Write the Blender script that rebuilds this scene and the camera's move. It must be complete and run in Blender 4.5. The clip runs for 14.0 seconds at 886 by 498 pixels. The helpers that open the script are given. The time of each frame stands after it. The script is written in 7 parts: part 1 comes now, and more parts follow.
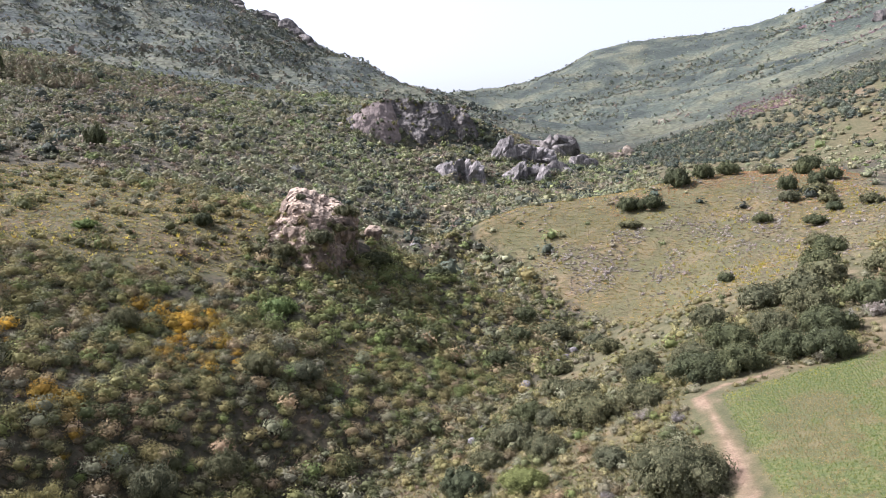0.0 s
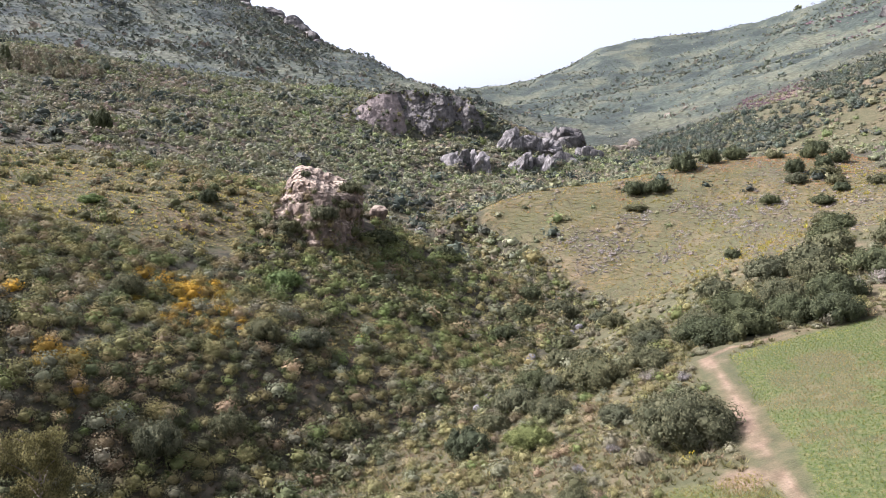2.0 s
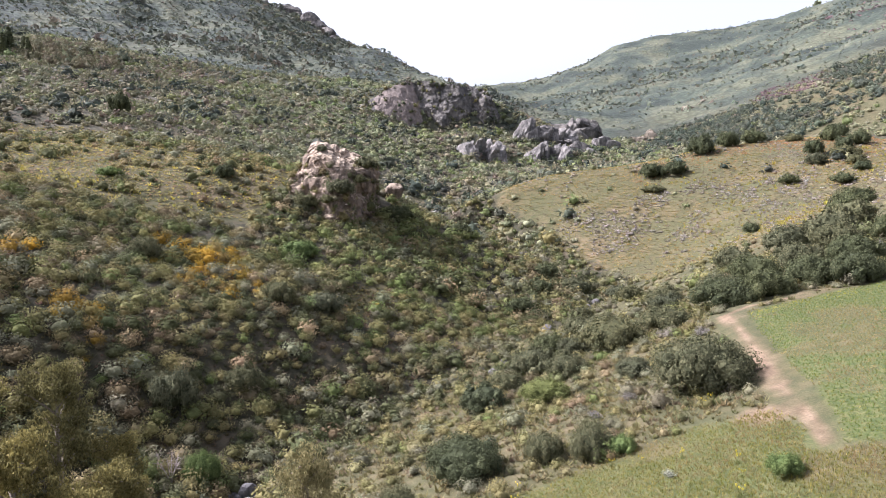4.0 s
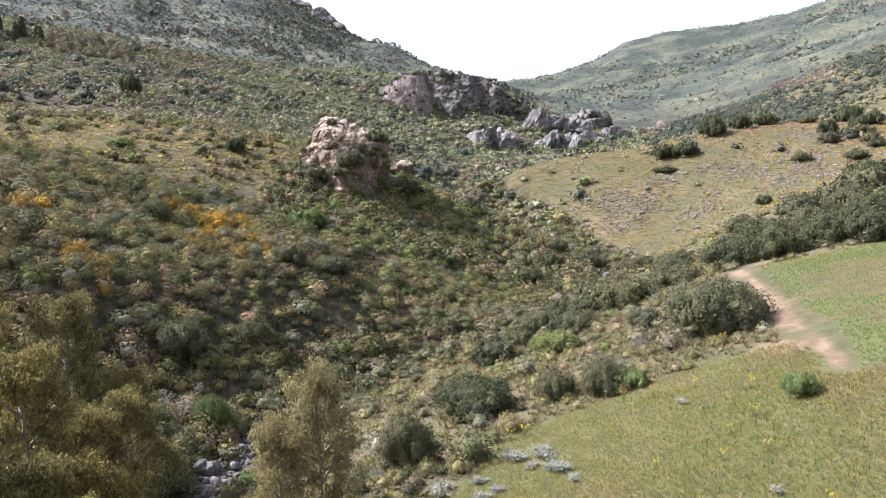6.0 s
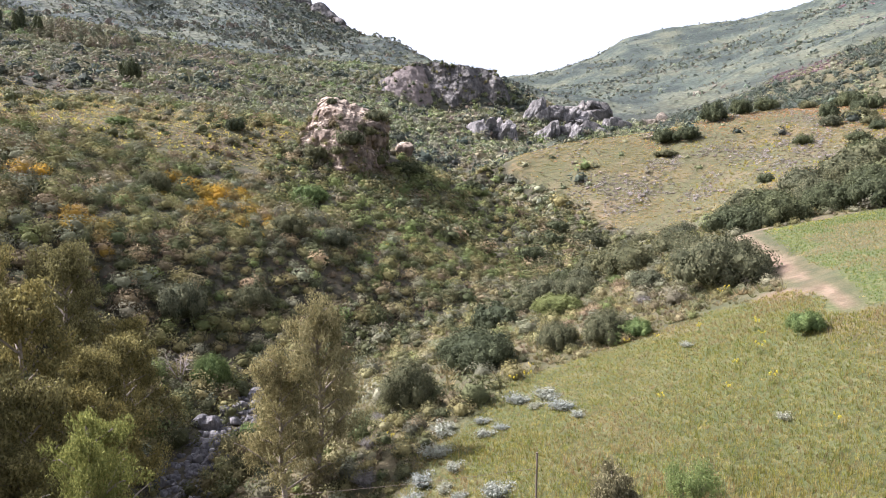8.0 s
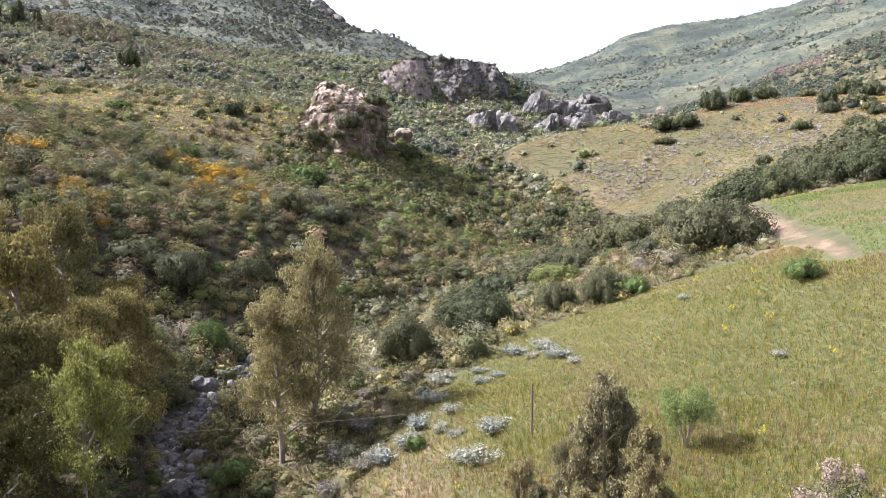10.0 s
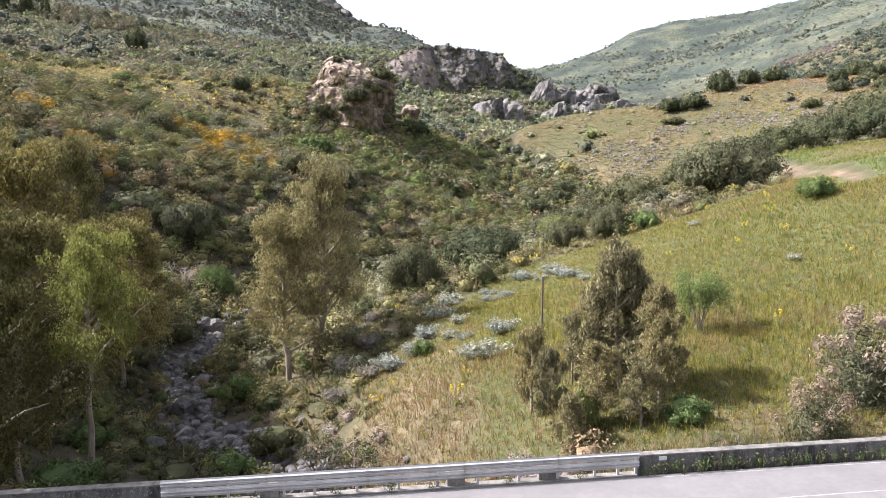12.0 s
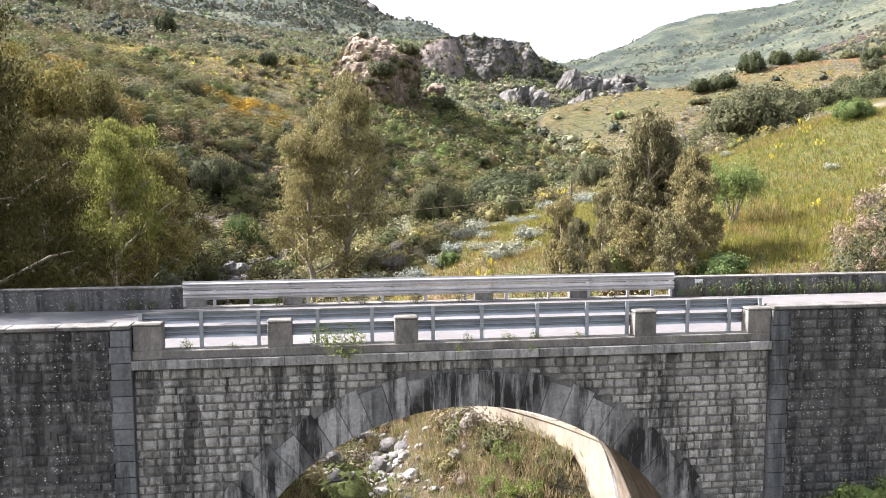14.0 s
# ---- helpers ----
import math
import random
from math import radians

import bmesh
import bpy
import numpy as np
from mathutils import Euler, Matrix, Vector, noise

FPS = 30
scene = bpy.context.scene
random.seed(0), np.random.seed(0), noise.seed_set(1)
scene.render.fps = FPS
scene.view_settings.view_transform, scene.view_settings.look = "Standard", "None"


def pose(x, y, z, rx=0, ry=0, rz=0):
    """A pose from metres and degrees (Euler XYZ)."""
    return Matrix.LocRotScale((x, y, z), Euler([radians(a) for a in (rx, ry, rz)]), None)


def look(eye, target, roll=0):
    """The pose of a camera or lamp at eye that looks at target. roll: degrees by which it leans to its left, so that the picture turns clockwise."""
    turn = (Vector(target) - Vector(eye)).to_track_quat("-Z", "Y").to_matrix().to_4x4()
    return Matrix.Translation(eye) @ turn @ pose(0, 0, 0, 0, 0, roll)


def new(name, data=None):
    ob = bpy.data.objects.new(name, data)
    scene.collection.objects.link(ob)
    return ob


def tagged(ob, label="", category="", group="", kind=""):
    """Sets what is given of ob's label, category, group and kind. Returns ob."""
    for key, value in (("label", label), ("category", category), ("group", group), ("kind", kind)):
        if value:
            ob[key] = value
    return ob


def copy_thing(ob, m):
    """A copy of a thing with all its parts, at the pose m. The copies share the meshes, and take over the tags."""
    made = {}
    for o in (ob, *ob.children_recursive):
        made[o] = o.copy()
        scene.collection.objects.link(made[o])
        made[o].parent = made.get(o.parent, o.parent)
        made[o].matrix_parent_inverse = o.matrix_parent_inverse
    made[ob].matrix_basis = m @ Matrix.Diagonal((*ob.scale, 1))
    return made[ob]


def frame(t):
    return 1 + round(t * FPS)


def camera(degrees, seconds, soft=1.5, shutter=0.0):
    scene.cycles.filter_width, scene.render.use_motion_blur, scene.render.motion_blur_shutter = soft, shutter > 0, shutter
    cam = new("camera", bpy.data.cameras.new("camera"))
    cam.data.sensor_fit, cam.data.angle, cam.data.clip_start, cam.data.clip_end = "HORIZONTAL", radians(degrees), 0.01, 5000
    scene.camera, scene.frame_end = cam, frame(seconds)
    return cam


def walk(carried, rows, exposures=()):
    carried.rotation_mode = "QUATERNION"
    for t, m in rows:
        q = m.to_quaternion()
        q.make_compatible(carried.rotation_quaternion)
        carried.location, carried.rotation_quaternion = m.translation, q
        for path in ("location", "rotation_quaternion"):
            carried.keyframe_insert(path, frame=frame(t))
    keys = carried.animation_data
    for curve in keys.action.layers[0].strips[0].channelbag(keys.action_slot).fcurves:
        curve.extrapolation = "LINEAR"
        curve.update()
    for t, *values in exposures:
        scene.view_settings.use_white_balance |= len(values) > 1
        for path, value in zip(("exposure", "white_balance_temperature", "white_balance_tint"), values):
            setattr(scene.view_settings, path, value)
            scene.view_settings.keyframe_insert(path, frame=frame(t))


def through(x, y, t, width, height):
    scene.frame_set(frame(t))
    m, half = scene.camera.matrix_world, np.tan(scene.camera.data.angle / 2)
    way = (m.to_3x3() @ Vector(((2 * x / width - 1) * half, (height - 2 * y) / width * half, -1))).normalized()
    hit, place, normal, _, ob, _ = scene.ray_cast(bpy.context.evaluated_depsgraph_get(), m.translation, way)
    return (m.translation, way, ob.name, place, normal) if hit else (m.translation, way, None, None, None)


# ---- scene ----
cam = camera(59.1, 14.0, soft=0.85)
METRES, EYE, TILT, LEAN, TURN = 55.0, 60.0, -5.6, 0.0, -4.6
ROWS = [
    (0.0, 0.0, 0.0, 0.0, 0.0, 0.0, -0.0),
    (0.5, 0.0005, 0.0024, -0.036, 0.06, 0.03, -0.0),
    (1.0, 0.0009, 0.0041, -0.0662, 0.06, 0.04, -0.0),
    (1.5, 0.0017, 0.0074, -0.1075, 0.14, 0.06, -0.01),
    (2.0, 0.0021, 0.0101, -0.1487, 0.41, 0.09, -0.03),
    (2.5, 0.0029, 0.0127, -0.1897, 0.69, 0.11, -0.05),
    (3.0, 0.0032, 0.0155, -0.2309, 0.96, 0.14, -0.08),
    (5.5, 0.003, 0.0316, -0.4363, 2.25, 0.23, -0.15),
    (6.0, 0.0029, 0.0354, -0.4772, 2.3, 0.23, -0.17),
    (6.5, 0.0027, 0.0393, -0.5143, 2.3, 0.23, -0.16),
    (7.0, 0.0021, 0.0435, -0.5446, 2.3, 0.21, -0.16),
    (7.5, 0.0002, 0.048, -0.5724, 2.3, 0.2, -0.16),
    (8.0, -0.0014, 0.0517, -0.5983, 2.29, 0.18, -0.14),
    (10.5, 0.0068, 0.0541, -0.7337, 2.31, 0.21, 0.0),
    (11.0, 0.0062, 0.0585, -0.7741, 2.38, 0.23, -0.01),
    (11.5, 0.0048, 0.0644, -0.8144, 2.56, 0.21, -0.02),
    (12.0, 0.0025, 0.0708, -0.8549, 2.79, 0.19, -0.05),
    (12.5, 0.0006, 0.0772, -0.8953, 3.47, 0.16, -0.11),
    (13.0, -0.0006, 0.0815, -0.9361, 4.59, 0.11, -0.23),
    (13.5, -0.0003, 0.0856, -0.9738, 4.62, 0.08, -0.25),
    (14.0, -0.0, 0.0876, -0.9945, 4.64, 0.09, -0.24),
]
walk(cam, [(t, pose(0, 0, EYE, TILT, LEAN, TURN) @ pose(METRES * x, METRES * y, METRES * z, 90 + pitch, roll, yaw)) for t, x, y, z, yaw, pitch, roll in ROWS],
     exposures=[(0.0, 1.25, 5840, 22), (3.0, 1.31, 5860, 21.5), (6.5, 1.44, 5870, 20.5), (11.0, 1.59, 5880, 19), (12.5, 1.49, 6130, 15), (14.0, 1.84, 6160, 14)])

# ---- daylight ----
SUN_WAY = Vector((-0.97, 0.24, 0.0)).normalized()
SUN_HEIGHT = radians(42)
world = bpy.data.worlds.new("daylight")
scene.world = world
world.use_nodes = True
wt = world.node_tree
sky = wt.nodes.new("ShaderNodeTexSky")
sky.sky_type = "NISHITA"
sky.sun_disc = False
sky.sun_elevation = SUN_HEIGHT
sky.sun_rotation = math.atan2(SUN_WAY.x, SUN_WAY.y)
sky.altitude, sky.air_density, sky.dust_density, sky.ozone_density = 200, 1.0, 4.5, 1.0
wt.nodes["Background"].inputs[1].default_value = 0.112
haze = wt.nodes.new("ShaderNodeHueSaturation")
haze.inputs["Saturation"].default_value = 0.36
haze.inputs["Value"].default_value = 1.16
wt.links.new(sky.outputs[0], haze.inputs["Color"])
wt.links.new(haze.outputs[0], wt.nodes["Background"].inputs[0])
sun_lamp = bpy.data.lights.new("sun", "SUN")
sun_lamp.energy, sun_lamp.angle, sun_lamp.color = 5.0, radians(0.6), (1.0, 0.97, 0.93)
sun = new("sun", sun_lamp)
sun_dir = Vector((SUN_WAY.x * math.cos(SUN_HEIGHT), SUN_WAY.y * math.cos(SUN_HEIGHT), math.sin(SUN_HEIGHT)))
sun.matrix_world = look(sun_dir * 300, (0, 0, 0))

# ---- materials ----
def material(name, rough=0.9):
    m = bpy.data.materials.new(name)
    m.use_nodes = True
    n = m.node_tree.nodes
    b = n["Principled BSDF"]
    b.inputs["Roughness"].default_value = rough
    b.inputs["Specular IOR Level"].default_value = 0.25
    return m, m.node_tree, b


def node(t, kind, **sets):
    n = t.nodes.new("ShaderNode" + kind)
    for key, value in sets.items():
        n.inputs[key.replace("_", " ")].default_value = value
    return n


def place(t, scale=(1, 1, 1)):
    g = t.nodes.new("ShaderNodeNewGeometry")
    m = node(t, "Mapping", Scale=scale)
    t.links.new(g.outputs["Position"], m.inputs[0])
    return m.outputs[0]


def grain(t, where, scale, detail=4.0, rough=0.6):
    n = node(t, "TexNoise", Scale=scale, Detail=detail, Roughness=rough)
    t.links.new(where, n.inputs["Vector"])
    return n.outputs["Fac"]


def ramp(t, fac, *stops):
    """stops: (position, colour)"""
    r = t.nodes.new("ShaderNodeValToRGB")
    e = r.color_ramp.elements
    while len(e) < len(stops):
        e.new(0.5)
    for i, (p, c) in enumerate(stops):
        e[i].position = p
        e[i].color = (*c, 1) if len(c) == 3 else c
    t.links.new(fac, r.inputs[0])
    return r.outputs[0]


def mix(t, fac, a, b, how="MIX"):
    m = t.nodes.new("ShaderNodeMix")
    m.data_type, m.blend_type = "RGBA", how
    for value, slot in ((fac, 0), (a, 6), (b, 7)):
        if hasattr(value, "is_linked"):
            t.links.new(value, m.inputs[slot])
        else:
            m.inputs[slot].default_value = value if slot == 0 else (*value, 1)
    return m.outputs[2]


def maths(t, how, a, b):
    m = t.nodes.new("ShaderNodeMath")
    m.operation = how
    for value, slot in ((a, 0), (b, 1)):
        if hasattr(value, "is_linked"):
            t.links.new(value, m.inputs[slot])
        else:
            m.inputs[slot].default_value = value
    return m.outputs[0]


def relief(t, b, height, strength, distance=0.05):
    n = node(t, "Bump", Strength=strength, Distance=distance)
    t.links.new(height, n.inputs["Height"])
    t.links.new(n.outputs[0], b.inputs["Normal"])


def grey(v):
    return (v, v, v)


def make_ground():
    """Soil, dry grass, green field and scrub litter, by the zone weights of the mesh."""
    m, t, b = material("ground_cover", 0.97)
    a = t.nodes.new("ShaderNodeAttribute")
    a.attribute_name = "zone"
    sep = t.nodes.new("ShaderNodeSeparateColor")
    t.links.new(a.outputs["Color"], sep.inputs[0])
    p = place(t)
    fine, mid, wide = grain(t, p, 3.0, 5), grain(t, p, 0.35, 5), grain(t, p, 0.035, 5)
    scrub = ramp(t, mid, (0.34, (0.03, 0.03, 0.015)), (0.5, (0.058, 0.054, 0.028)), (0.68, (0.115, 0.092, 0.052)))
    gold = ramp(t, mid, (0.36, (0.062, 0.06, 0.022)), (0.5, (0.108, 0.092, 0.038)), (0.64, (0.165, 0.13, 0.064)))
    gold = mix(t, ramp(t, wide, (0.4, grey(0)), (0.6, grey(0.75))), gold, (0.082, 0.086, 0.034))
    green = ramp(t, grain(t, p, 1.2, 6, 0.65), (0.36, (0.045, 0.066, 0.017)), (0.5, (0.082, 0.1, 0.028)), (0.64, (0.135, 0.13, 0.048)))
    earth = ramp(t, mid, (0.3, (0.13, 0.088, 0.05)), (0.55, (0.22, 0.157, 0.094)), (0.75, (0.31, 0.23, 0.145)))
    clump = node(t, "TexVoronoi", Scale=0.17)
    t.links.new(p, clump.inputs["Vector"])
    # Far cover leans blue-grey: distance haze is partly in the colour.
    far = ramp(t, grain(t, p, 0.014, 6, 0.62), (0.40, (0.034, 0.047, 0.035)), (0.5, (0.064, 0.082, 0.056)), (0.60, (0.12, 0.129, 0.076)))
    # Tree-clump cells: the colour darkens towards the gaps between them.
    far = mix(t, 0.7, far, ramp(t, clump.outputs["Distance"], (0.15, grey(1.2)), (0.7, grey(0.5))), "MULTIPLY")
    base = mix(t, sep.outputs[2], scrub, gold)
    base = mix(t, sep.outputs[0], base, green)
    alpha = t.nodes.new("ShaderNodeAttribute")
    alpha.attribute_name = "distance_cover"
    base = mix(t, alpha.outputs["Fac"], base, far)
    base = mix(t, sep.outputs[1], base, earth)
    base = mix(t, 0.55, base, ramp(t, fine, (0.25, grey(0.35)), (0.75, grey(1.0))), "MULTIPLY")
    base = mix(t, 1.0, base, (0.98, 0.96, 1.04), "MULTIPLY")
    t.links.new(base, b.inputs["Base Color"])
    relief(t, b, fine, 0.7, 0.25)
    canopy = node(t, "Bump", Strength=0.5, Distance=3.0)
    crown = maths(t, "MULTIPLY", maths(t, "SUBTRACT", 1.0, clump.outputs["Distance"]), alpha.outputs["Fac"])
    t.links.new(crown, canopy.inputs["Height"])
    t.links.new(b.inputs["Normal"].links[0].from_socket, canopy.inputs["Normal"])
    t.links.new(canopy.outputs[0], b.inputs["Normal"])
    return m


def make_leaf(name, dark, light, tint=False, through=0.2, rough=0.8, tuft=0.0):
    """Foliage; the colour goes from dark to light leaf by leaf and plant by plant. tuft: the size of its leaf tufts, in metres."""
    m, t, b = material(name, rough)
    b.inputs["Specular IOR Level"].default_value = 0.08
    g = t.nodes.new("ShaderNodeNewGeometry")
    o = t.nodes.new("ShaderNodeObjectInfo")
    w = grain(t, place(t), 0.5, 3)
    f = maths(t, "ADD", maths(t, "MULTIPLY", g.outputs["Random Per Island"], 0.6), maths(t, "MULTIPLY", w, 0.4))
    c = ramp(t, f, (0.15, dark), (0.85, light))
    if tint:
        a = t.nodes.new("ShaderNodeAttribute")
        a.attribute_name = "tint"
        relief(t, b, grain(t, place(t), 1 / tuft, 3, 0.65), 0.4, tuft)
        c = mix(t, 1.0, a.outputs["Color"], ramp(t, f, (0.1, grey(0.78)), (0.9, grey(1.2))), "MULTIPLY")
        # Mottle: leaf tone varies, and the dark of leaf gaps is in the colour.
        c = mix(t, 0.45, c, ramp(t, grain(t, place(t), 1.7 / tuft, 2, 0.6), (0.34, grey(0.45)), (0.62, grey(1.25))), "MULTIPLY")
    else:
        c = mix(t, 1.0, c, ramp(t, o.outputs["Random"], (0.0, (0.86, 0.88, 0.94)), (1.0, (1.12, 1.07, 0.95))), "MULTIPLY")
    t.links.new(c, b.inputs["Base Color"])
    tr = t.nodes.new("ShaderNodeBsdfTranslucent")
    t.links.new(c, tr.inputs[0])
    ms = t.nodes.new("ShaderNodeMixShader")
    ms.inputs[0].default_value = through
    t.links.new(b.outputs[0], ms.inputs[1])
    t.links.new(tr.outputs[0], ms.inputs[2])
    t.links.new(ms.outputs[0], t.nodes["Material Output"].inputs[0])
    return m


def make_rock(name, dark, mid, light, scale=0.25, bump=0.6, top=None, streaks=0.75):
    m, t, b = material(name, 0.93)
    p = place(t)
    n = grain(t, p, scale, 8, 0.68)
    c = ramp(t, n, (0.32, dark), (0.5, mid), (0.68, light))
    streak = grain(t, place(t, (1, 1, 0.12)), scale * 4, 5)
    c = mix(t, ramp(t, streak, (0.45, grey(0.0)), (0.65, grey(streaks))), c, dark)
    # Faces that point up go over to the top colour.
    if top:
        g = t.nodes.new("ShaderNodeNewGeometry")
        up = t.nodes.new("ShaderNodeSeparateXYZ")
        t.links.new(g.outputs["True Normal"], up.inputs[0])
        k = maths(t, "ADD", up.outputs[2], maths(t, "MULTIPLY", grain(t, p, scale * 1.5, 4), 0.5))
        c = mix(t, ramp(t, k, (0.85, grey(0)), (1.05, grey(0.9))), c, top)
    o = t.nodes.new("ShaderNodeObjectInfo")
    c = mix(t, 1.0, c, ramp(t, o.outputs["Random"], (0.0, grey(0.75)), (1.0, grey(1.2))), "MULTIPLY")
    t.links.new(c, b.inputs["Base Color"])
    relief(t, b, grain(t, p, scale * 7, 8, 0.75), bump, 0.5 / max(scale * 4, 0.3))
    return m


def make_stone(name, dark, light, stain=0.8, spots=0.0, island=False, runs=3.2, heavy=0.0):
    """Weathered masonry with dark vertical run-off stains and pale lichen."""
    m, t, b = material(name, 0.92)
    p = place(t)
    o = t.nodes.new("ShaderNodeNewGeometry" if island else "ShaderNodeObjectInfo")
    r = o.outputs["Random Per Island" if island else "Random"]
    c = ramp(t, r, (0.0, dark), (0.5, light), (1.0, tuple(0.62 * v for v in light)))
    c = mix(t, 0.8, c, ramp(t, grain(t, p, 9, 7, 0.7), (0.3, grey(0.45)), (0.7, grey(1.15))), "MULTIPLY")
    run = grain(t, place(t, (runs, runs, runs * 0.11)), 1.0, 6, 0.7)
    blot = grain(t, place(t, (0.8, 0.8, 0.35)), 1.0, 4)
    s = maths(t, "MULTIPLY", ramp(t, run, (0.44 - heavy, grey(0)), (0.56 - heavy, grey(1))), ramp(t, blot, (0.4, grey(0.3)), (0.56, grey(1))))
    c = mix(t, maths(t, "MULTIPLY", s, stain), c, (0.025, 0.024, 0.022))
    if spots:
        v = node(t, "TexVoronoi", Scale=11.0)
        t.links.new(p, v.inputs["Vector"])
        k = maths(t, "MULTIPLY", ramp(t, v.outputs["Distance"], (0.17, grey(1)), (0.22, grey(0))), ramp(t, grain(t, p, 1.3, 4), (0.42, grey(0)), (0.56, grey(spots))))
        c = mix(t, k, c, (0.62, 0.61, 0.57))
    t.links.new(c, b.inputs["Base Color"])
    relief(t, b, grain(t, p, 18, 8, 0.7), 0.5, 0.02)
    return m


def make_plain(name, colour, rough=0.85, metal=0.0, vary=0.3, scale=2.0, stretch=(1, 1, 1), bump=0.2):
    m, t, b = material(name, rough)
    b.inputs["Metallic"].default_value = metal
    p = place(t, stretch)
    c = mix(t, 1.0, colour, ramp(t, grain(t, p, scale, 6, 0.65), (0.3, grey(1 - vary)), (0.7, grey(1 + vary * 0.5))), "MULTIPLY")
    c = mix(t, 1.0, c, ramp(t, grain(t, p, scale * 9, 4), (0.3, grey(1 - vary * 0.6)), (0.7, grey(1.05))), "MULTIPLY")
    t.links.new(c, b.inputs["Base Color"])
    relief(t, b, grain(t, p, scale * 14, 5), bump, 0.02)
    return m


GROUND = make_ground()
LEAF_OLIVE = make_leaf("olive_leaves", (0.045, 0.05, 0.026), (0.142, 0.14, 0.076))
LEAF_DARK = make_leaf("dark_evergreen_leaves", (0.034, 0.042, 0.021), (0.105, 0.114, 0.057))
LEAF_GREEN = make_leaf("fresh_green_leaves", (0.055, 0.085, 0.028), (0.16, 0.20, 0.07))
LEAF_GREY = make_leaf("dry_grey_leaves", (0.125, 0.115, 0.1), (0.3, 0.275, 0.245))
LEAF_LIME = make_leaf("yellow_green_leaves", (0.085, 0.10, 0.03), (0.21, 0.225, 0.085), through=0.28)
LEAF_LIME_SOFT = make_leaf("light_feathery_leaves", (0.10, 0.135, 0.04), (0.27, 0.31, 0.10), through=0.4)
LEAF_GUM = make_leaf("eucalyptus_leaves", (0.075, 0.07, 0.027), (0.29, 0.25, 0.094), through=0.24, rough=0.85)
# Darker copy of the eucalyptus leaves: the grove's shade is in the colour.
LEAF_GUM_SHADED = make_leaf("deep_olive_eucalyptus_leaves", (0.027, 0.029, 0.011), (0.105, 0.094, 0.034), through=0.14, rough=0.85)
LEAF_GUM_GREY = make_leaf("grey_olive_eucalyptus_leaves", (0.08, 0.075, 0.038), (0.31, 0.27, 0.14), through=0.24, rough=0.85)
LEAF_GUM_DRY = make_leaf("brownish_eucalyptus_leaves", (0.12, 0.105, 0.045), (0.37, 0.315, 0.138), through=0.32, rough=0.85)
LEAF_PINK = make_leaf("pink_blossom", (0.15, 0.115, 0.085), (0.28, 0.22, 0.17))
LEAF_SILVER = make_leaf("silver_leaves", (0.17, 0.178, 0.135), (0.35, 0.358, 0.29), through=0.25)
LEAF_LIGHT_GUM = make_leaf("light_green_eucalyptus_leaves", (0.1, 0.112, 0.029), (0.315, 0.315, 0.09), through=0.36)
LEAF_YELLOW = make_leaf("yellow_flowers", (0.42, 0.33, 0.03), (0.66, 0.56, 0.06))
LEAF_GRASS = make_leaf("grass_blades", (0, 0, 0), (1, 1, 1), tint=True, through=0.5, tuft=0.4)
LEAF_TINT = make_leaf("scrub_leaves", (0, 0, 0), (1, 1, 1), tint=True, through=0.2, tuft=0.3)
LEAF_FAR = make_leaf("far_scrub_leaves", (0, 0, 0), (1, 1, 1), tint=True, through=0.16, tuft=0.9)
BARK = make_plain("pale_bark", (0.30, 0.25, 0.19), 0.9, vary=0.5, scale=3, stretch=(1, 1, 0.2))
TWIG = make_plain("bare_twigs", (0.33, 0.28, 0.25), 0.9, vary=0.3, scale=4)
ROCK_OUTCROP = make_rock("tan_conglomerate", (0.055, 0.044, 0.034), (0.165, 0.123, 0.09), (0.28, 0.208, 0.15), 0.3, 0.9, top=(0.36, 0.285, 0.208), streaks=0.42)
ROCK_CLIFF = make_rock("grey_cliff_rock", (0.055, 0.052, 0.047), (0.15, 0.137, 0.122), (0.31, 0.275, 0.24), 0.11, 1.0)
ROCK_SLAB = make_rock("pinkish_buff_slab", (0.12, 0.10, 0.088), (0.23, 0.187, 0.16), (0.33, 0.27, 0.23), 0.07, 0.8, streaks=0.5)
ROCK_BUFF = make_rock("buff_far_rock", (0.09, 0.078, 0.06), (0.175, 0.145, 0.108), (0.28, 0.228, 0.17), 0.08, 1.0)
ROCK_CRAG = make_rock("pale_grey_crag", (0.06, 0.056, 0.052), (0.165, 0.152, 0.138), (0.31, 0.285, 0.258), 0.25, 1.0)
ROCK_PALE = make_rock("pale_boulder", (0.15, 0.14, 0.125), (0.30, 0.28, 0.255), (0.46, 0.435, 0.40), 0.8, 0.5)
# Grey stream rock, darkened further: shade over the bed is in the colour.
ROCK_STREAM_SHADED = make_rock("stream_boulder", (0.062, 0.058, 0.056), (0.128, 0.119, 0.114), (0.23, 0.215, 0.2), 0.8, 0.5)
STONE = make_stone("grey_rubble_stone", (0.25, 0.235, 0.205), (0.47, 0.445, 0.395), 0.85, heavy=0.01)
STONE_JOINED = make_stone("grey_rubble_stone_far", (0.23, 0.215, 0.19), (0.46, 0.435, 0.385), 0.8, island=True, heavy=0.01)
STONE_DARK = make_stone("blackened_stone", (0.06, 0.058, 0.055), (0.16, 0.152, 0.14), 0.85, spots=0.9, island=True)
STONE_WING = make_stone("blackened_wall_stone", (0.06, 0.058, 0.055), (0.165, 0.156, 0.143), 0.85, spots=0.9)
MORTAR_PALE = make_stone("grey_lime_mortar", (0.15, 0.142, 0.128), (0.21, 0.198, 0.178), 0.8)
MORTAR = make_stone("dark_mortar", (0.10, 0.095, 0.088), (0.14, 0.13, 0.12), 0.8)
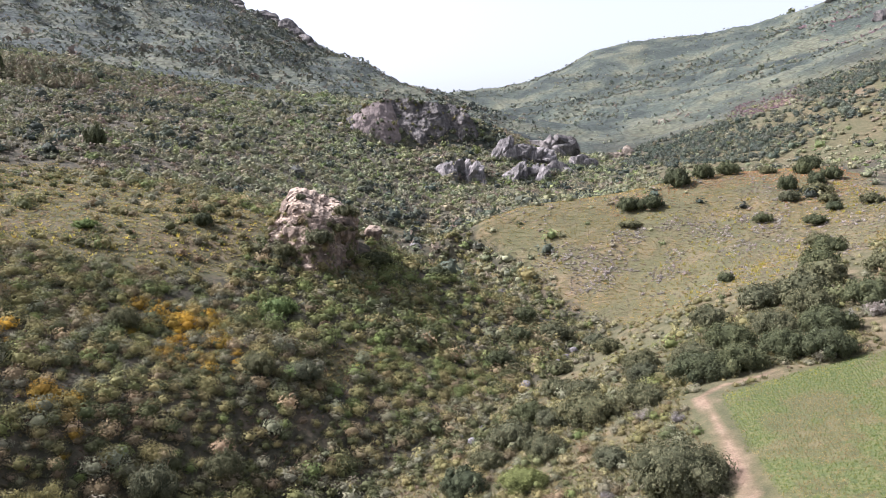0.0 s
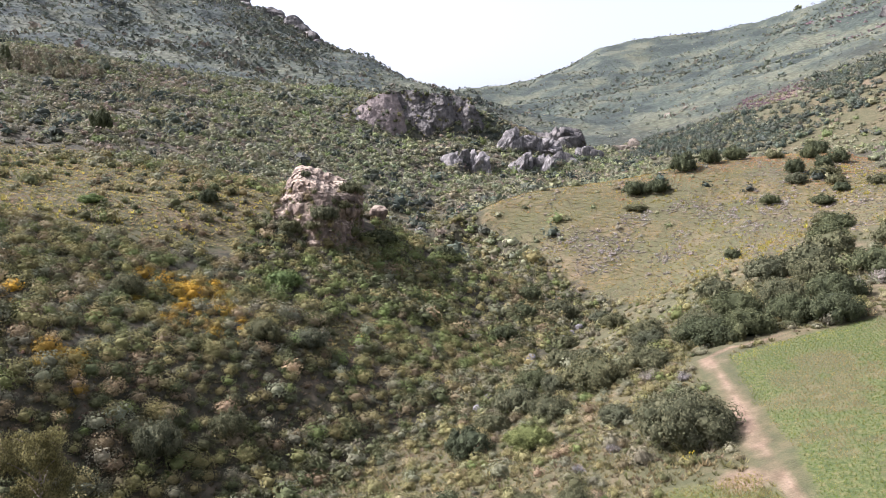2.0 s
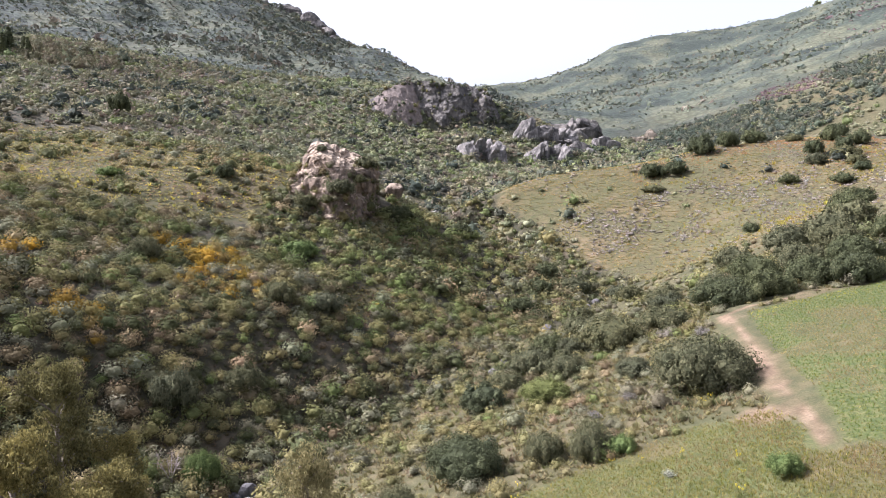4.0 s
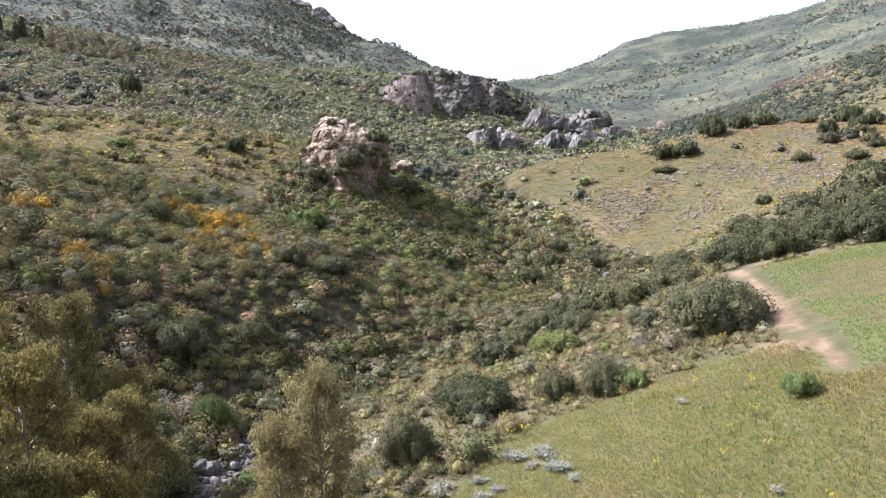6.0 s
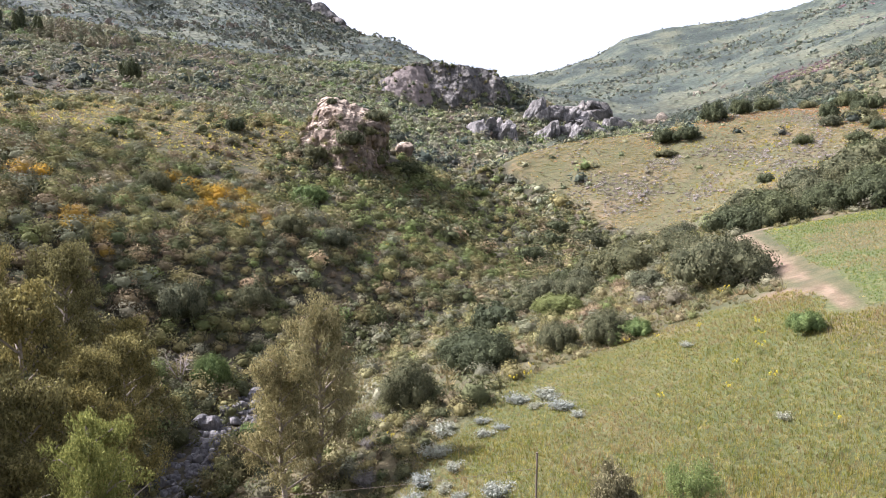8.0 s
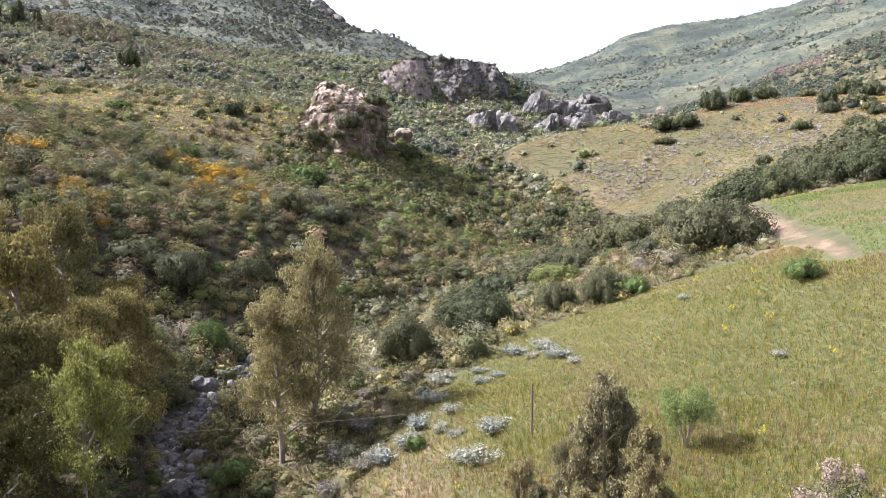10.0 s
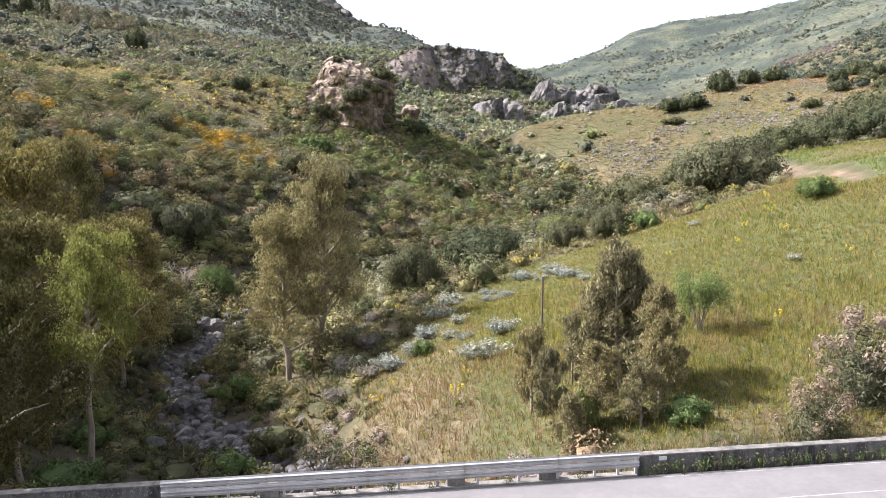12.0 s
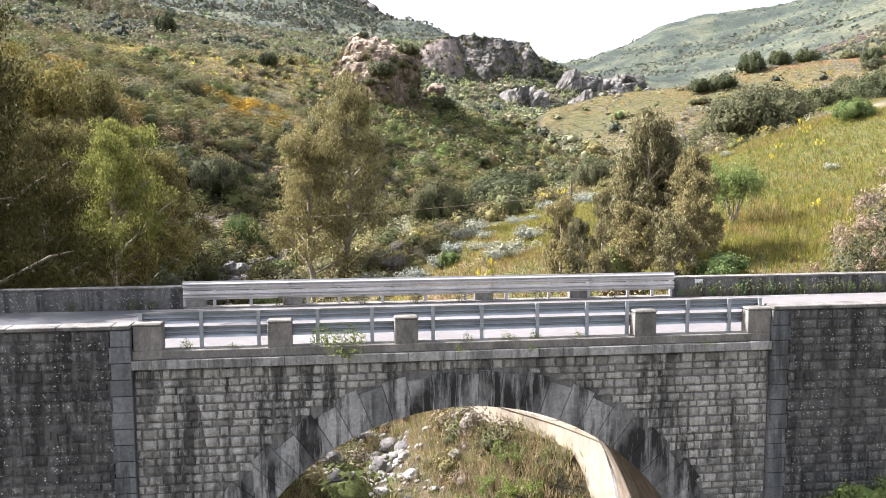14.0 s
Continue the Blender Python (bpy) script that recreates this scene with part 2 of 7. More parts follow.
VOUSSOIR = make_stone("cut_limestone", (0.22, 0.215, 0.205), (0.42, 0.405, 0.38), 1.0, runs=2.6, heavy=0.04)
QUOIN = make_stone("bluish_cut_stone", (0.13, 0.132, 0.133), (0.21, 0.21, 0.208), 0.7)
CONCRETE = make_plain("weathered_concrete", (0.215, 0.197, 0.172), 0.92, vary=0.55, scale=1.6, stretch=(1, 1, 0.5))
COPING = make_plain("weathered_coping", (0.2, 0.185, 0.165), 0.92, vary=0.65, scale=1.9)
CORNICE = make_stone("pale_cornice_stone", (0.30, 0.285, 0.26), (0.42, 0.40, 0.37), 0.55)
PLASTER = make_plain("pale_lime_plaster", (0.40, 0.335, 0.255), 0.92, vary=0.5, scale=0.8, stretch=(1, 1, 0.3))
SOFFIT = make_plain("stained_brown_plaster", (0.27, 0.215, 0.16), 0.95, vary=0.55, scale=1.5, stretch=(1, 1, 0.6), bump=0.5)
ASPHALT = make_plain("worn_pale_asphalt", (0.158, 0.146, 0.142), 0.9, vary=0.16, scale=0.35)
ASPHALT_DARK = make_plain("dark_asphalt", (0.065, 0.065, 0.07), 0.9, vary=0.25, scale=0.6)
PAINT = make_plain("worn_white_paint", (0.27, 0.258, 0.25), 0.85, vary=0.35, scale=1.5)
PAINT_WHITE = make_plain("white_enamel", (0.62, 0.62, 0.60), 0.5, vary=0.15, scale=3)
# Bluer and darker than the far rail: sky-lit shade is in the colour.
STEEL_SHADED = make_plain("galvanised_steel", (0.36, 0.38, 0.40), 0.45, metal=0.6, vary=0.2, scale=1.2, bump=0.03)
STEEL_FAR = make_plain("dull_galvanised_steel", (0.47, 0.45, 0.43), 0.6, metal=0.25, vary=0.25, scale=0.9, bump=0.03)
WOOD = make_plain("grey_wood", (0.16, 0.12, 0.09), 0.9, vary=0.4, scale=3, stretch=(1, 1, 0.1))

# ---- the lie of the land ----
# Landforms: each line is a run of (x, y, height)
STREAM = [(2, -60, -13), (1, 0, -12), (0, 24, -11.5), (-3, 45, -11), (-11, 60, -10.5), (-21, 72, -10.5), (-29, 92, -10), (-28, 108, -9), (-25, 122, -8),
          (-14, 148, -7), (-4, 165, -6), (20, 182, -5), (41, 216, -3), (60, 246, -1.5), (67, 275, 1), (60, 305, 4), (48, 335, 7), (36, 372, 13), (28, 405, 21), (25, 450, 32)]
LEFT_FOOT = [(-38, 60, -5), (-43, 95, -4), (-44, 128, -2), (-34, 151, 4), (-14, 172, 3), (0, 197, 3), (7, 203, 2), (24, 235, 4), (36, 262, 8), (32, 289, 17)]
LEFT_SLOPE = [(-45, 150, 10), (-59, 143, 16), (-70, 158, 23), (-57, 162, 18), (-37, 165, 11.5), (-25, 184, 12.5), (-67, 192, 24), (-57, 206, 24), (-81, 208, 33),
              (-38, 224, 21), (-6, 231, 15), (4, 212, 6.5), (-94, 254, 43), (-62, 273, 43), (-20, 253, 25), (-103, 312, 52), (-155, 339, 60), (-140, 250, 52),
              (-130, 180, 42), (-100, 120, 28), (-75, 90, 12), (-60, 40, 2)]
OUTCROP_SPUR = [(-45, 290, 45), (-7, 308, 35), (-28, 315, 42), (15, 320, 24), (-30, 400, 44), (-85, 420, 64), (-134, 383, 72)]
BACK_SLOPE = [(-119, 510, 90), (-87, 561, 80), (10, 504, 46), (-199, 703, 130), (-259, 671, 148), (64, 580, 50), (108, 588, 52), (30, 595, 68), (140, 680, 73), (-25, 632, 88), (9, 632, 78), (35, 630, 74), (60, 630, 76), (102, 636, 71), (9, 656, 81), (35, 658, 77), (62, 656, 80), (85, 658, 77), (10, 688, 117), (50, 688, 115),
              (10, 720, 122), (50, 715, 118), (85, 705, 106), (-274, 600, 127), (-230, 450, 90)]
MIDDLE_HILL = [(20, 380, 21), (35, 381, 29), (55, 385, 37), (76, 390, 43), (94, 392, 45.5), (124, 395, 49), (152, 390, 55), (182, 390, 60), (115, 350, 36), (85, 345, 28),
               (103, 315, 20), (104, 262, 11), (97, 250, 16), (113, 245, 25), (178, 328, 47), (172, 289, 39), (150, 240, 34), (130, 440, 45), (70, 440, 36), (190, 450, 58)]
TERRACE = [(130, 190, 30), (110, 150, 23), (95, 138, 19.5), (74, 151, 17), (61, 146, 15), (60, 131, 14.5), (51, 110, 11.5), (58, 98, 15), (42, 80, 10.8), (60, 75, 14),
           (84, 190, 17), (75, 200, 12), (60, 180, 9), (40, 160, 4), (45, 135, 8), (30, 150, 2), (60, 215, 4)]
RIGHT_SLOPE = [(34, 79, 7), (24.5, 74, 4), (32.7, 65.5, 5.2), (26, 54.5, 2), (21, 46, 0.7), (4.4, 63.4, -1), (3, 73, -0.9), (8, 81.6, 0), (12, 87.5, 1), (11.6, 114, 0.5),
               (21, 109, 3), (25, 99, 4.5), (14.7, 132, -1.5), (9.8, 113, 0), (-0.6, 91, -0.6), (-5.3, 80.6, -3.5), (-4, 62.6, -6), (45, 60, 8), (60, 40, 6), (40, 40, 3.5),
               (30, 36, 1.5), (14, 37, -0.8), (7, 42, -2.2), (1, 52, -3), (-2, 120, -4), (10, 145, -3.5)]
ROADSIDE = [(-20, 37, -4), (-40, 33, -2), (-15, 42, -7), (-32, 50, -6.5), (-50, 60, 0), (-30, 10, -7), (30, 12, -4), (60, 10, 0), (-60, 10, -3), (-60, -60, -4), (60, -60, -2),
            (0, -150, -14), (-150, -100, 5), (150, -100, 10), (-150, 60, 30), (-250, 200, 75), (-330, 420, 110), (150, 60, 32), (220, 150, 52), (300, 300, 66), (-300, -300, 20), (300, -300, 20)]
STREAM_BANK = [(5.0, 33.0, -8.7), (2.9, 35.2, -8.4), (0.4, 38, -8.3), (-0.4, 43, -8.0), (-1.8, 35, -10.2), (-4, 41.5, -10.0), (7.2, 34.5, -5.6), (4.0, 39, -5.4), (10, 33.5, -3.2), (2.4, 43, -5.4), (-8, 36, -9.5), (-6, 48, -10.2)]
LEFT_MOUNTAIN = [(-900, 1300, 480), (-716, 1400, 465), (-556, 1450, 455), (-379, 1500, 414), (-289, 1500, 375), (-241, 1450, 346), (-160, 1350, 295), (-61, 1230, 237), (-13, 1150, 220),
                 (23, 1100, 194), (67, 1000, 153), (108, 950, 133), (-409, 900, 209), (-338, 1050, 236), (-197, 1050, 224), (-81, 960, 178), (10, 830, 132), (-700, 900, 260), (-600, 500, 180)]
RIGHT_MOUNTAIN = [(176, 1500, 180), (271, 1650, 222), (364, 1750, 258), (433, 1800, 300), (533, 1950, 357), (659, 1900, 381), (800, 1850, 382), (853, 1800, 376), (881, 1650, 392),
                  (914, 1600, 404), (991, 1500, 436), (1250, 1400, 500), (598, 900, 223), (434, 650, 143), (433, 762, 145), (324, 700, 105), (310, 850, 104), (219, 700, 66), (303, 450, 70),
                  (302, 520, 72), (221, 800, 78), (168, 900, 108), (285, 1200, 160), (540, 1400, 236), (590, 1100, 216), (900, 700, 250), (600, 300, 150)]
BEYOND = [(95, 1180, 128), (150, 1080, 115), (140, 1330, 140), (-900, 2300, 250), (0, 2300, 60), (700, 2600, 200), (1600, 2200, 350), (-900, 3800, 100), (900, 3800, 100), (-1500, 700, 300), (1600, 700, 350), (-1200, -400, 60), (1200, -400, 60)]
LANDFORMS = np.array([p for run in (STREAM, LEFT_FOOT, LEFT_SLOPE, OUTCROP_SPUR, BACK_SLOPE, MIDDLE_HILL, TERRACE, RIGHT_SLOPE, ROADSIDE, STREAM_BANK, LEFT_MOUNTAIN, RIGHT_MOUNTAIN, BEYOND) for p in run], float)
BRIDGE_AT, BRIDGE_TURN = Vector((0.65, 22.67, 0)), radians(7.1)
ALONG = np.array((math.cos(BRIDGE_TURN), math.sin(BRIDGE_TURN)))
ACROSS = np.array((-ALONG[1], ALONG[0]))
rng = np.random.default_rng(7)


def spread():
    """Weights of a surface that passes smoothly through the landforms."""
    q = LANDFORMS[:, :2] / 100
    n = len(q)
    a = np.zeros((n + 3, n + 3))
    a[:n, :n] = np.hypot(q[:, None, 0] - q[None, :, 0], q[:, None, 1] - q[None, :, 1])
    a[:n, n], a[:n, n + 1:] = 1, q
    a[n:, :n] = a[:n, n:].T
    return np.linalg.solve(a, np.r_[LANDFORMS[:, 2], 0, 0, 0])


WEIGHTS = spread()


def lattice(ix, iy, seed):
    h = (ix.astype(np.int64) * 374761393 + iy.astype(np.int64) * 668265263 + seed * 974634777) & 0x7FFFFFFF
    h = ((h ^ (h >> 13)) * 1274126177) & 0x7FFFFFFF
    return ((h ^ (h >> 16)) & 0xFFFF) / 32767.5 - 1


def rough(x, y, size, seed=0, octaves=4):
    """Fractal noise about -1 to 1 with features of that many metres."""
    total, amp = 0.0, 0.55
    for k in range(octaves):
        u, v = x / size * 2 ** k, y / size * 2 ** k
        iu, iv = np.floor(u), np.floor(v)
        fu, fv = u - iu, v - iv
        fu, fv = fu * fu * (3 - 2 * fu), fv * fv * (3 - 2 * fv)
        s = seed * 17 + k
        a, b = lattice(iu, iv, s), lattice(iu + 1, iv, s)
        c, d = lattice(iu, iv + 1, s), lattice(iu + 1, iv + 1, s)
        total = total + amp * ((a + (b - a) * fu) * (1 - fv) + (c + (d - c) * fu) * fv)
        amp *= 0.5
    return total


def step(v, a, b):
    f = np.clip((v - a) / (b - a), 0, 1)
    return f * f * (3 - 2 * f)


def bridge_local(x, y):
    dx, dy = x - BRIDGE_AT.x, y - BRIDGE_AT.y
    return dx * ALONG[0] + dy * ALONG[1], dx * ACROSS[0] + dy * ACROSS[1]


def to_line(x, y, run):
    """Distance from a run of points in plan."""
    best = np.full(np.shape(x), 1e9)
    for (ax, ay, *_), (bx, by, *_) in zip(run, run[1:]):
        ux, uy = bx - ax, by - ay
        f = np.clip(((x - ax) * ux + (y - ay) * uy) / (ux * ux + uy * uy), 0, 1)
        best = np.minimum(best, np.hypot(x - ax - f * ux, y - ay - f * uy))
    return best


def inside(x, y, ring):
    """Signed distance to a closed outline in plan, positive inside."""
    hit = np.zeros(np.shape(x), bool)
    for (ax, ay), (bx, by) in zip(ring, ring[1:] + ring[:1]):
        cross = (ay > y) != (by > y)
        hit ^= cross & (x < (bx - ax) * (y - ay) / ((by - ay) or 1e-9) + ax)
    return np.where(hit, 1, -1) * to_line(x, y, ring + ring[:1])


def height(x, y):
    x, y = np.asarray(x, float), np.asarray(y, float)
    u, v = x / 100, y / 100
    z = WEIGHTS[-3] + WEIGHTS[-2] * u + WEIGHTS[-1] * v
    for (a, b, _), w in zip(LANDFORMS, WEIGHTS):
        z = z + w * np.hypot(u - a / 100, v - b / 100)
    calm = 1 - 0.85 * step(inside(x, y, FIELD), -2, 4)
    z = z + calm * (0.22 * rough(x, y, 5, 1) + (0.25 + 1.1 * step(y, 120, 260)) * rough(x, y, 26, 2))
    z = z + step(y, 380, 900) * (3.0 * rough(x, y, 60, 3) + step(y, 700, 1300) * 14 * rough(x, y, 190, 4, 5) + step(y, 700, 900) * 2.2 * rough(x, y, 24, 13, 3) + step(y, 720, 950) * (3.5 - 15 * np.abs(rough(x + 0.4 * y, y * 0.5, 80, 12, 4))) + step(y, 750, 1050) * (8 - 30 * np.abs(rough(x + 0.3 * y, y * 0.6, 230, 7, 4))))
    bed = to_line(x, y, STREAM[1:9])
    z = z - 0.9 * (1 - step(bed, 2.0, 6.0))
    s, d = bridge_local(x, y)
    under = step(d, -3, -0.5) * (1 - step(d, 8.3, 10.5))
    z = np.where(under > 0, np.minimum(z, z * (1 - under) + under * -1.4), z)
    gap = under * (1 - step(np.abs(s), 7.0, 9.0))
    return z * (1 - gap) + np.minimum(z, -11.2) * gap


FIELD = [(50, 83), (56, 99), (58, 110), (63, 131), (67, 146), (78, 150.5), (100, 156), (150, 150), (150, 80), (75, 70)]
PATH = [(48.5, 84), (50.5, 92), (53, 104), (58, 122), (61, 136), (63, 148), (70, 153), (82, 156)]
GOLD_HILL = [(48, 378), (62, 350), (74, 318), (78, 290), (92, 264), (88, 245), (100, 238), (118, 228), (150, 235), (200, 270), (240, 400), (170, 440), (90, 430), (50, 400)]
GOLD_LEFT = [(-32, 292), (-42, 268), (-44, 240), (-62, 232), (-80, 225), (-105, 222), (-150, 200), (-200, 280), (-175, 350), (-140, 355), (-100, 330), (-60, 305)]
GLADE = [(-16, 190), (-20, 196), (-14, 212), (-4, 228), (4, 226), (0, 210), (-8, 196)]
GRASS = [(-4, 66), (0, 76), (6, 84), (11, 93), (20, 97), (30, 98), (40, 100), (48, 96), (50, 82), (75, 68), (80, 34), (30, 33), (12, 37), (6, 39.5), (0, 43), (-3.5, 50), (-5, 59)]
BANK = [(-6, 58), (-1, 62), (3, 55), (6, 44), (8, 39), (2, 37), (-4, 42)]


def zones(x, y):
    """How much green field, bare earth and golden grass lies at each place."""
    wob = 3 * rough(x, y, 9, 5)
    field = step(inside(x, y, FIELD) + 0.3 * wob, -0.6, 0.8)
    field = field * (1 - 0.6 * step(rough(x, y, 9, 14) + 0.6 * rough(x, y, 2.5, 15), 0.05, 0.4))
    earth = (1 - step(to_line(x, y, PATH) + wob * 0.5, 0.1, 1.3)) * (1 - 0.4 * step(rough(x, y, 4, 10), 0.0, 0.4))
    earth = np.maximum(earth, 0.8 * (1 - step(np.hypot(x - 47, y - 96) + 1.5 * wob, 1.5, 4.5)))
    earth = np.maximum(earth, 0.45 * step(inside(x, y, BANK) + wob, -1, 1.5))
    earth = np.maximum(earth, 0.1 * (1 - step(to_line(x, y, STREAM[1:9]) + wob, 3, 7)))
    earth = np.maximum(earth, 0.3 * step(rough(x, y, 16, 8), 0.35, 0.6) * (1 - step(y, 300, 420)))
    gold = np.maximum.reduce([step(inside(x, y, r) + wob * k, -2, 3) for r, k in ((GOLD_HILL, 2.0), (GOLD_LEFT, 2.5), (GLADE, 1.0), (GRASS, 1.0))])
    gold = np.maximum(gold, 0.75 * step(x - 0.18 * y + 12 * rough(x, y, 40, 43), 70, 110) * step(y, 400, 460) * (1 - step(y, 700, 800)))
    gold = np.maximum(gold, step(rough(x, y, 60, 9), 0.12, 0.35) * step(y, 330, 420) * 0.6)
    for px, py, pr, k in ((395, 730, 34, 0.6), (-205, 715, 16, 0.8), (-190, 706, 9, 0.8), (238, 745, 22, 0.6), (400, 640, 22, 0.5), (520, 640, 40, 0.45), (180, 400, 18, 0.7), (205, 415, 22, 0.6)):
        earth = np.maximum(earth, k * (1 - step(np.hypot(x - px, y - py) + pr * 0.5 * rough(x, y, pr * 0.7, 11), pr * 0.4, pr)))
    earth = earth * (1 - field)
    field = np.maximum(field, 0.6 * step(inside(x, y, GRASS) + wob, -1, 2) * (1 - earth))
    bank = step(x - np.interp(y, [60, 90, 125, 165, 250, 330], [-8, -26, -22, 0, 64, 64]), 0, 4) * (1 - step(y, 250, 300)) * step(y, 55, 65)
    gold = np.maximum(gold, 0.75 * bank)
    return field, earth, np.clip(gold, 0, 1)


def steps_to(*stops):
    """Rising values: (end, step) one after the other."""
    out = [stops[0][0]]
    for end, gap in stops[1:]:
        while out[-1] < end:
            out.append(out[-1] + gap)
    return np.array(out)


def build_ground():
    ys = steps_to((-500, 0), (-40, 20), (14, 3), (130, 0.8), (320, 1.6), (480, 3.2), (900, 7), (1500, 11), (2100, 16), (4200, 90))
    us = np.linspace(-1, 1, 281)
    yy, uu = np.meshgrid(ys, us, indexing="ij")
    xx = uu * (110 + 0.72 * np.abs(yy)) * (0.6 + 0.4 * uu * uu)
    zz = np.concatenate([height(a, b) for a, b in zip(np.array_split(xx, 30), np.array_split(yy, 30))])
    n, w = len(ys), len(us)
    verts = np.stack((xx, yy, zz), -1).reshape(-1, 3)
    i = (np.arange(n - 1)[:, None] * w + np.arange(w - 1)[None]).ravel()
    ob = mesh_object("ground", verts, np.stack((i, i + 1, i + w + 1, i + w), -1), GROUND, smooth=True)
    x, y = verts[:, 0], verts[:, 1]
    f, e, g = zones(x, y)
    paint = ob.data.attributes.new("zone", "FLOAT_COLOR", "POINT")
    paint.data.foreach_set("color", np.stack((f, e, g, np.ones_like(f)), -1).ravel())
    cover = ob.data.attributes.new("distance_cover", "FLOAT", "POINT")
    cover.data.foreach_set("value", 0.95 * step(y + 60 * rough(x, y, 90, 6) - 120 * step(x, 150, 260), 480, 820))
    return tagged(ob, "scrubby valley ground with dry grass, green field and bare earth", "ground", kind="structure")


# ---- making meshes ----
def mesh_object(name, verts, faces, mat, parent=None, smooth=False, tint=None):
    """One mesh from arrays: verts (n, 3), faces (m, 3 or 4)."""
    me = bpy.data.meshes.new(name)
    verts, faces = np.asarray(verts, np.float32), np.asarray(faces, np.int32)
    k = faces.shape[1]
    me.vertices.add(len(verts))
    me.vertices.foreach_set("co", verts.ravel())
    me.loops.add(faces.size)
    me.loops.foreach_set("vertex_index", faces.ravel())
    me.polygons.add(len(faces))
    me.polygons.foreach_set("loop_start", np.arange(0, faces.size, k, dtype=np.int32))
    me.polygons.foreach_set("loop_total", np.full(len(faces), k, np.int32))
    me.polygons.foreach_set("use_smooth", np.full(len(faces), smooth))
    if tint is not None:
        a = me.attributes.new("tint", "FLOAT_COLOR", "POINT")
        a.data.foreach_set("color", np.c_[tint, np.ones(len(tint))].astype(np.float32).ravel())
    me.update(calc_edges=True)
    me.materials.append(mat)
    ob = new(name, me)
    ob.parent = parent
    return ob


def part(name, bm, mat, parent=None, label=""):
    """Links a bmesh as one mesh object under a thing or under a part."""
    me = bpy.data.meshes.new(name)
    bm.to_mesh(me)
    bm.free()
    me.materials.append(mat)
    ob = new(name, me)
    ob.parent = parent
    return tagged(ob, label)


def empty(name, m=None):
    ob = new(name)
    ob.empty_display_size = 0.3
    if m is not None:
        ob.matrix_basis = m
    return ob


def box(bm, x0, x1, y0, y1, z0, z1, bevel=0.0):
    r = bmesh.ops.create_cube(bm, size=1, matrix=Matrix.Translation(((x0 + x1) / 2, (y0 + y1) / 2, (z0 + z1) / 2)) @ Matrix.Diagonal((x1 - x0, y1 - y0, z1 - z0, 1)))
    if bevel:
        edges = {e for v in r["verts"] for e in v.link_edges}
        bmesh.ops.bevel(bm, geom=list(edges), offset=bevel, segments=1, affect="EDGES", clamp_overlap=True)
    return bm


ground = build_ground()

# ---- the bridge: along (s), across from the near face (d), up (z) ----
SPAN, RADIUS, CROWN = 9.72, 7.7, -1.93
CENTRE = CROWN - RADIUS
DEPTH = 7.95
BRIDGE = Matrix.Translation(BRIDGE_AT) @ Matrix.Rotation(BRIDGE_TURN, 4, "Z")


def set_at(ob):
    ob.matrix_basis = BRIDGE
    return ob


def extrude_ring(points, d0, d1, bm):
    """A closed outline in (s, z) as a solid from d0 to d1."""
    a = [bm.verts.new((s, d0, z)) for s, z in points]
    b = [bm.verts.new((s, d1, z)) for s, z in points]
    n = len(points)
    bm.faces.new(a)
    bm.faces.new(b[::-1])
    for i in range(n):
        j = (i + 1) % n
        bm.faces.new((a[j], a[i], b[i], b[j]))
    bmesh.ops.recalc_face_normals(bm, faces=bm.faces[:])
    return bm


def arch_points(radius, n=48):
    return [(-radius * math.cos(math.pi * i / n), CENTRE + radius * math.sin(math.pi * i / n)) for i in range(n + 1)]


def build_bridge_body():
    bridge = set_at(empty("stone_arch_bridge"))
    tagged(bridge, "grey rubble stone arch bridge with dark water stains", "bridge")
    pts = arch_points(RADIUS + 0.03)
    bm = bmesh.new()
    outline = [(-SPAN - 0.4, -14), (-RADIUS - 0.03, -14)] + pts + [(RADIUS + 0.03, -14), (SPAN + 0.4, -14), (SPAN + 0.4, -0.47), (-SPAN - 0.4, -0.47)]
    lo = [bm.verts.new((s, 0.05, z)) for s, z in outline]
    hi = [bm.verts.new((s, DEPTH - 0.05, z)) for s, z in outline]
    n = len(outline)
    top = {}
    for side, ring in ((0, lo), (1, hi)):
        cols = [bm.verts.new((s, ring[0].co.y, -0.47)) for s, z in pts]
        arch = ring[2:2 + len(pts)]
        for i in range(len(pts) - 1):
            bm.faces.new((arch[i], arch[i + 1], cols[i + 1], cols[i]))
        bm.faces.new((ring[0], ring[1], arch[0], cols[0], ring[n - 1]))
        bm.faces.new((ring[n - 4], ring[n - 3], ring[n - 2], cols[-1], arch[-1]))
    for i in range(n):
        j = (i + 1) % n
        bm.faces.new((lo[j], lo[i], hi[i], hi[j]))
    bmesh.ops.recalc_face_normals(bm, faces=bm.faces[:])
    part("core", bm, MORTAR_PALE, bridge)
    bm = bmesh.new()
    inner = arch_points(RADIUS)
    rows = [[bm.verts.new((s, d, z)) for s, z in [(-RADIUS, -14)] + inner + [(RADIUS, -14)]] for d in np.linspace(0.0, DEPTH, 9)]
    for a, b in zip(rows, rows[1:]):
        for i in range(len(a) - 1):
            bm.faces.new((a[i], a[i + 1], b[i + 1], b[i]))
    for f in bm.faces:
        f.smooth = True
    part("soffit", bm, SOFFIT, bridge, "mottled brown plaster underside of the arch")
    return bridge


def wedge(bm, a0, a1, r0, r1, d0, d1):
    """A voussoir between two angles and two radii, with a slight chamfer."""
    ring = [(r * -math.cos(a), CENTRE + r * math.sin(a)) for a, r in ((a0, r0), ((a0 + a1) / 2, r0), (a1, r0), (a1, r1), (a0, r1))]
    extrude_ring(ring, d0, d1, bm)
    return bm


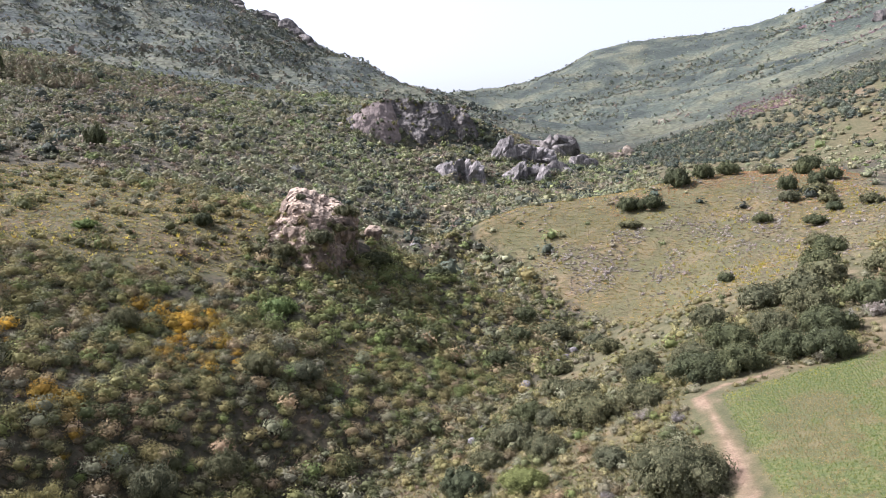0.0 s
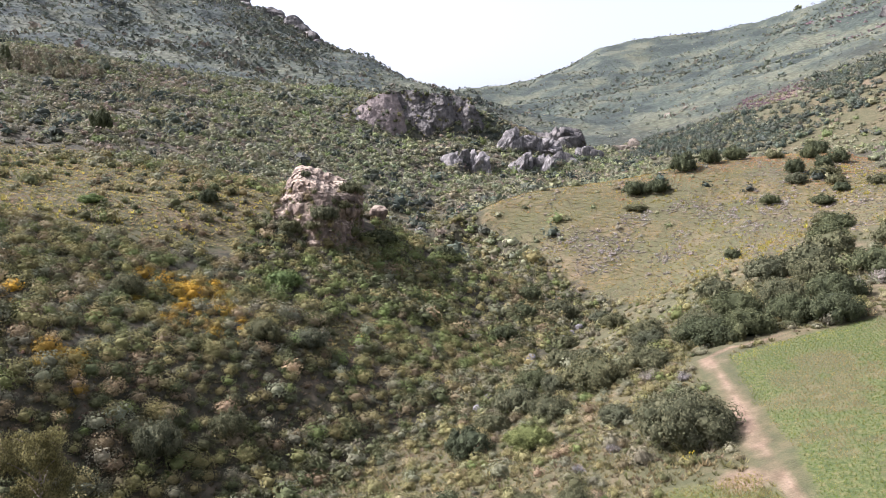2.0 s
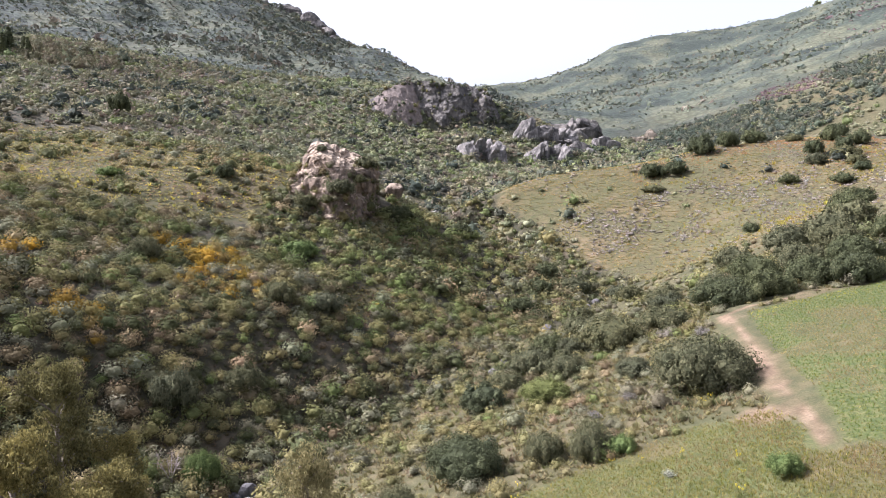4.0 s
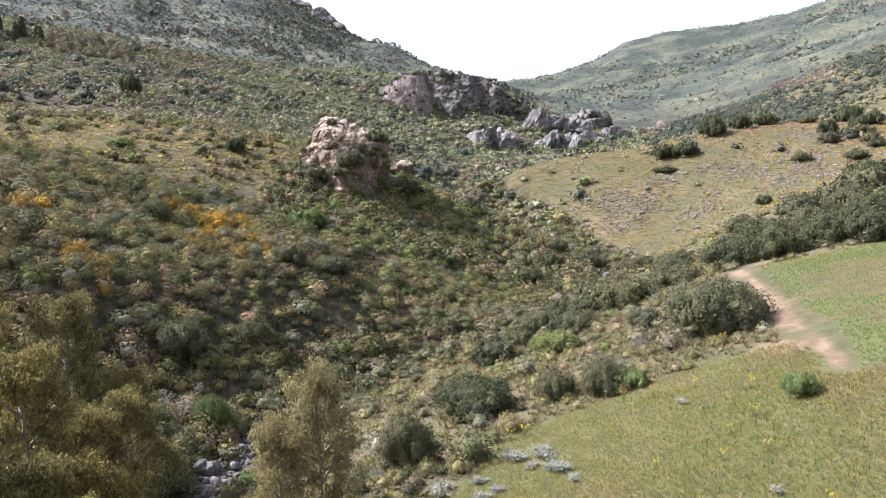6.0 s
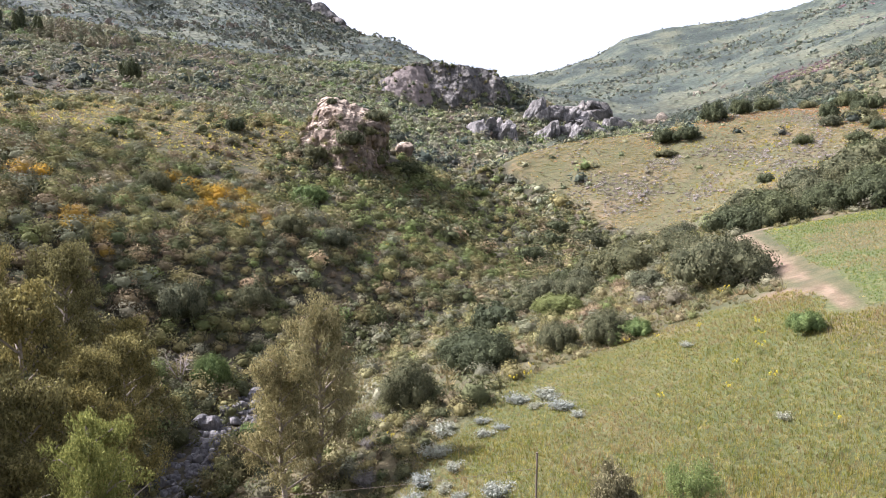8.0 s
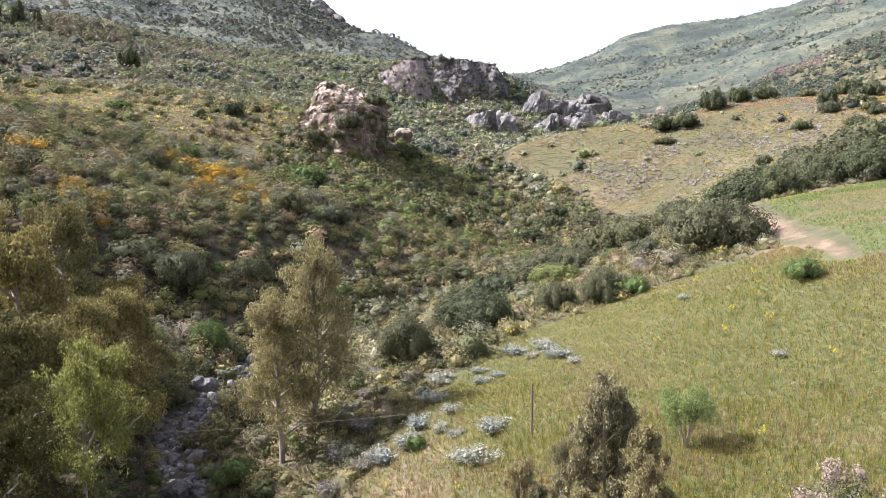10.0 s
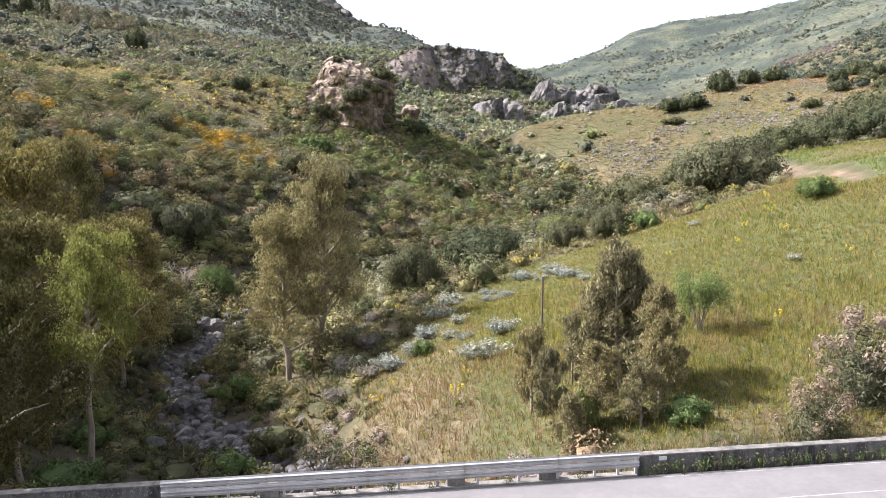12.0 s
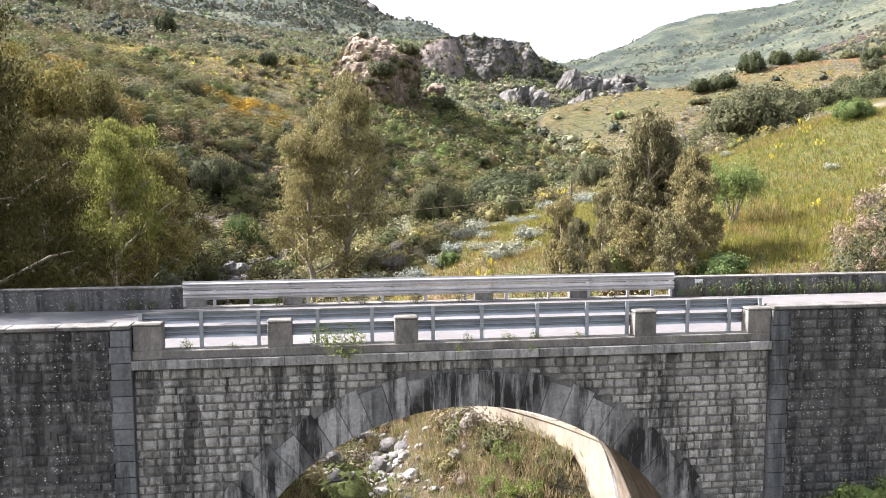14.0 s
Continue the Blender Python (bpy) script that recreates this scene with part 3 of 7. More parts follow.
def build_ring(bridge):
    count = 37
    step_angle = math.pi / count
    for i in range(count):
        a0, a1 = i * step_angle + 0.0012, (i + 1) * step_angle - 0.0012
        crown = 1 - abs((i + 0.5) / count - 0.5) * 2
        tall = 1.02 + (0.5 if i % 2 else 0.1) * (1 - crown) ** 0.7 + rng.uniform(-0.05, 0.06)
        tall = min(tall, (-0.52 - CENTRE) - RADIUS - 0.01) if crown > 0.75 else tall
        for d0, d1 in ((-0.035 + rng.uniform(-0.008, 0.008), 0.4), (DEPTH - 0.4, DEPTH + 0.03)):
            part("voussoir", wedge(bmesh.new(), a0, a1, RADIUS - 0.012, RADIUS + tall, d0, d1), VOUSSOIR, bridge)
    return None


def block_mesh(seed):
    """A unit rubble stone with a cushioned, irregular face (front at y = 0)."""
    r = random.Random(seed)
    n = 8
    rim = []
    for i in range(n):
        a = 2 * math.pi * i / n
        sx, sz = math.cos(a), math.sin(a)
        cx, cz = (math.copysign(0.5, sx), math.copysign(0.5, sz)) if i % 2 else (0.5 * round(sx), 0.5 * round(sz))
        rim.append((cx * r.uniform(0.8, 0.99), cz * r.uniform(0.78, 0.99)))
    verts = [(x, 1.0, z) for x, z in rim] + [(x, 0.3, z) for x, z in rim] + [(x * 0.82, r.uniform(-0.1, 0.1), z * 0.78) for x, z in rim]
    verts.append((r.uniform(-0.05, 0.05), -0.12, r.uniform(-0.05, 0.05)))
    tris = []
    for k in (0, n):
        for i in range(n):
            j = (i + 1) % n
            tris += [(k + i, k + j, k + n + j), (k + i, k + n + j, k + n + i)]
    for i in range(n):
        tris.append((2 * n + i, 2 * n + (i + 1) % n, 3 * n))
    return np.array(verts), np.array(tris)


BLOCKS = [block_mesh(s) for s in range(14)]
BLOCK_DATA, WING_DATA, WING_STONES = [], [], []


def courses(s0, s1, z0, z1, tall, wide, keep):
    """Stones laid in courses: (middle s, middle z, width, height)."""
    out, z = [], z1
    while z > z0:
        h = rng.uniform(*tall)
        s = s0 + rng.uniform(-0.2, 0)
        while s < s1:
            w = rng.uniform(*wide)
            a, b = max(s, s0), min(s + w, s1)
            if b - a > 0.1 and keep((a + b) / 2, z - h / 2, b - a, h):
                out.append(((a + b) / 2, z - h / 2 + rng.uniform(-0.012, 0.012), b - a - 0.012, h - 0.014))
            s += w
        z -= h
    return out


def joined_stones(name, stones, face, deep, mat, parent, label, away=1):
    vs, fs, k = [], [], 0
    for s, z, w, h in stones:
        v, f = BLOCKS[rng.integers(len(BLOCKS))]
        v = v * (w, deep * away, h) + (s, face + rng.uniform(-0.012, 0.012), z)
        vs.append(v)
        fs.append(f + k)
        k += len(v)
    return tagged(mesh_object(name, np.concatenate(vs), np.concatenate(fs), mat, parent), label, kind="stuff")


def build_spandrel_stones(bridge):
    def keep(s, z, w, h):
        return math.hypot(abs(s) - w * 0.3, z - CENTRE) > RADIUS + 1.16
    stones = courses(-SPAN + 0.02, SPAN - 0.02, -9.5, -0.5, (0.19, 0.34), (0.2, 0.62), keep)
    stones.sort(key=lambda q: abs(q[0]) * 0.25 - q[1])
    for v, f in BLOCKS:
        me = bpy.data.meshes.new("stone")
        me.from_pydata([tuple(p) for p in v], [], [tuple(int(i) for i in q) for q in f])
        me.materials.append(STONE)
        BLOCK_DATA.append(me)
        me = me.copy()
        me.materials[0] = STONE_WING
        WING_DATA.append(me)
    for wall, stones_here in WING_STONES:
        for s, z, w, h in stones_here:
            ob = new("stone", WING_DATA[rng.integers(len(WING_DATA))])
            ob.parent = wall
            ob.matrix_basis = Matrix.Translation((s, -0.1 + rng.uniform(-0.012, 0.012), z)) @ Matrix.Diagonal((w, 0.15, h, 1))
    for s, z, w, h in stones[:290]:
        ob = new("stone", BLOCK_DATA[rng.integers(len(BLOCK_DATA))])
        ob.parent = bridge
        ob.matrix_basis = Matrix.Translation((s, rng.uniform(-0.012, 0.012), z)) @ Matrix.Diagonal((w, 0.16, h, 1))
    joined_stones("lower_stonework", stones[290:], 0, 0.16, STONE_JOINED, bridge, "coursed grey rubble stones low on the wall")
    joined_stones("upstream_stonework", courses(-SPAN, SPAN, -6, -0.5, (0.26, 0.34), (0.3, 0.6), keep), DEPTH, 0.16, STONE_JOINED, bridge, "rubble stones of the upstream face", -1)


def build_copings(bridge):
    for d0, d1, side in ((-0.13, 0.45, 0), (DEPTH - 0.45, DEPTH + 0.13, 1)):
        s = -SPAN
        while s < SPAN - 0.05:
            e = min(s + rng.uniform(0.75, 1.25), SPAN)
            part("cornice_slab", box(bmesh.new(), s + 0.004, e - 0.004, d0 + rng.uniform(-0.01, 0.01), d1, -0.47, -0.21 + rng.uniform(-0.006, 0.006), 0.012), CORNICE, bridge)
            s = e
    part("kerb", box(bmesh.new(), -SPAN, SPAN, -0.02, 0.5, -0.206, 0.05, 0.02), CONCRETE, bridge, "worn concrete kerb")
    part("kerb", box(bmesh.new(), -SPAN, SPAN, DEPTH - 0.5, DEPTH + 0.02, -0.206, 0.05, 0.02), CONCRETE, bridge, "worn concrete kerb")
    for s in (-9.28, -5.55, -1.83, 5.6, 9.36):
        wide = 0.4 if abs(s) > 9 else 0.35
        part("pillar", pillar(s, wide, 0.0, 0.42, 0.86), CONCRETE, bridge, "squat concrete parapet pillar")
    for s in (-9.35, -5.68, 1.87, 5.77):
        part("pillar", pillar(s, 0.37, DEPTH - 0.34, DEPTH + 0.02, 0.62), CONCRETE, bridge, "squat concrete parapet pillar")


def pillar(s, half, d0, d1, top):
    bm = bmesh.new()
    box(bm, s - half, s + half, d0, d1, 0.046, top - 0.1, 0.015)
    box(bm, s - half - 0.012, s + half + 0.012, d0 - 0.012, d1 + 0.012, top - 0.1, top, 0.035)
    return bm


def beam(bm, s0, s1, d, top, tall, out, thick=0.006):
    """A W-shaped rail; out is the side (+1 or -1 across) to which its two ridges stand."""
    prof = [(0.0, 0.0), (0.3, 0.18), (1.0, 0.3), (1.0, 0.36), (0.3, 0.46), (0.15, 0.5), (0.3, 0.54), (1.0, 0.64), (1.0, 0.7), (0.3, 0.82), (0.0, 1.0)]
    n = max(2, int((s1 - s0) / 0.8))
    for sign in (0, 1):
        rows = [[bm.verts.new((s0 + (s1 - s0) * i / n, d + out * (0.085 * f - sign * thick), top - tall * g)) for f, g in prof] for i in range(n + 1)]
        for a, b in zip(rows, rows[1:]):
            for i in range(len(prof) - 1):
                bm.faces.new((a[i], a[i + 1], b[i + 1], b[i]))
    return bm


def rail_post(bm, s, d, z0, z1, wide=0.11, deep=0.07):
    box(bm, s - wide / 2, s + wide / 2, d, d + 0.008, z0, z1)
    box(bm, s - wide / 2, s - wide / 2 + 0.008, d + 0.008, d + deep, z0, z1)
    box(bm, s + wide / 2 - 0.008, s + wide / 2, d + 0.008, d + deep, z0, z1)
    return bm


def build_guardrail(near):
    rail = set_at(empty("guardrail"))
    if near:
        tagged(rail, "galvanised steel guardrail with two bluish beams on the kerb", "guardrail", "guardrails of the bridge")
        joints = [-9.66, -4.46, 0.51, 5.14, 9.62]
        for a, b in zip(joints, joints[1:]):
            part("beam", beam(bmesh.new(), a, b + 0.06, 0.47, 1.09, 0.345, 1), STEEL_SHADED, rail)
            part("beam", beam(bmesh.new(), a, b + 0.06, 0.47, 0.655, 0.345, 1), STEEL_SHADED, rail)
        for s in (-9.55, -7.84, -6.19, -4.46, -2.84, -0.99, 0.51, 2.26, 3.84, 5.14, 7.13, 8.52, 9.55):
            part("post", rail_post(bmesh.new(), s, 0.36, 0.045, 1.1), STEEL_SHADED, rail)
    else:
        tagged(rail, "dull grey steel guardrail with two stacked beams", "guardrail", "guardrails of the bridge")
        joints = [-9.8, -5.8, -1.8, 2.2, 6.2, 9.75]
        for a, b in zip(joints, joints[1:]):
            part("beam", beam(bmesh.new(), a, b + 0.06, 7.62, 1.04, 0.35, -1), STEEL_FAR, rail)
            part("beam", beam(bmesh.new(), a, b + 0.06, 7.62, 0.665, 0.35, -1), STEEL_FAR, rail)
        for s in (-9.75, -8.64, -7.27, -5.1, -3.89, -2.2, -0.5, 1.1, 2.78, 4.53, 6.2, 7.85, 8.89, 9.7):
            part("post", rail_post(bmesh.new(), s, 7.625, 0.045, 1.0), STEEL_FAR, rail)
    return rail


def build_wing(name, s0, s1, top, label):
    """A masonry wing wall on the near side, from the ground to a coped parapet."""
    wall = set_at(empty(name))
    tagged(wall, label, "wall", kind="structure")
    part("core", box(bmesh.new(), s0, s1, -0.06, 0.5, -14, top - 0.12), MORTAR, wall)
    inner = s1 if s0 < 0 else s0
    quoin = (inner - 0.55, inner) if s0 < 0 else (inner, inner + 0.55)
    z, k = top - 0.14, 0
    while z > -8.5:
        e = 0.05 if k % 2 else 0.0
        part("quoin", box(bmesh.new(), quoin[0] - (e if s0 < 0 else 0), quoin[1] + (0 if s0 < 0 else e), -0.14, 0.3, z - 0.47, z - 0.012, 0.012), QUOIN, wall)
        z -= 0.48
        k += 1
    a, b = (s0, quoin[0] - 0.02) if s0 < 0 else (quoin[1] + 0.02, s1)
    near = courses(max(a, -22), min(b, 22), -8.5, top - 0.13, (0.24, 0.36), (0.25, 0.62), lambda s, z, w, h: True)
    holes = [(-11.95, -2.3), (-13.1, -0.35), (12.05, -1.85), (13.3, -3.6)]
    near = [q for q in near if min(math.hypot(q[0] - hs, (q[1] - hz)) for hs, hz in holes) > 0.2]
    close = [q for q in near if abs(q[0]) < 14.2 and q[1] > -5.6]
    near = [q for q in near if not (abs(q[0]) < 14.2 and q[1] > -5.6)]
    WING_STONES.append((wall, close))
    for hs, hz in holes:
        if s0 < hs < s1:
            # Rims in dark mortar: the tone stands in for shade inside the drain.
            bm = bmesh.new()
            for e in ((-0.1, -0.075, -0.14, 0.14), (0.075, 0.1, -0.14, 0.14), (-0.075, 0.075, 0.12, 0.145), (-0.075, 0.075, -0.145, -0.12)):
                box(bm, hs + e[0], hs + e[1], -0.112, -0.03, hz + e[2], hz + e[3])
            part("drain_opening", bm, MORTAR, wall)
    joined_stones("stonework", near, -0.1, 0.15, STONE_DARK, wall, "blackened coursed stones with pale lichen spots")
    s = s0
    while s < s1 - 0.05:
        e = min(s + rng.uniform(1.3, 2.0), s1)
        part("coping_slab", box(bmesh.new(), s + 0.004, e - 0.004, -0.17, 0.44, top - 0.118, top, 0.02), COPING, wall)
        s = e
    return wall


def build_far_parapet(name, s0, s1, top, label):
    wall = set_at(empty(name))
    tagged(wall, label, "wall", kind="structure")
    part("body", box(bmesh.new(), s0, s1, DEPTH - 0.15, DEPTH + 0.25, -3, top - 0.08, 0.01), STONE_DARK, wall)
    s = s0
    while s < s1 - 0.05:
        e = min(s + rng.uniform(1.6, 2.4), s1)
        part("coping_slab", box(bmesh.new(), s + 0.003, e - 0.003, DEPTH - 0.18, DEPTH + 0.28, top - 0.078, top, 0.015), COPING, wall)
        s = e
    return wall


def build_road():
    ss, ds = np.linspace(-90, 90, 181), np.linspace(0.46, DEPTH - 0.46, 12)
    a, b = np.meshgrid(ss, ds, indexing="ij")
    z = 0.0 + 0.05 * (1 - ((b - DEPTH / 2) / 3.6) ** 2)
    v = np.stack((a, b, z), -1).reshape(-1, 3)
    w = len(ds)
    i = (np.arange(len(ss) - 1)[:, None] * w + np.arange(w - 1)[None]).ravel()
    road = set_at(mesh_object("road", v, np.stack((i, i + w, i + w + 1, i + 1), -1), ASPHALT, smooth=True))
    tagged(road, "sun-bleached pale asphalt road over the bridge", "road", kind="structure")
    bm = box(bmesh.new(), -90, 90, 0.44, DEPTH - 0.44, -0.46, -0.06)
    part("roadbed", bm, MORTAR, road)
    bm = bmesh.new()
    lo, hi = [], []
    for i in range(40):
        d = 0.5 + (DEPTH - 1.0) * i / 39
        edge = -12.6 + 1.6 * (i / 39) + 0.35 * math.sin(i * 0.9) + rng.uniform(-0.12, 0.12)
        zz = 0.006 + 0.05 * (1 - ((d - DEPTH / 2) / 3.6) ** 2)
        hi.append(bm.verts.new((edge, d, zz)))
        lo.append(bm.verts.new((-60, d, zz)))
    for i in range(39):
        bm.faces.new((lo[i], hi[i], hi[i + 1], lo[i + 1]))
    part("resurfaced_patch", bm, ASPHALT_DARK, road, "newer dark asphalt with a ragged edge")
    for d, s0, s1 in ((4.3, -12, 60), (DEPTH - 0.75, -40, 60)):
        bm = bmesh.new()
        s = s0
        while s < s1:
            zz = 0.005 + 0.05 * (1 - ((d - DEPTH / 2) / 3.6) ** 2)
            q = [bm.verts.new(p) for p in ((s, d - 0.05, zz), (s + 1, d - 0.05, zz), (s + 1, d + 0.05, zz), (s, d + 0.05, zz))]
            bm.faces.new(q)
            s += 1
        part("painted_line", bm, PAINT, road, "faded white line")
    for s, d in ((-8.37, 5.55), (-10.34, 4.2)):
        bm = bmesh.new()
        bmesh.ops.create_cone(bm, cap_ends=True, segments=20, radius1=0.22, radius2=0.22, depth=0.03, matrix=Matrix.Translation((s, d, 0.05)))
        part("manhole_cover", bm, ASPHALT_DARK, road, "round dark iron cover")
    return road


bridge = build_bridge_body()
build_guardrail(True)
build_guardrail(False)
build_wing("wall_west_downstream", -60, -SPAN, 0.84, "blackened masonry wing wall with coping and quoins")
build_wing("wall_east_downstream", SPAN, 60, 0.92, "blackened masonry wing wall with coping and quoins")
build_far_parapet("wall_west_upstream", -60, -SPAN - 0.1, 0.82, "low dark stone parapet with pale coping")
build_far_parapet("wall_east_upstream", SPAN + 0.1, 60, 0.8, "low dark stone parapet overgrown with weeds")
build_road()

# ---- plants: shapes ----
def unit(v):
    return v / np.maximum(np.linalg.norm(v, axis=-1, keepdims=True), 1e-9)


ICO = (1 + 5 ** 0.5) / 2
ICO_V = unit(np.array([(-1, ICO, 0), (1, ICO, 0), (-1, -ICO, 0), (1, -ICO, 0), (0, -1, ICO), (0, 1, ICO), (0, -1, -ICO), (0, 1, -ICO), (ICO, 0, -1), (ICO, 0, 1), (-ICO, 0, -1), (-ICO, 0, 1)], float))
ICO_F = np.array([(0, 11, 5), (0, 5, 1), (0, 1, 7), (0, 7, 10), (0, 10, 11), (1, 5, 9), (5, 11, 4), (11, 10, 2), (10, 7, 6), (7, 1, 8), (3, 9, 4), (3, 4, 2), (3, 2, 6), (3, 6, 8), (3, 8, 9), (4, 9, 5), (2, 4, 11), (6, 2, 10), (8, 6, 7), (9, 8, 1)])


def finer(v, f, times=1):
    for _ in range(times):
        edges, faces, v = {}, [], list(map(tuple, v))
        def mid(a, b):
            key = (min(a, b), max(a, b))
            if key not in edges:
                edges[key] = len(v)
                v.append(tuple(unit((np.array(v[a]) + np.array(v[b])) / 2)))
            return edges[key]
        for a, b, c in f:
            p, q, r = mid(a, b), mid(b, c), mid(c, a)
            faces += [(a, p, r), (p, b, q), (r, q, c), (p, q, r)]
        v, f = np.array(v), np.array(faces)
    return v, f


def merge(pieces):
    vs, fs, k = [], [], 0
    for v, f in pieces:
        vs.append(v)
        fs.append(f + k)
        k += len(v)
    return np.concatenate(vs), np.concatenate(fs)


def leaves(at, facing, length, width, r, droop=0.0):
    """Pointed leaves at the places given, one triangle each; droop hangs them down."""
    n = len(at)
    side = unit(np.cross(facing, r.normal(size=(n, 3))))
    if droop:
        side = unit(side * (1 - droop) + np.array((0, 0, -1.0)) * droop + 0.25 * r.normal(size=(n, 3)))
    cross = unit(np.cross(side, facing + 0.3 * r.normal(size=(n, 3))))
    ln = (length * r.uniform(0.6, 1.3, n))[:, None]
    wd = (width * r.uniform(0.6, 1.3, n))[:, None]
    v = np.stack((at - side * ln / 2 + cross * wd / 2, at - side * ln / 2 - cross * wd / 2, at + side * ln / 2), 1).reshape(-1, 3)
    return v, np.arange(n * 3).reshape(-1, 3)


def bush_shape(seed, lumps, count, size, squat=0.8, core=0.8, narrow=0.45, loose=0.4):
    """A crown about 1 in radius that stands on z = 0: clumps of leaves round dark hearts."""
    r = np.random.default_rng(seed)
    a, q = r.uniform(0, 2 * np.pi, lumps), np.sqrt(r.uniform(0, 1, lumps)) * 0.68
    rad = r.uniform(0.26, narrow, lumps)
    c = np.stack((np.cos(a) * q, np.sin(a) * q, (0.35 + r.uniform(0, 1, lumps) * 0.75 * np.sqrt(1 - q * q)) * squat), -1)
    c[:, 2] = np.maximum(c[:, 2], rad * 0.55)
    pieces = [(ICO_V * (rad[i] * core * r.uniform(0.85, 1.1, (12, 1))) + c[i], ICO_F) for i in range(lumps)] if core else []
    pick = r.choice(lumps, count, p=rad ** 2 / (rad ** 2).sum())
    way = unit(r.normal(size=(count, 3)) + (0, 0, 0.25))
    at = c[pick] + way * (rad[pick] * r.uniform(0.75, 1.18, count))[:, None]
    at[:, 2] = np.maximum(at[:, 2], 0.02)
    pieces.append(leaves(at, unit(way + loose * r.normal(size=way.shape)), size, size * 0.75, r))
    return merge(pieces)


def mound_shape(seed, fine, count, size, lumps=9, squat=0.9, heart=0.7, loose=0.6):
    """A lobed crown about 1 in radius that stands on z = 0, leafy all over its outside."""
    r = np.random.default_rng(seed)
    v, f = finer(ICO_V, ICO_F, fine) if fine else (ICO_V, ICO_F)
    lobe = unit(r.normal(size=(lumps, 3)) * (1, 1, 0.8) + (0, 0, 0.35))
    big = r.uniform(0.75, 1.0, lumps)
    def reach(way):
        return 0.62 + 0.42 * np.max(big[None] * np.clip(1 - (1 - way @ lobe.T) / 0.3, 0, 1) ** 0.6, 1)
    w = v * (heart * reach(v) * r.uniform(0.88, 1.06, len(v)))[:, None]
    w = w * (1, 1, squat) + (0, 0, 0.35)
    f = f[np.max(w[f][:, :, 2], 1) > 0.02]
    used = np.unique(f)
    index = np.zeros(len(w), int)
    index[used] = np.arange(len(used))
    way = unit(r.normal(size=(count, 3)) + (0, 0, 0.35))
    at = way * (reach(way) * r.uniform(0.72, 1.12, count))[:, None] * (1, 1, squat) + (0, 0, 0.35)
    at[:, 2] = np.maximum(at[:, 2], 0.02)
    return merge([(w[used], index[f]), leaves(at, unit(way + loose * r.normal(size=way.shape)), size, size * 0.62, r)])


def far_crown(seed):
    """A small uneven leafy tree crown for great distances."""
    r = np.random.default_rng(seed)
    way = unit(r.normal(size=(13, 3)) + (0, 0, 0.55))
    at = way * r.uniform(0.5, 0.95, (13, 1)) * (1, 1, 0.85) + (0, 0, 0.5)
    return leaves(at, unit(way + 0.35 * r.normal(size=way.shape)), 0.8, 0.75, r)


def tuft_shape(seed, blades, tall, wide, lean=0.45):
    """A tuft of grass blades, each one triangle."""
    r = np.random.default_rng(seed)
    a = r.uniform(0, 2 * np.pi, blades)
    out = np.stack((np.cos(a), np.sin(a), np.zeros(blades)), -1)
    side = np.stack((-np.sin(a), np.cos(a), np.zeros(blades)), -1)
    root = out * r.uniform(0, 0.35, (blades, 1))
    tip = root + out * r.uniform(0.1, lean, (blades, 1)) + np.array((0, 0, 1.0)) * (tall * r.uniform(0.6, 1.1, (blades, 1)))
    w = wide * r.uniform(0.6, 1.2, (blades, 1))
    v = np.stack((root - side * w, root + side * w, tip), 1).reshape(-1, 3)
    return v, np.arange(blades * 3).reshape(-1, 3)


def tube(points, radii, sides=6):
    points = np.array(points, float)
    way = unit(np.gradient(points, axis=0))
    a = unit(np.cross(way, (0.31, 0.95, 0.05)))
    b = np.cross(way, a)
    ang = np.arange(sides) * 2 * np.pi / sides
    v = points[:, None] + (a[:, None] * np.cos(ang)[None, :, None] + b[:, None] * np.sin(ang)[None, :, None]) * np.array(radii)[:, None, None]
    n = len(points)
    f = []
    for i in range(n - 1):
        for k in range(sides):
            p, q = i * sides + k, i * sides + (k + 1) % sides
            f += [(p, q, q + sides), (p, q + sides, p + sides)]
    return v.reshape(-1, 3), np.array(f)


def scatter(name, shapes, at, scale, tint, label, category, mat=None, flat=1.0, lean=0.0):
    """Many plants joined into one object of kind stuff. at (n, 3), scale (n,) or (n, 3), tint (n, 3)."""
    n = len(at)
    r = np.random.default_rng(n)
    scale = np.asarray(scale, float)
    scale = np.repeat(scale[:, None], 3, 1) if scale.ndim == 1 else scale
    scale = scale * (1, 1, flat)
    kind, turn = r.integers(len(shapes), size=n), r.uniform(0, 2 * np.pi, n)
    vs, fs, cs, base = [], [], [], 0
    for k, (v, f) in enumerate(shapes):
        m = np.flatnonzero(kind == k)
        if not len(m):
            continue
        co, si = np.cos(turn[m])[:, None], np.sin(turn[m])[:, None]
        p = v[None] * scale[m][:, None]
        w = np.stack((p[..., 0] * co - p[..., 1] * si, p[..., 0] * si + p[..., 1] * co, p[..., 2]), -1) + at[m][:, None]
        if lean:
            w[..., :2] += r.normal(size=(len(m), 1, 2)) * lean * p[..., 2:3]
        vs.append(w.reshape(-1, 3))
        fs.append((f[None] + (np.arange(len(m)) * len(v))[:, None, None]).reshape(-1, 3) + base)
        cs.append(np.repeat(tint[m], len(v), 0))
        base += len(m) * len(v)
    ob = mesh_object(name, np.concatenate(vs), np.concatenate(fs), mat or LEAF_TINT, smooth=True, tint=np.concatenate(cs))
    return tagged(ob, label, category, kind="stuff")


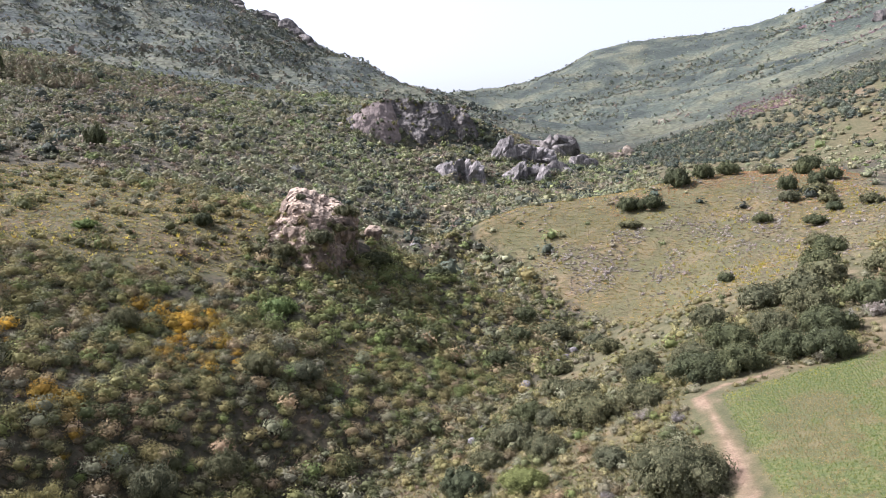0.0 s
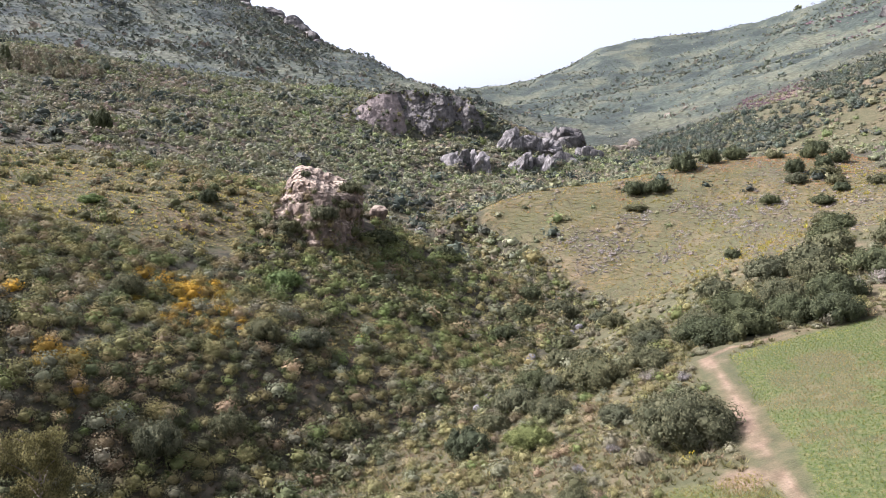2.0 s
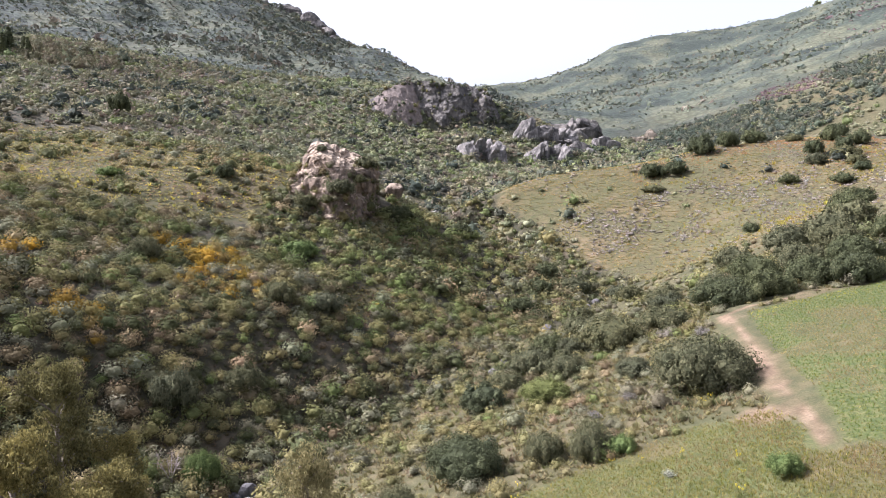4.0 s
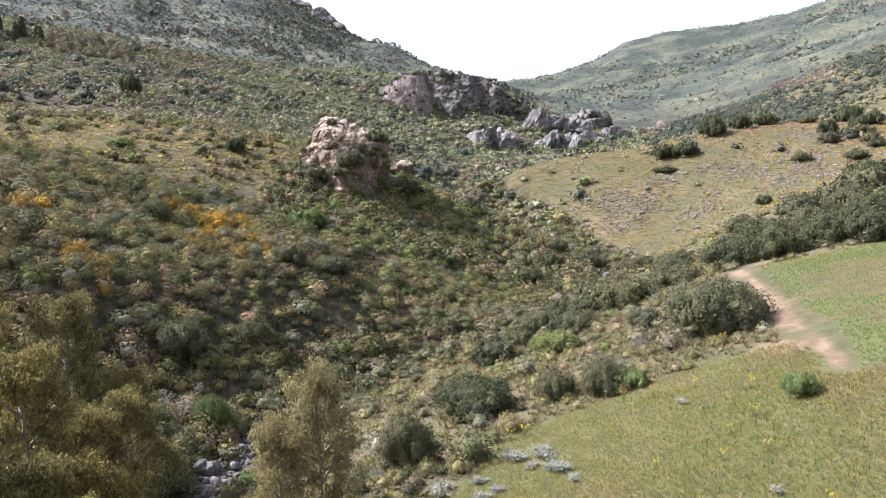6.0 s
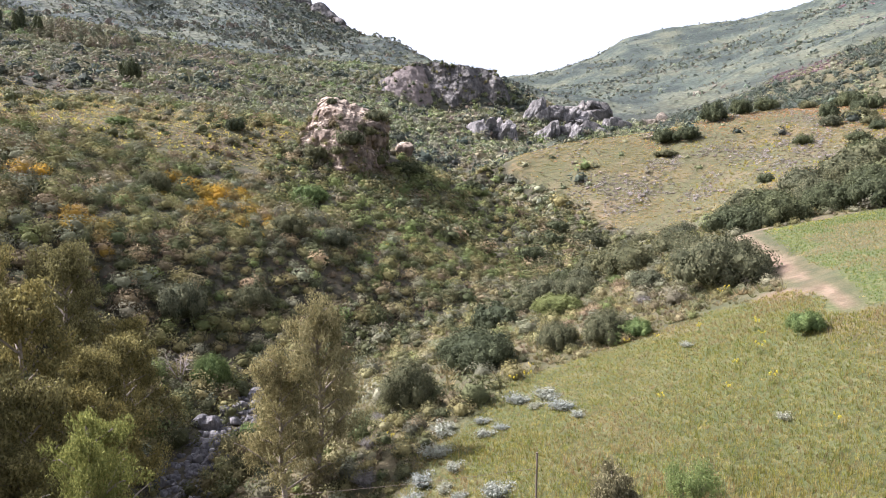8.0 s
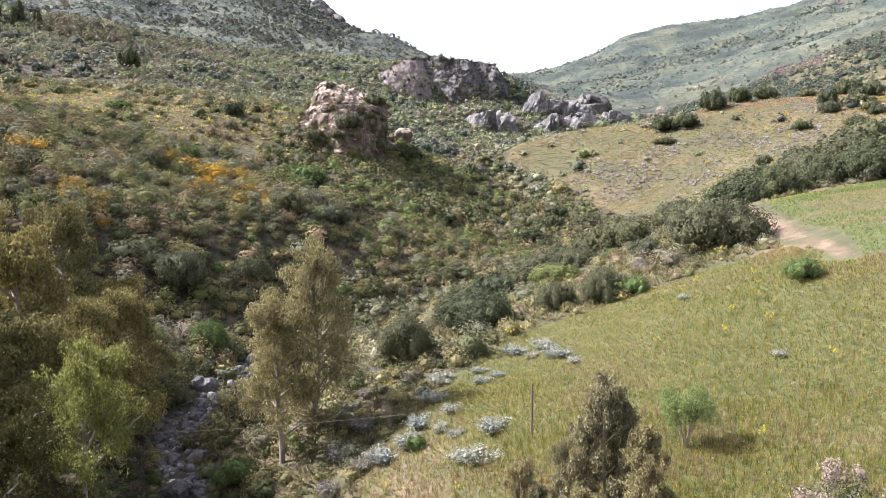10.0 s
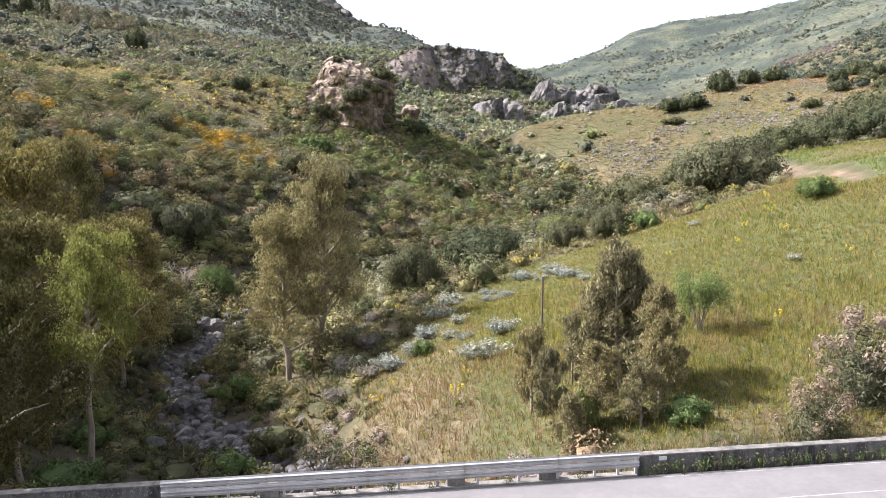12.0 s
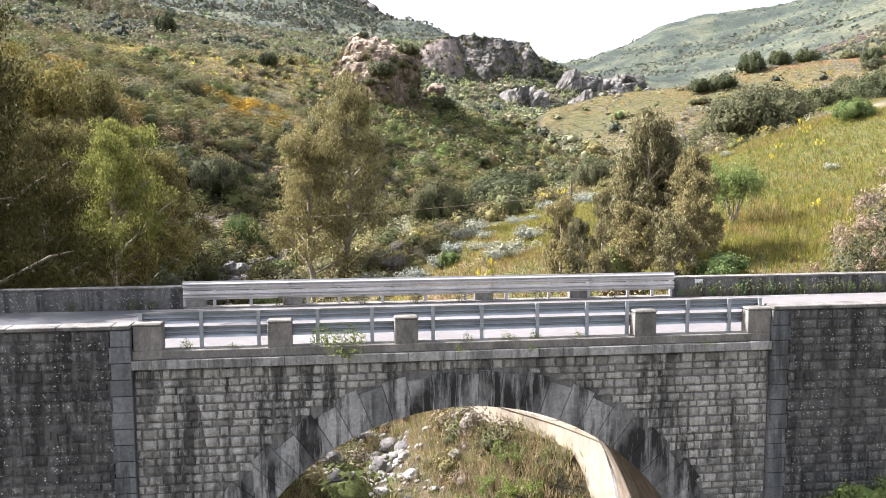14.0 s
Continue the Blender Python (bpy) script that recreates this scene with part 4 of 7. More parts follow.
def sown(x0, x1, y0, y1, gap, keep, seed):
    """Jittered places over a rectangle; keep(x, y) gives the chance of each."""
    r = np.random.default_rng(seed)
    x, y = np.meshgrid(np.arange(x0, x1, gap), np.arange(y0, y1, gap))
    x = x.ravel() + r.uniform(-0.5, 0.5, x.size) * gap
    y = y.ravel() + r.uniform(-0.5, 0.5, y.size) * gap
    m = (x > -0.6 * y - 14) & (x < 0.70 * y + 14)
    x, y = x[m], y[m]
    m = r.uniform(size=x.size) < keep(x, y)
    x, y = x[m], y[m]
    return np.stack((x, y, height(x, y)), -1), r


def pick_tint(r, n, palette, weights, vary=0.16):
    w = np.array(weights, float)
    c = np.array(palette)[r.choice(len(palette), n, p=w / w.sum())]
    return np.clip(c * (1.16, 1.06, 1.13) * (1 + 0.85 * vary * r.normal(size=(n, 1))) * (1 + 0.03 * r.normal(size=(n, 3))), 0.004, 0.9)


DARK_GREEN, OLIVE, GREY_GREEN, BROWN = (0.082, 0.094, 0.04), (0.17, 0.166, 0.066), (0.15, 0.157, 0.09), (0.15, 0.13, 0.068)
FRESH, BROOM, STRAW, SILVER = (0.12, 0.15, 0.05), (0.31, 0.205, 0.025), (0.25, 0.215, 0.11), (0.42, 0.41, 0.37)
SCRUB = [DARK_GREEN, OLIVE, GREY_GREEN, BROWN, FRESH, STRAW, SILVER]
OUTCROP = [(-42, 270), (-40, 297), (-5, 303), (-4, 285), (-12, 264), (-26, 258)]


def bare(x, y):
    """1 where shrubs may grow: not in the stream bed, field, path, grass slope, rock or road."""
    s, d = bridge_local(x, y)
    ok = (to_line(x, y, STREAM[:9]) > 3.4) & (to_line(x, y, STREAM[8:]) > 1.3) & (inside(x, y, FIELD) < -1) & (to_line(x, y, PATH) > 3)
    ok &= (inside(x, y, GRASS) < 0) & (inside(x, y, OUTCROP) < 0) & (d > 10)
    return ok.astype(float)


SHRUBS = [mound_shape(s, 0, 250, 0.19, 11, heart=0.6, loose=0.34) for s in range(10)]
SHRUBS_NEAR = [mound_shape(70 + s, 0, 360, 0.155, 12, heart=0.58, loose=0.36) for s in range(8)]
SHRUBS_FAR = [mound_shape(20 + s, 0, 26, 0.5, 7, heart=0.6, loose=0.34) for s in range(8)]
OAKS = [mound_shape(60 + s, 0, 92, 0.29, 9, heart=0.62, loose=0.32) for s in range(6)]
CROWNS_FAR = [far_crown(30 + s) for s in range(8)]
TUFTS = [tuft_shape(40 + s, 9, 0.8, 0.16, 0.7) for s in range(5)]
GRASSES = [tuft_shape(50 + s, 9, 1.0, 0.034, 0.5) for s in range(6)]


def grow_left_slope():
    def keep(x, y):
        left = step(-(x - np.interp(y, [90, 125, 165, 250, 330], [-28, -25, -3, 62, 52])), -2, 2)
        thin = 1 - 0.86 * step(np.maximum(inside(x, y, GOLD_LEFT), inside(x, y, GLADE)) + 6 * rough(x, y, 14, 21), -2, 3)
        return bare(x, y) * left * thin * (0.6 + 0.4 * step(rough(x, y, 17, 22), -0.35, 0.1))
    at, r = sown(-230, 75, 88, 345, 2.25, keep, 1)
    x, y = at[:, 0], at[:, 1]
    n = len(at)
    c = pick_tint(r, n, SCRUB, (0.28, 0.33, 0.18, 0.1, 0.08, 0.03, 0.0))
    lush = r.uniform(size=n) < 0.6 * step(np.minimum(x + 45, 45 - x), 0, 12) * step(y, 196, 215) * (1 - step(y, 290, 310))
    c[lush] = pick_tint(r, lush.sum(), [DARK_GREEN, FRESH, (0.14, 0.162, 0.056), OLIVE, GREY_GREEN], (0.2, 0.27, 0.25, 0.18, 0.1))
    broom = np.zeros(n)
    for bx, by, br in ((-45, 186, 14), (-53, 198, 15), (-36, 178, 7), (-61, 146, 8), (-55, 139, 5), (-78, 168, 6), (-68, 190, 5), (-45, 205, 6), (-57, 210, 4)):
        broom = np.maximum(broom, 0.5 * (1 - step(np.hypot(x - bx, y - by), br * 0.5, br)))
    gold = r.uniform(size=n) < broom
    c[gold] = pick_tint(r, gold.sum(), [BROOM, (0.23, 0.165, 0.028), (0.17, 0.14, 0.045)], (0.3, 0.4, 0.3))
    size = np.minimum(np.exp(r.normal(0.8, 0.4, n)), 3.9) * (0.8 + 0.25 * step(rough(x, y, 30, 23), -0.2, 0.3))
    label = "dense mixed scrub with olive, grey and broom-yellow bushes"
    for shapes, m in ((SHRUBS_NEAR, y < 150), (SHRUBS, (y >= 150) & (y < 228)), (OAKS, y >= 228)):
        scatter("hillside_scrub", shapes, at[m] - (0, 0, 0.15), size[m], c[m], label, "scrub", LEAF_TINT, flat=0.85)


def grow_right_bank():
    def keep(x, y):
        right = step(x - np.interp(y, [90, 125, 165, 250, 330], [-27, -23, -1, 62, 62]), 0, 2)
        hill = 1 - step(inside(x, y, GOLD_HILL), -2, 3)
        return bare(x, y) * right * hill * (0.25 + 0.5 * step(rough(x, y, 13, 31), -0.2, 0.2))
    at, r = sown(-30, 190, 62, 350, 2.4, keep, 2)
    c = pick_tint(r, len(at), SCRUB + [(0.2, 0.2, 0.09)], (0.14, 0.34, 0.28, 0.08, 0.05, 0.03, 0.0, 0.1))
    size = np.exp(r.normal(0.24, 0.38, len(at)))
    near = at[:, 1] < 112
    scatter("streamside_scrub", SHRUBS_NEAR, at[near] - (0, 0, 0.1), size[near], c[near], "grey-green low shrubs by the stream", "scrub", flat=0.9)
    far = at[:, 1] > 175
    scatter("hill_foot_scrub", OAKS, at[far] - (0, 0, 0.1), size[far], c[far], "grey-green low shrubs at the foot of the hill", "scrub", flat=0.85)
    near |= far
    return scatter("bank_scrub", SHRUBS, at[~near] - (0, 0, 0.1), size[~near], c[~near], "grey-green and straw-coloured low shrubs on the stream bank", "scrub", flat=0.85)


def grow_gully():
    """Shrubs that close over the stream where it winds up between the slopes."""
    def keep(x, y):
        d = to_line(x, y, STREAM[7:19]) + 1.5 * rough(x, y, 8, 33)
        return 0.85 * (1 - step(d, 6.0, 11.0)) * (0.45 + 0.55 * step(rough(x, y, 11, 34), -0.25, 0.05)) * (y > 112)
    at, r = sown(-45, 90, 110, 420, 2.2, keep, 12)
    c = pick_tint(r, len(at), [DARK_GREEN, OLIVE, GREY_GREEN, BROWN, (0.17, 0.165, 0.085)], (0.42, 0.28, 0.2, 0.04, 0.06))
    def rim(x, y):
        d = to_line(x + 2, y, [(68, 312), (62, 332), (54, 354), (45, 370), (37, 381), (29, 396), (22, 440)]) + 3 * rough(x, y, 9, 35)
        return 0.8 * (1 - step(d, 5, 10)) * (inside(x, y, GOLD_HILL) < 2)
    edge, q = sown(5, 85, 300, 450, 2.5, rim, 13)
    tint = pick_tint(q, len(edge), [DARK_GREEN, OLIVE, GREY_GREEN, FRESH], (0.34, 0.34, 0.22, 0.1))
    scatter("hill_rim_scrub", OAKS, edge - (0, 0, 0.15), np.exp(q.normal(0.45, 0.34, len(edge))), tint, "olive and dark shrubs along the rim of the golden hill", "scrub", flat=0.85)
    return scatter("gully_scrub", OAKS, at - (0, 0, 0.15), np.exp(r.normal(0.42, 0.36, len(at))), c, "dark and olive shrubs closing over the stream", "scrub", flat=0.9)


def grow_back_slope():
    def keep(x, y):
        hill = 1 - 0.93 * step(np.maximum(inside(x, y, GOLD_HILL), inside(x, y, GOLD_LEFT)) + 5 * rough(x, y, 20, 41), -3, 3)
        spur = 1 - 0.78 * step(x - 0.18 * y + 12 * rough(x, y, 40, 43), 70, 110)
        return hill * spur * (0.75 + 0.25 * step(rough(x, y, 45, 42), -0.3, 0.2)) * (to_line(x, y, STREAM[14:]) > 3) * (inside(x, y, OUTCROP) < 0)
    at, r = sown(-480, 520, 325, 790, 4.7, keep, 3)
    x, y = at[:, 0], at[:, 1]
    n = len(at)
    c = pick_tint(r, n, [(0.125, 0.142, 0.078), (0.16, 0.17, 0.088), (0.168, 0.178, 0.108), (0.16, 0.146, 0.096), (0.14, 0.175, 0.068)], (0.3, 0.33, 0.17, 0.09, 0.11), 0.12)
    green = rough(x, y, 60, 44)[:, None]
    c = c * (1.1 + 0.25 * green * (0.4, 1.0, 0.5))
    big = r.uniform(size=n) < 0.02 + 0.22 * step(rough(x, y, 38, 45), 0.12, 0.4)
    c[big] = pick_tint(r, big.sum(), [(0.05, 0.064, 0.045), (0.07, 0.085, 0.055)], (1, 1))
    size = np.exp(r.normal(1.0, 0.28, n)) * np.where(big, 1.5, 1.0)
    return scatter("back_slope_scrub", SHRUBS_FAR, at - (0, 0, 0.3), size, c, "olive scrub and scattered dark trees on the back slopes", "scrub", LEAF_FAR, flat=0.85)


def grow_far_woods():
    def keep(x, y):
        wood = step(rough(x, y, 130, 51), -0.05, 0.25)
        west = 1 - step(x - 0.05 * y, 40, 110)
        return (west * (0.72 + 0.25 * wood) + (1 - west) * (0.3 + 0.4 * wood)) * (1 - 0.45 * step(y, 1500, 1700)) * (1 - 0.55 * (x < -700)) * (1 - (x < 60) * (y > 1480))
    at, r = sown(-1000, 1250, 770, 2050, 7.0, keep, 4)
    n = len(at)
    x, y = at[:, 0], at[:, 1]
    wood = step(rough(x, y, 130, 51), -0.05, 0.25)[:, None]
    # Crown tones keep extra blue: some distance haze is in them.
    c = pick_tint(r, n, [(0.085, 0.104, 0.075), (0.11, 0.128, 0.085), (0.15, 0.165, 0.098), (0.12, 0.115, 0.08)], (0.38, 0.34, 0.16, 0.12)) * (1.12 - 0.25 * wood)
    brown = r.uniform(size=n) < 0.6 * step(x, 560, 640) * (1 - step(y, 1250, 1400)) * step(rough(x, y, 120, 53), -0.1, 0.2)
    c[brown] = pick_tint(r, brown.sum(), [(0.15, 0.105, 0.105), (0.13, 0.11, 0.095)], (0.6, 0.4))
    east = step(x - 0.05 * y, 60, 130)
    c = c * (1.05 + 0.3 * east[:, None])
    size = np.exp(r.normal(0.9, 0.42, n)) * (0.75 + 0.35 * wood[:, 0]) * (1 + 0.1 * step(y, 900, 1500)) * (1 - 0.3 * east)
    return scatter("far_woods", CROWNS_FAR, at - (0, 0, 0.6), size, c, "distant evergreen trees dotted over the mountain sides", "woods", LEAF_FAR, flat=0.95)


def grow_oak_band():
    """Dark round trees in bands across the spurs to the east."""
    low = [(214, 700), (240, 770), (285, 800), (325, 775), (345, 700), (372, 640), (335, 570), (280, 545), (225, 600)]
    high = [(425, 770), (475, 785), (510, 760), (470, 650), (385, 545), (352, 585), (380, 680)]
    def keep(x, y):
        best = np.maximum(inside(x, y, low), inside(x, y, high)) + 13 * rough(x, y, 36, 55)
        return 0.93 * step(best, -7, 4) * (0.35 + 0.65 * step(rough(x, y, 26, 57), -0.25, 0.05))
    at, r = sown(180, 620, 430, 830, 5.4, keep, 14)
    c = pick_tint(r, len(at), [(0.062, 0.08, 0.056), (0.078, 0.096, 0.064), (0.11, 0.122, 0.07)], (0.5, 0.38, 0.12))
    size = np.exp(r.normal(1.22, 0.26, len(at)))
    scatter("oak_wood", OAKS, at - (0, 0, 0.4), size, c, "dark round evergreen oaks in a band across the spur", "woods", LEAF_FAR, flat=0.95)
    patch = [(388, 830), (440, 765), (432, 715), (385, 690), (340, 710), (350, 770)]
    def heath(x, y):
        return 0.75 * step(inside(x, y, patch) + 9 * rough(x, y, 22, 58), -4, 5)
    at, r = sown(320, 460, 670, 850, 3.6, heath, 24)
    c = pick_tint(r, len(at), [(0.15, 0.10, 0.105), (0.115, 0.085, 0.085), (0.14, 0.13, 0.09)], (0.5, 0.35, 0.15), 0.1)
    scatter("purple_heath", SHRUBS_FAR, at - (0, 0, 0.3), np.exp(r.normal(0.45, 0.25, len(at))), c, "purplish brown heath in patches on the far spur", "scrub", LEAF_FAR, flat=0.7)
    def knoll(x, y):
        return 0.9 * step(28 - np.hypot((x + 258) * 0.72, y - 626) + 9 * rough(x, y, 18, 59), -4, 4)
    at, r = sown(-310, -205, 590, 665, 5.2, knoll, 25)
    c = pick_tint(r, len(at), [(0.125, 0.12, 0.065), (0.09, 0.098, 0.055), (0.15, 0.135, 0.08)], (0.45, 0.35, 0.2))
    return scatter("knoll_wood", OAKS, at - (0, 0, 0.4), np.exp(r.normal(1.3, 0.22, len(at))), c, "olive-brown trees crowding a knoll on the far slope", "woods", LEAF_FAR, flat=1.5)


def grow_ground_cover():
    """Low dry grass between the shrubs on both banks."""
    def keep(x, y):
        return bare(x, y) * (inside(x, y, GOLD_HILL) < 2) * (inside(x, y, GOLD_LEFT) < 2) * (0.5 + 0.5 * step(rough(x, y, 9, 83), -0.2, 0.2))
    at, r = sown(-110, 110, 62, 215, 1.2, keep, 9)
    x, y = at[:, 0], at[:, 1]
    n = len(at)
    east = x > np.interp(y, [90, 125, 165, 250], [-27, -23, -1, 62])
    c = pick_tint(r, n, [(0.105, 0.095, 0.045), (0.07, 0.075, 0.034), (0.125, 0.095, 0.06)], (0.4, 0.4, 0.2))
    c[east] = pick_tint(r, east.sum(), [(0.19, 0.172, 0.08), (0.155, 0.15, 0.066), (0.12, 0.127, 0.05), (0.16, 0.138, 0.08)], (0.3, 0.32, 0.28, 0.1), 0.1)
    scatter("bank_grass", TUFTS, at, np.exp(r.normal(0.0, 0.3, n)), c, "low dry grass between the shrubs of the valley", "grass", LEAF_GRASS, flat=0.75)


def grow_tussocks():
    def on_hill(x, y):
        return 0.85 * step(inside(x, y, GOLD_HILL) + 3 * rough(x, y, 12, 61), -3, 2) * (inside(x, y, GRASS) < 0)
    at, r = sown(30, 245, 226, 445, 1.2, on_hill, 5)
    x, y = at[:, 0], at[:, 1]
    n = len(at)
    c = pick_tint(r, n, [(0.32, 0.25, 0.085), (0.24, 0.212, 0.072), (0.155, 0.16, 0.05), (0.22, 0.165, 0.085)], (0.3, 0.36, 0.24, 0.1), 0.1)
    crest = (r.uniform(size=n) < 0.85 * step(rough(x, y, 34, 65) + 0.012 * (x - 130), -0.05, 0.25) * step(y, 300, 365))
    c[crest] = pick_tint(r, crest.sum(), [(0.34, 0.215, 0.10), (0.27, 0.18, 0.08)], (0.5, 0.5), 0.1)
    pale = r.uniform(size=n) < 0.8 * step(rough(x, y, 22, 62), 0.0, 0.22) * (1 - step(y, 360, 385))
    c[pale] = pick_tint(r, pale.sum(), [(0.24, 0.225, 0.17), (0.19, 0.175, 0.12), (0.165, 0.15, 0.09)], (0.25, 0.4, 0.35))
    scatter("hill_tussocks", TUFTS, at, np.exp(r.normal(-0.12, 0.3, n)), c, "golden and grey dry tussocks covering the middle hill", "grass", LEAF_GRASS, flat=0.45)
    def on_left(x, y):
        return 0.8 * step(np.maximum(inside(x, y, GOLD_LEFT), inside(x, y, GLADE)) + 4 * rough(x, y, 12, 63), -3, 3) * bare(x, y)
    at, r = sown(-205, 10, 186, 360, 1.15, on_left, 6)
    n = len(at)
    c = pick_tint(r, n, [(0.23, 0.205, 0.075), (0.17, 0.165, 0.06), (0.125, 0.13, 0.05), (0.2, 0.155, 0.085), (0.36, 0.31, 0.06)], (0.34, 0.3, 0.2, 0.13, 0.03))
    scatter("slope_tussocks", TUFTS, at, np.exp(r.normal(-0.1, 0.33, n)), c, "yellow-green tussock grass on the upper slope", "grass", LEAF_GRASS, flat=0.6)


def grow_grass():
    def keep(x, y):
        return step(inside(x, y, GRASS) + 2 * rough(x, y, 6, 71), -1.5, 1.5) * (to_line(x, y, PATH) + 2 * rough(x, y, 5, 72) > 1.5) * (bridge_local(x, y)[1] > 8.6)
    at, r = sown(-8, 82, 32, 104, 0.36, keep, 7)
    x, y = at[:, 0], at[:, 1]
    n = len(at)
    c = pick_tint(r, n, [(0.178, 0.18, 0.034), (0.25, 0.222, 0.062), (0.117, 0.137, 0.023), (0.182, 0.152, 0.058)], (0.36, 0.27, 0.23, 0.14), 0.15)
    dry = r.uniform(size=n) < 0.75 * step(inside(x, y, BANK) + 3 * rough(x, y, 5, 73), -5, 1)
    c[dry] = pick_tint(r, dry.sum(), [(0.23, 0.14, 0.08), (0.25, 0.185, 0.085), (0.16, 0.14, 0.055), (0.12, 0.13, 0.04)], (0.35, 0.3, 0.2, 0.15), 0.12)
    straw = r.uniform(size=n) < 0.55 * step(rough(x, y, 9, 79) + 0.5 * rough(x, y, 3, 80), 0.0, 0.35)
    c[straw] = pick_tint(r, straw.sum(), [(0.25, 0.2, 0.075), (0.2, 0.15, 0.065), (0.16, 0.14, 0.05)], (0.4, 0.3, 0.3), 0.12)
    tall = np.exp(r.normal(-0.6, 0.25, n)) * (0.75 + 0.4 * step(rough(x, y, 8, 74), -0.2, 0.3)) * (1 - 0.45 * step(y, 60, 90))
    scatter("meadow_grass", GRASSES, at, np.stack((0.7 + 0 * tall, 0.7 + 0 * tall, tall), -1), c, "tall yellow-green meadow grass on the slope above the road", "grass", LEAF_GRASS, lean=0.12)
    def crop(x, y):
        return 0.9 * step(inside(x, y, FIELD) + rough(x, y, 4, 75), -0.5, 0.6)
    at, r = sown(48, 135, 70, 158, 0.56, crop, 8)
    n = len(at)
    c = pick_tint(r, n, [(0.085, 0.132, 0.02), (0.135, 0.165, 0.03), (0.2, 0.19, 0.05)], (0.5, 0.35, 0.15), 0.14)
    pale = r.uniform(size=n) < 0.85 * step(rough(at[:, 0], at[:, 1], 9, 14) + 0.6 * rough(at[:, 0], at[:, 1], 2.5, 15), 0.0, 0.35) * (1 - 0.8 * step(at[:, 1], 136, 146))
    c[pale] = pick_tint(r, pale.sum(), [(0.3, 0.245, 0.1), (0.2, 0.185, 0.06), (0.24, 0.175, 0.085)], (0.45, 0.35, 0.2), 0.12)
    bloom = r.uniform(size=n) < 0.45 * step(rough(at[:, 0], at[:, 1], 5, 77), -0.2, 0.2) * step(inside(at[:, 0], at[:, 1], FIELD), 0, 1) * (1 - step(inside(at[:, 0], at[:, 1], FIELD), 3, 6)) * step(at[:, 1], 138, 144)
    c[bloom] = pick_tint(r, bloom.sum(), [(0.36, 0.34, 0.04), (0.26, 0.28, 0.05)], (0.5, 0.5), 0.1)
    scatter("field_crop", GRASSES, at, np.stack((0.55 + 0 * r.uniform(size=n), 0.55 + 0 * r.uniform(size=n), r.uniform(0.2, 0.46, n)), -1), c, "short fresh green crop in the terraced field", "grass", LEAF_GRASS, lean=0.2)


grow_left_slope()
grow_ground_cover()
grow_right_bank()
grow_gully()
grow_back_slope()
grow_oak_band()
grow_far_woods()
grow_tussocks()
grow_grass()

# ---- rocks ----
def solid_noise(p, size, seed, octaves=4):
    """Noise in space, mixed from three plans."""
    x, y, z = p[:, 0], p[:, 1], p[:, 2]
    return (rough(x + 0.37 * z, y - 0.21 * z, size, seed, octaves) + rough(y, z, size, seed + 1, octaves) + rough(z, x, size, seed + 2, octaves)) / 1.9


def rock_shape(seed, fine=3, facets=16, uneven=0.12, bite=0.72):
    """A faceted boulder about 1 in radius."""
    r = np.random.default_rng(seed)
    v, f = finer(ICO_V, ICO_F, fine)
    n = unit(r.normal(size=(facets, 3)))
    d = r.uniform(bite, 1.0, facets)
    reach = d[None] / np.maximum(v @ n.T, 0.05)
    rad = np.minimum(np.sort(reach, 1)[:, 0], 1.15)
    rad = rad * (1 + uneven * solid_noise(v * 3, 1.4, seed, 4))
    return v * rad[:, None], f


def big_rock(name, at, radii, seed, mat, label, fine=5, uneven=0.16, facets=18, turn=0.0, category="rock"):
    v, f = rock_shape(seed, fine, facets, uneven)
    w = v * radii
    size = min(radii)
    w = w + unit(v) * (0.16 * size * solid_noise(w, size * 0.5, seed + 5, 5))[:, None]
    c, s = math.cos(turn), math.sin(turn)
    w = np.stack((w[:, 0] * c - w[:, 1] * s, w[:, 0] * s + w[:, 1] * c, w[:, 2]), -1)
    ob = mesh_object(name, w, f, mat)
    ob.location = at
    return tagged(ob, label, category)


def crag_cluster(at, radii, seed, blocks, label, mat=None):
    """A rock mass of leaning angular slabs with cracked faces, set side by side, and broken blocks at its foot."""
    r = np.random.default_rng(seed)
    rock = empty("rock", Matrix.Translation(at))
    radii = np.array(radii, float)
    slabs = max(3, blocks - 2)
    for i in range(slabs + 3):
        small = i >= slabs
        v, f = rock_shape(seed * 10 + i, 2 if small else 3, 9 + i % 4, 0.05, 0.42)
        f_along = (i + 0.5) / slabs * 2 - 1
        if small:
            size, off = radii * r.uniform(0.14, 0.26, 3), radii * (r.uniform(-1.1, 1.1), -0.8, -0.35)
        else:
            size = radii * (2.1 / slabs * r.uniform(0.9, 1.5), r.uniform(0.7, 1.0), (1.3 - 0.6 * f_along * f_along) * r.uniform(0.75, 1.15))
            off = radii * (f_along * 0.82, r.uniform(-0.25, 0.25), -0.12)
        w = v * size
        q = size.min()
        crack = np.clip(0.16 - np.abs(solid_noise(w * (1, 1, 0.45), q * 0.9, seed + i, 3)), 0, 1)
        w = w + unit(v) * (0.16 * q * solid_noise(w * (1, 1, 0.6), q * 0.5, seed + i + 7, 4) - 1.5 * q * crack)[:, None]
        w = w @ np.array(Euler((r.uniform(-0.15, 0.15), 0.38 + r.uniform(-0.16, 0.16), r.uniform(-0.4, 0.4))).to_matrix()).T
        mesh_object("block", w + off, f, mat or ROCK_CRAG, rock)
    return tagged(rock, label, "rock")


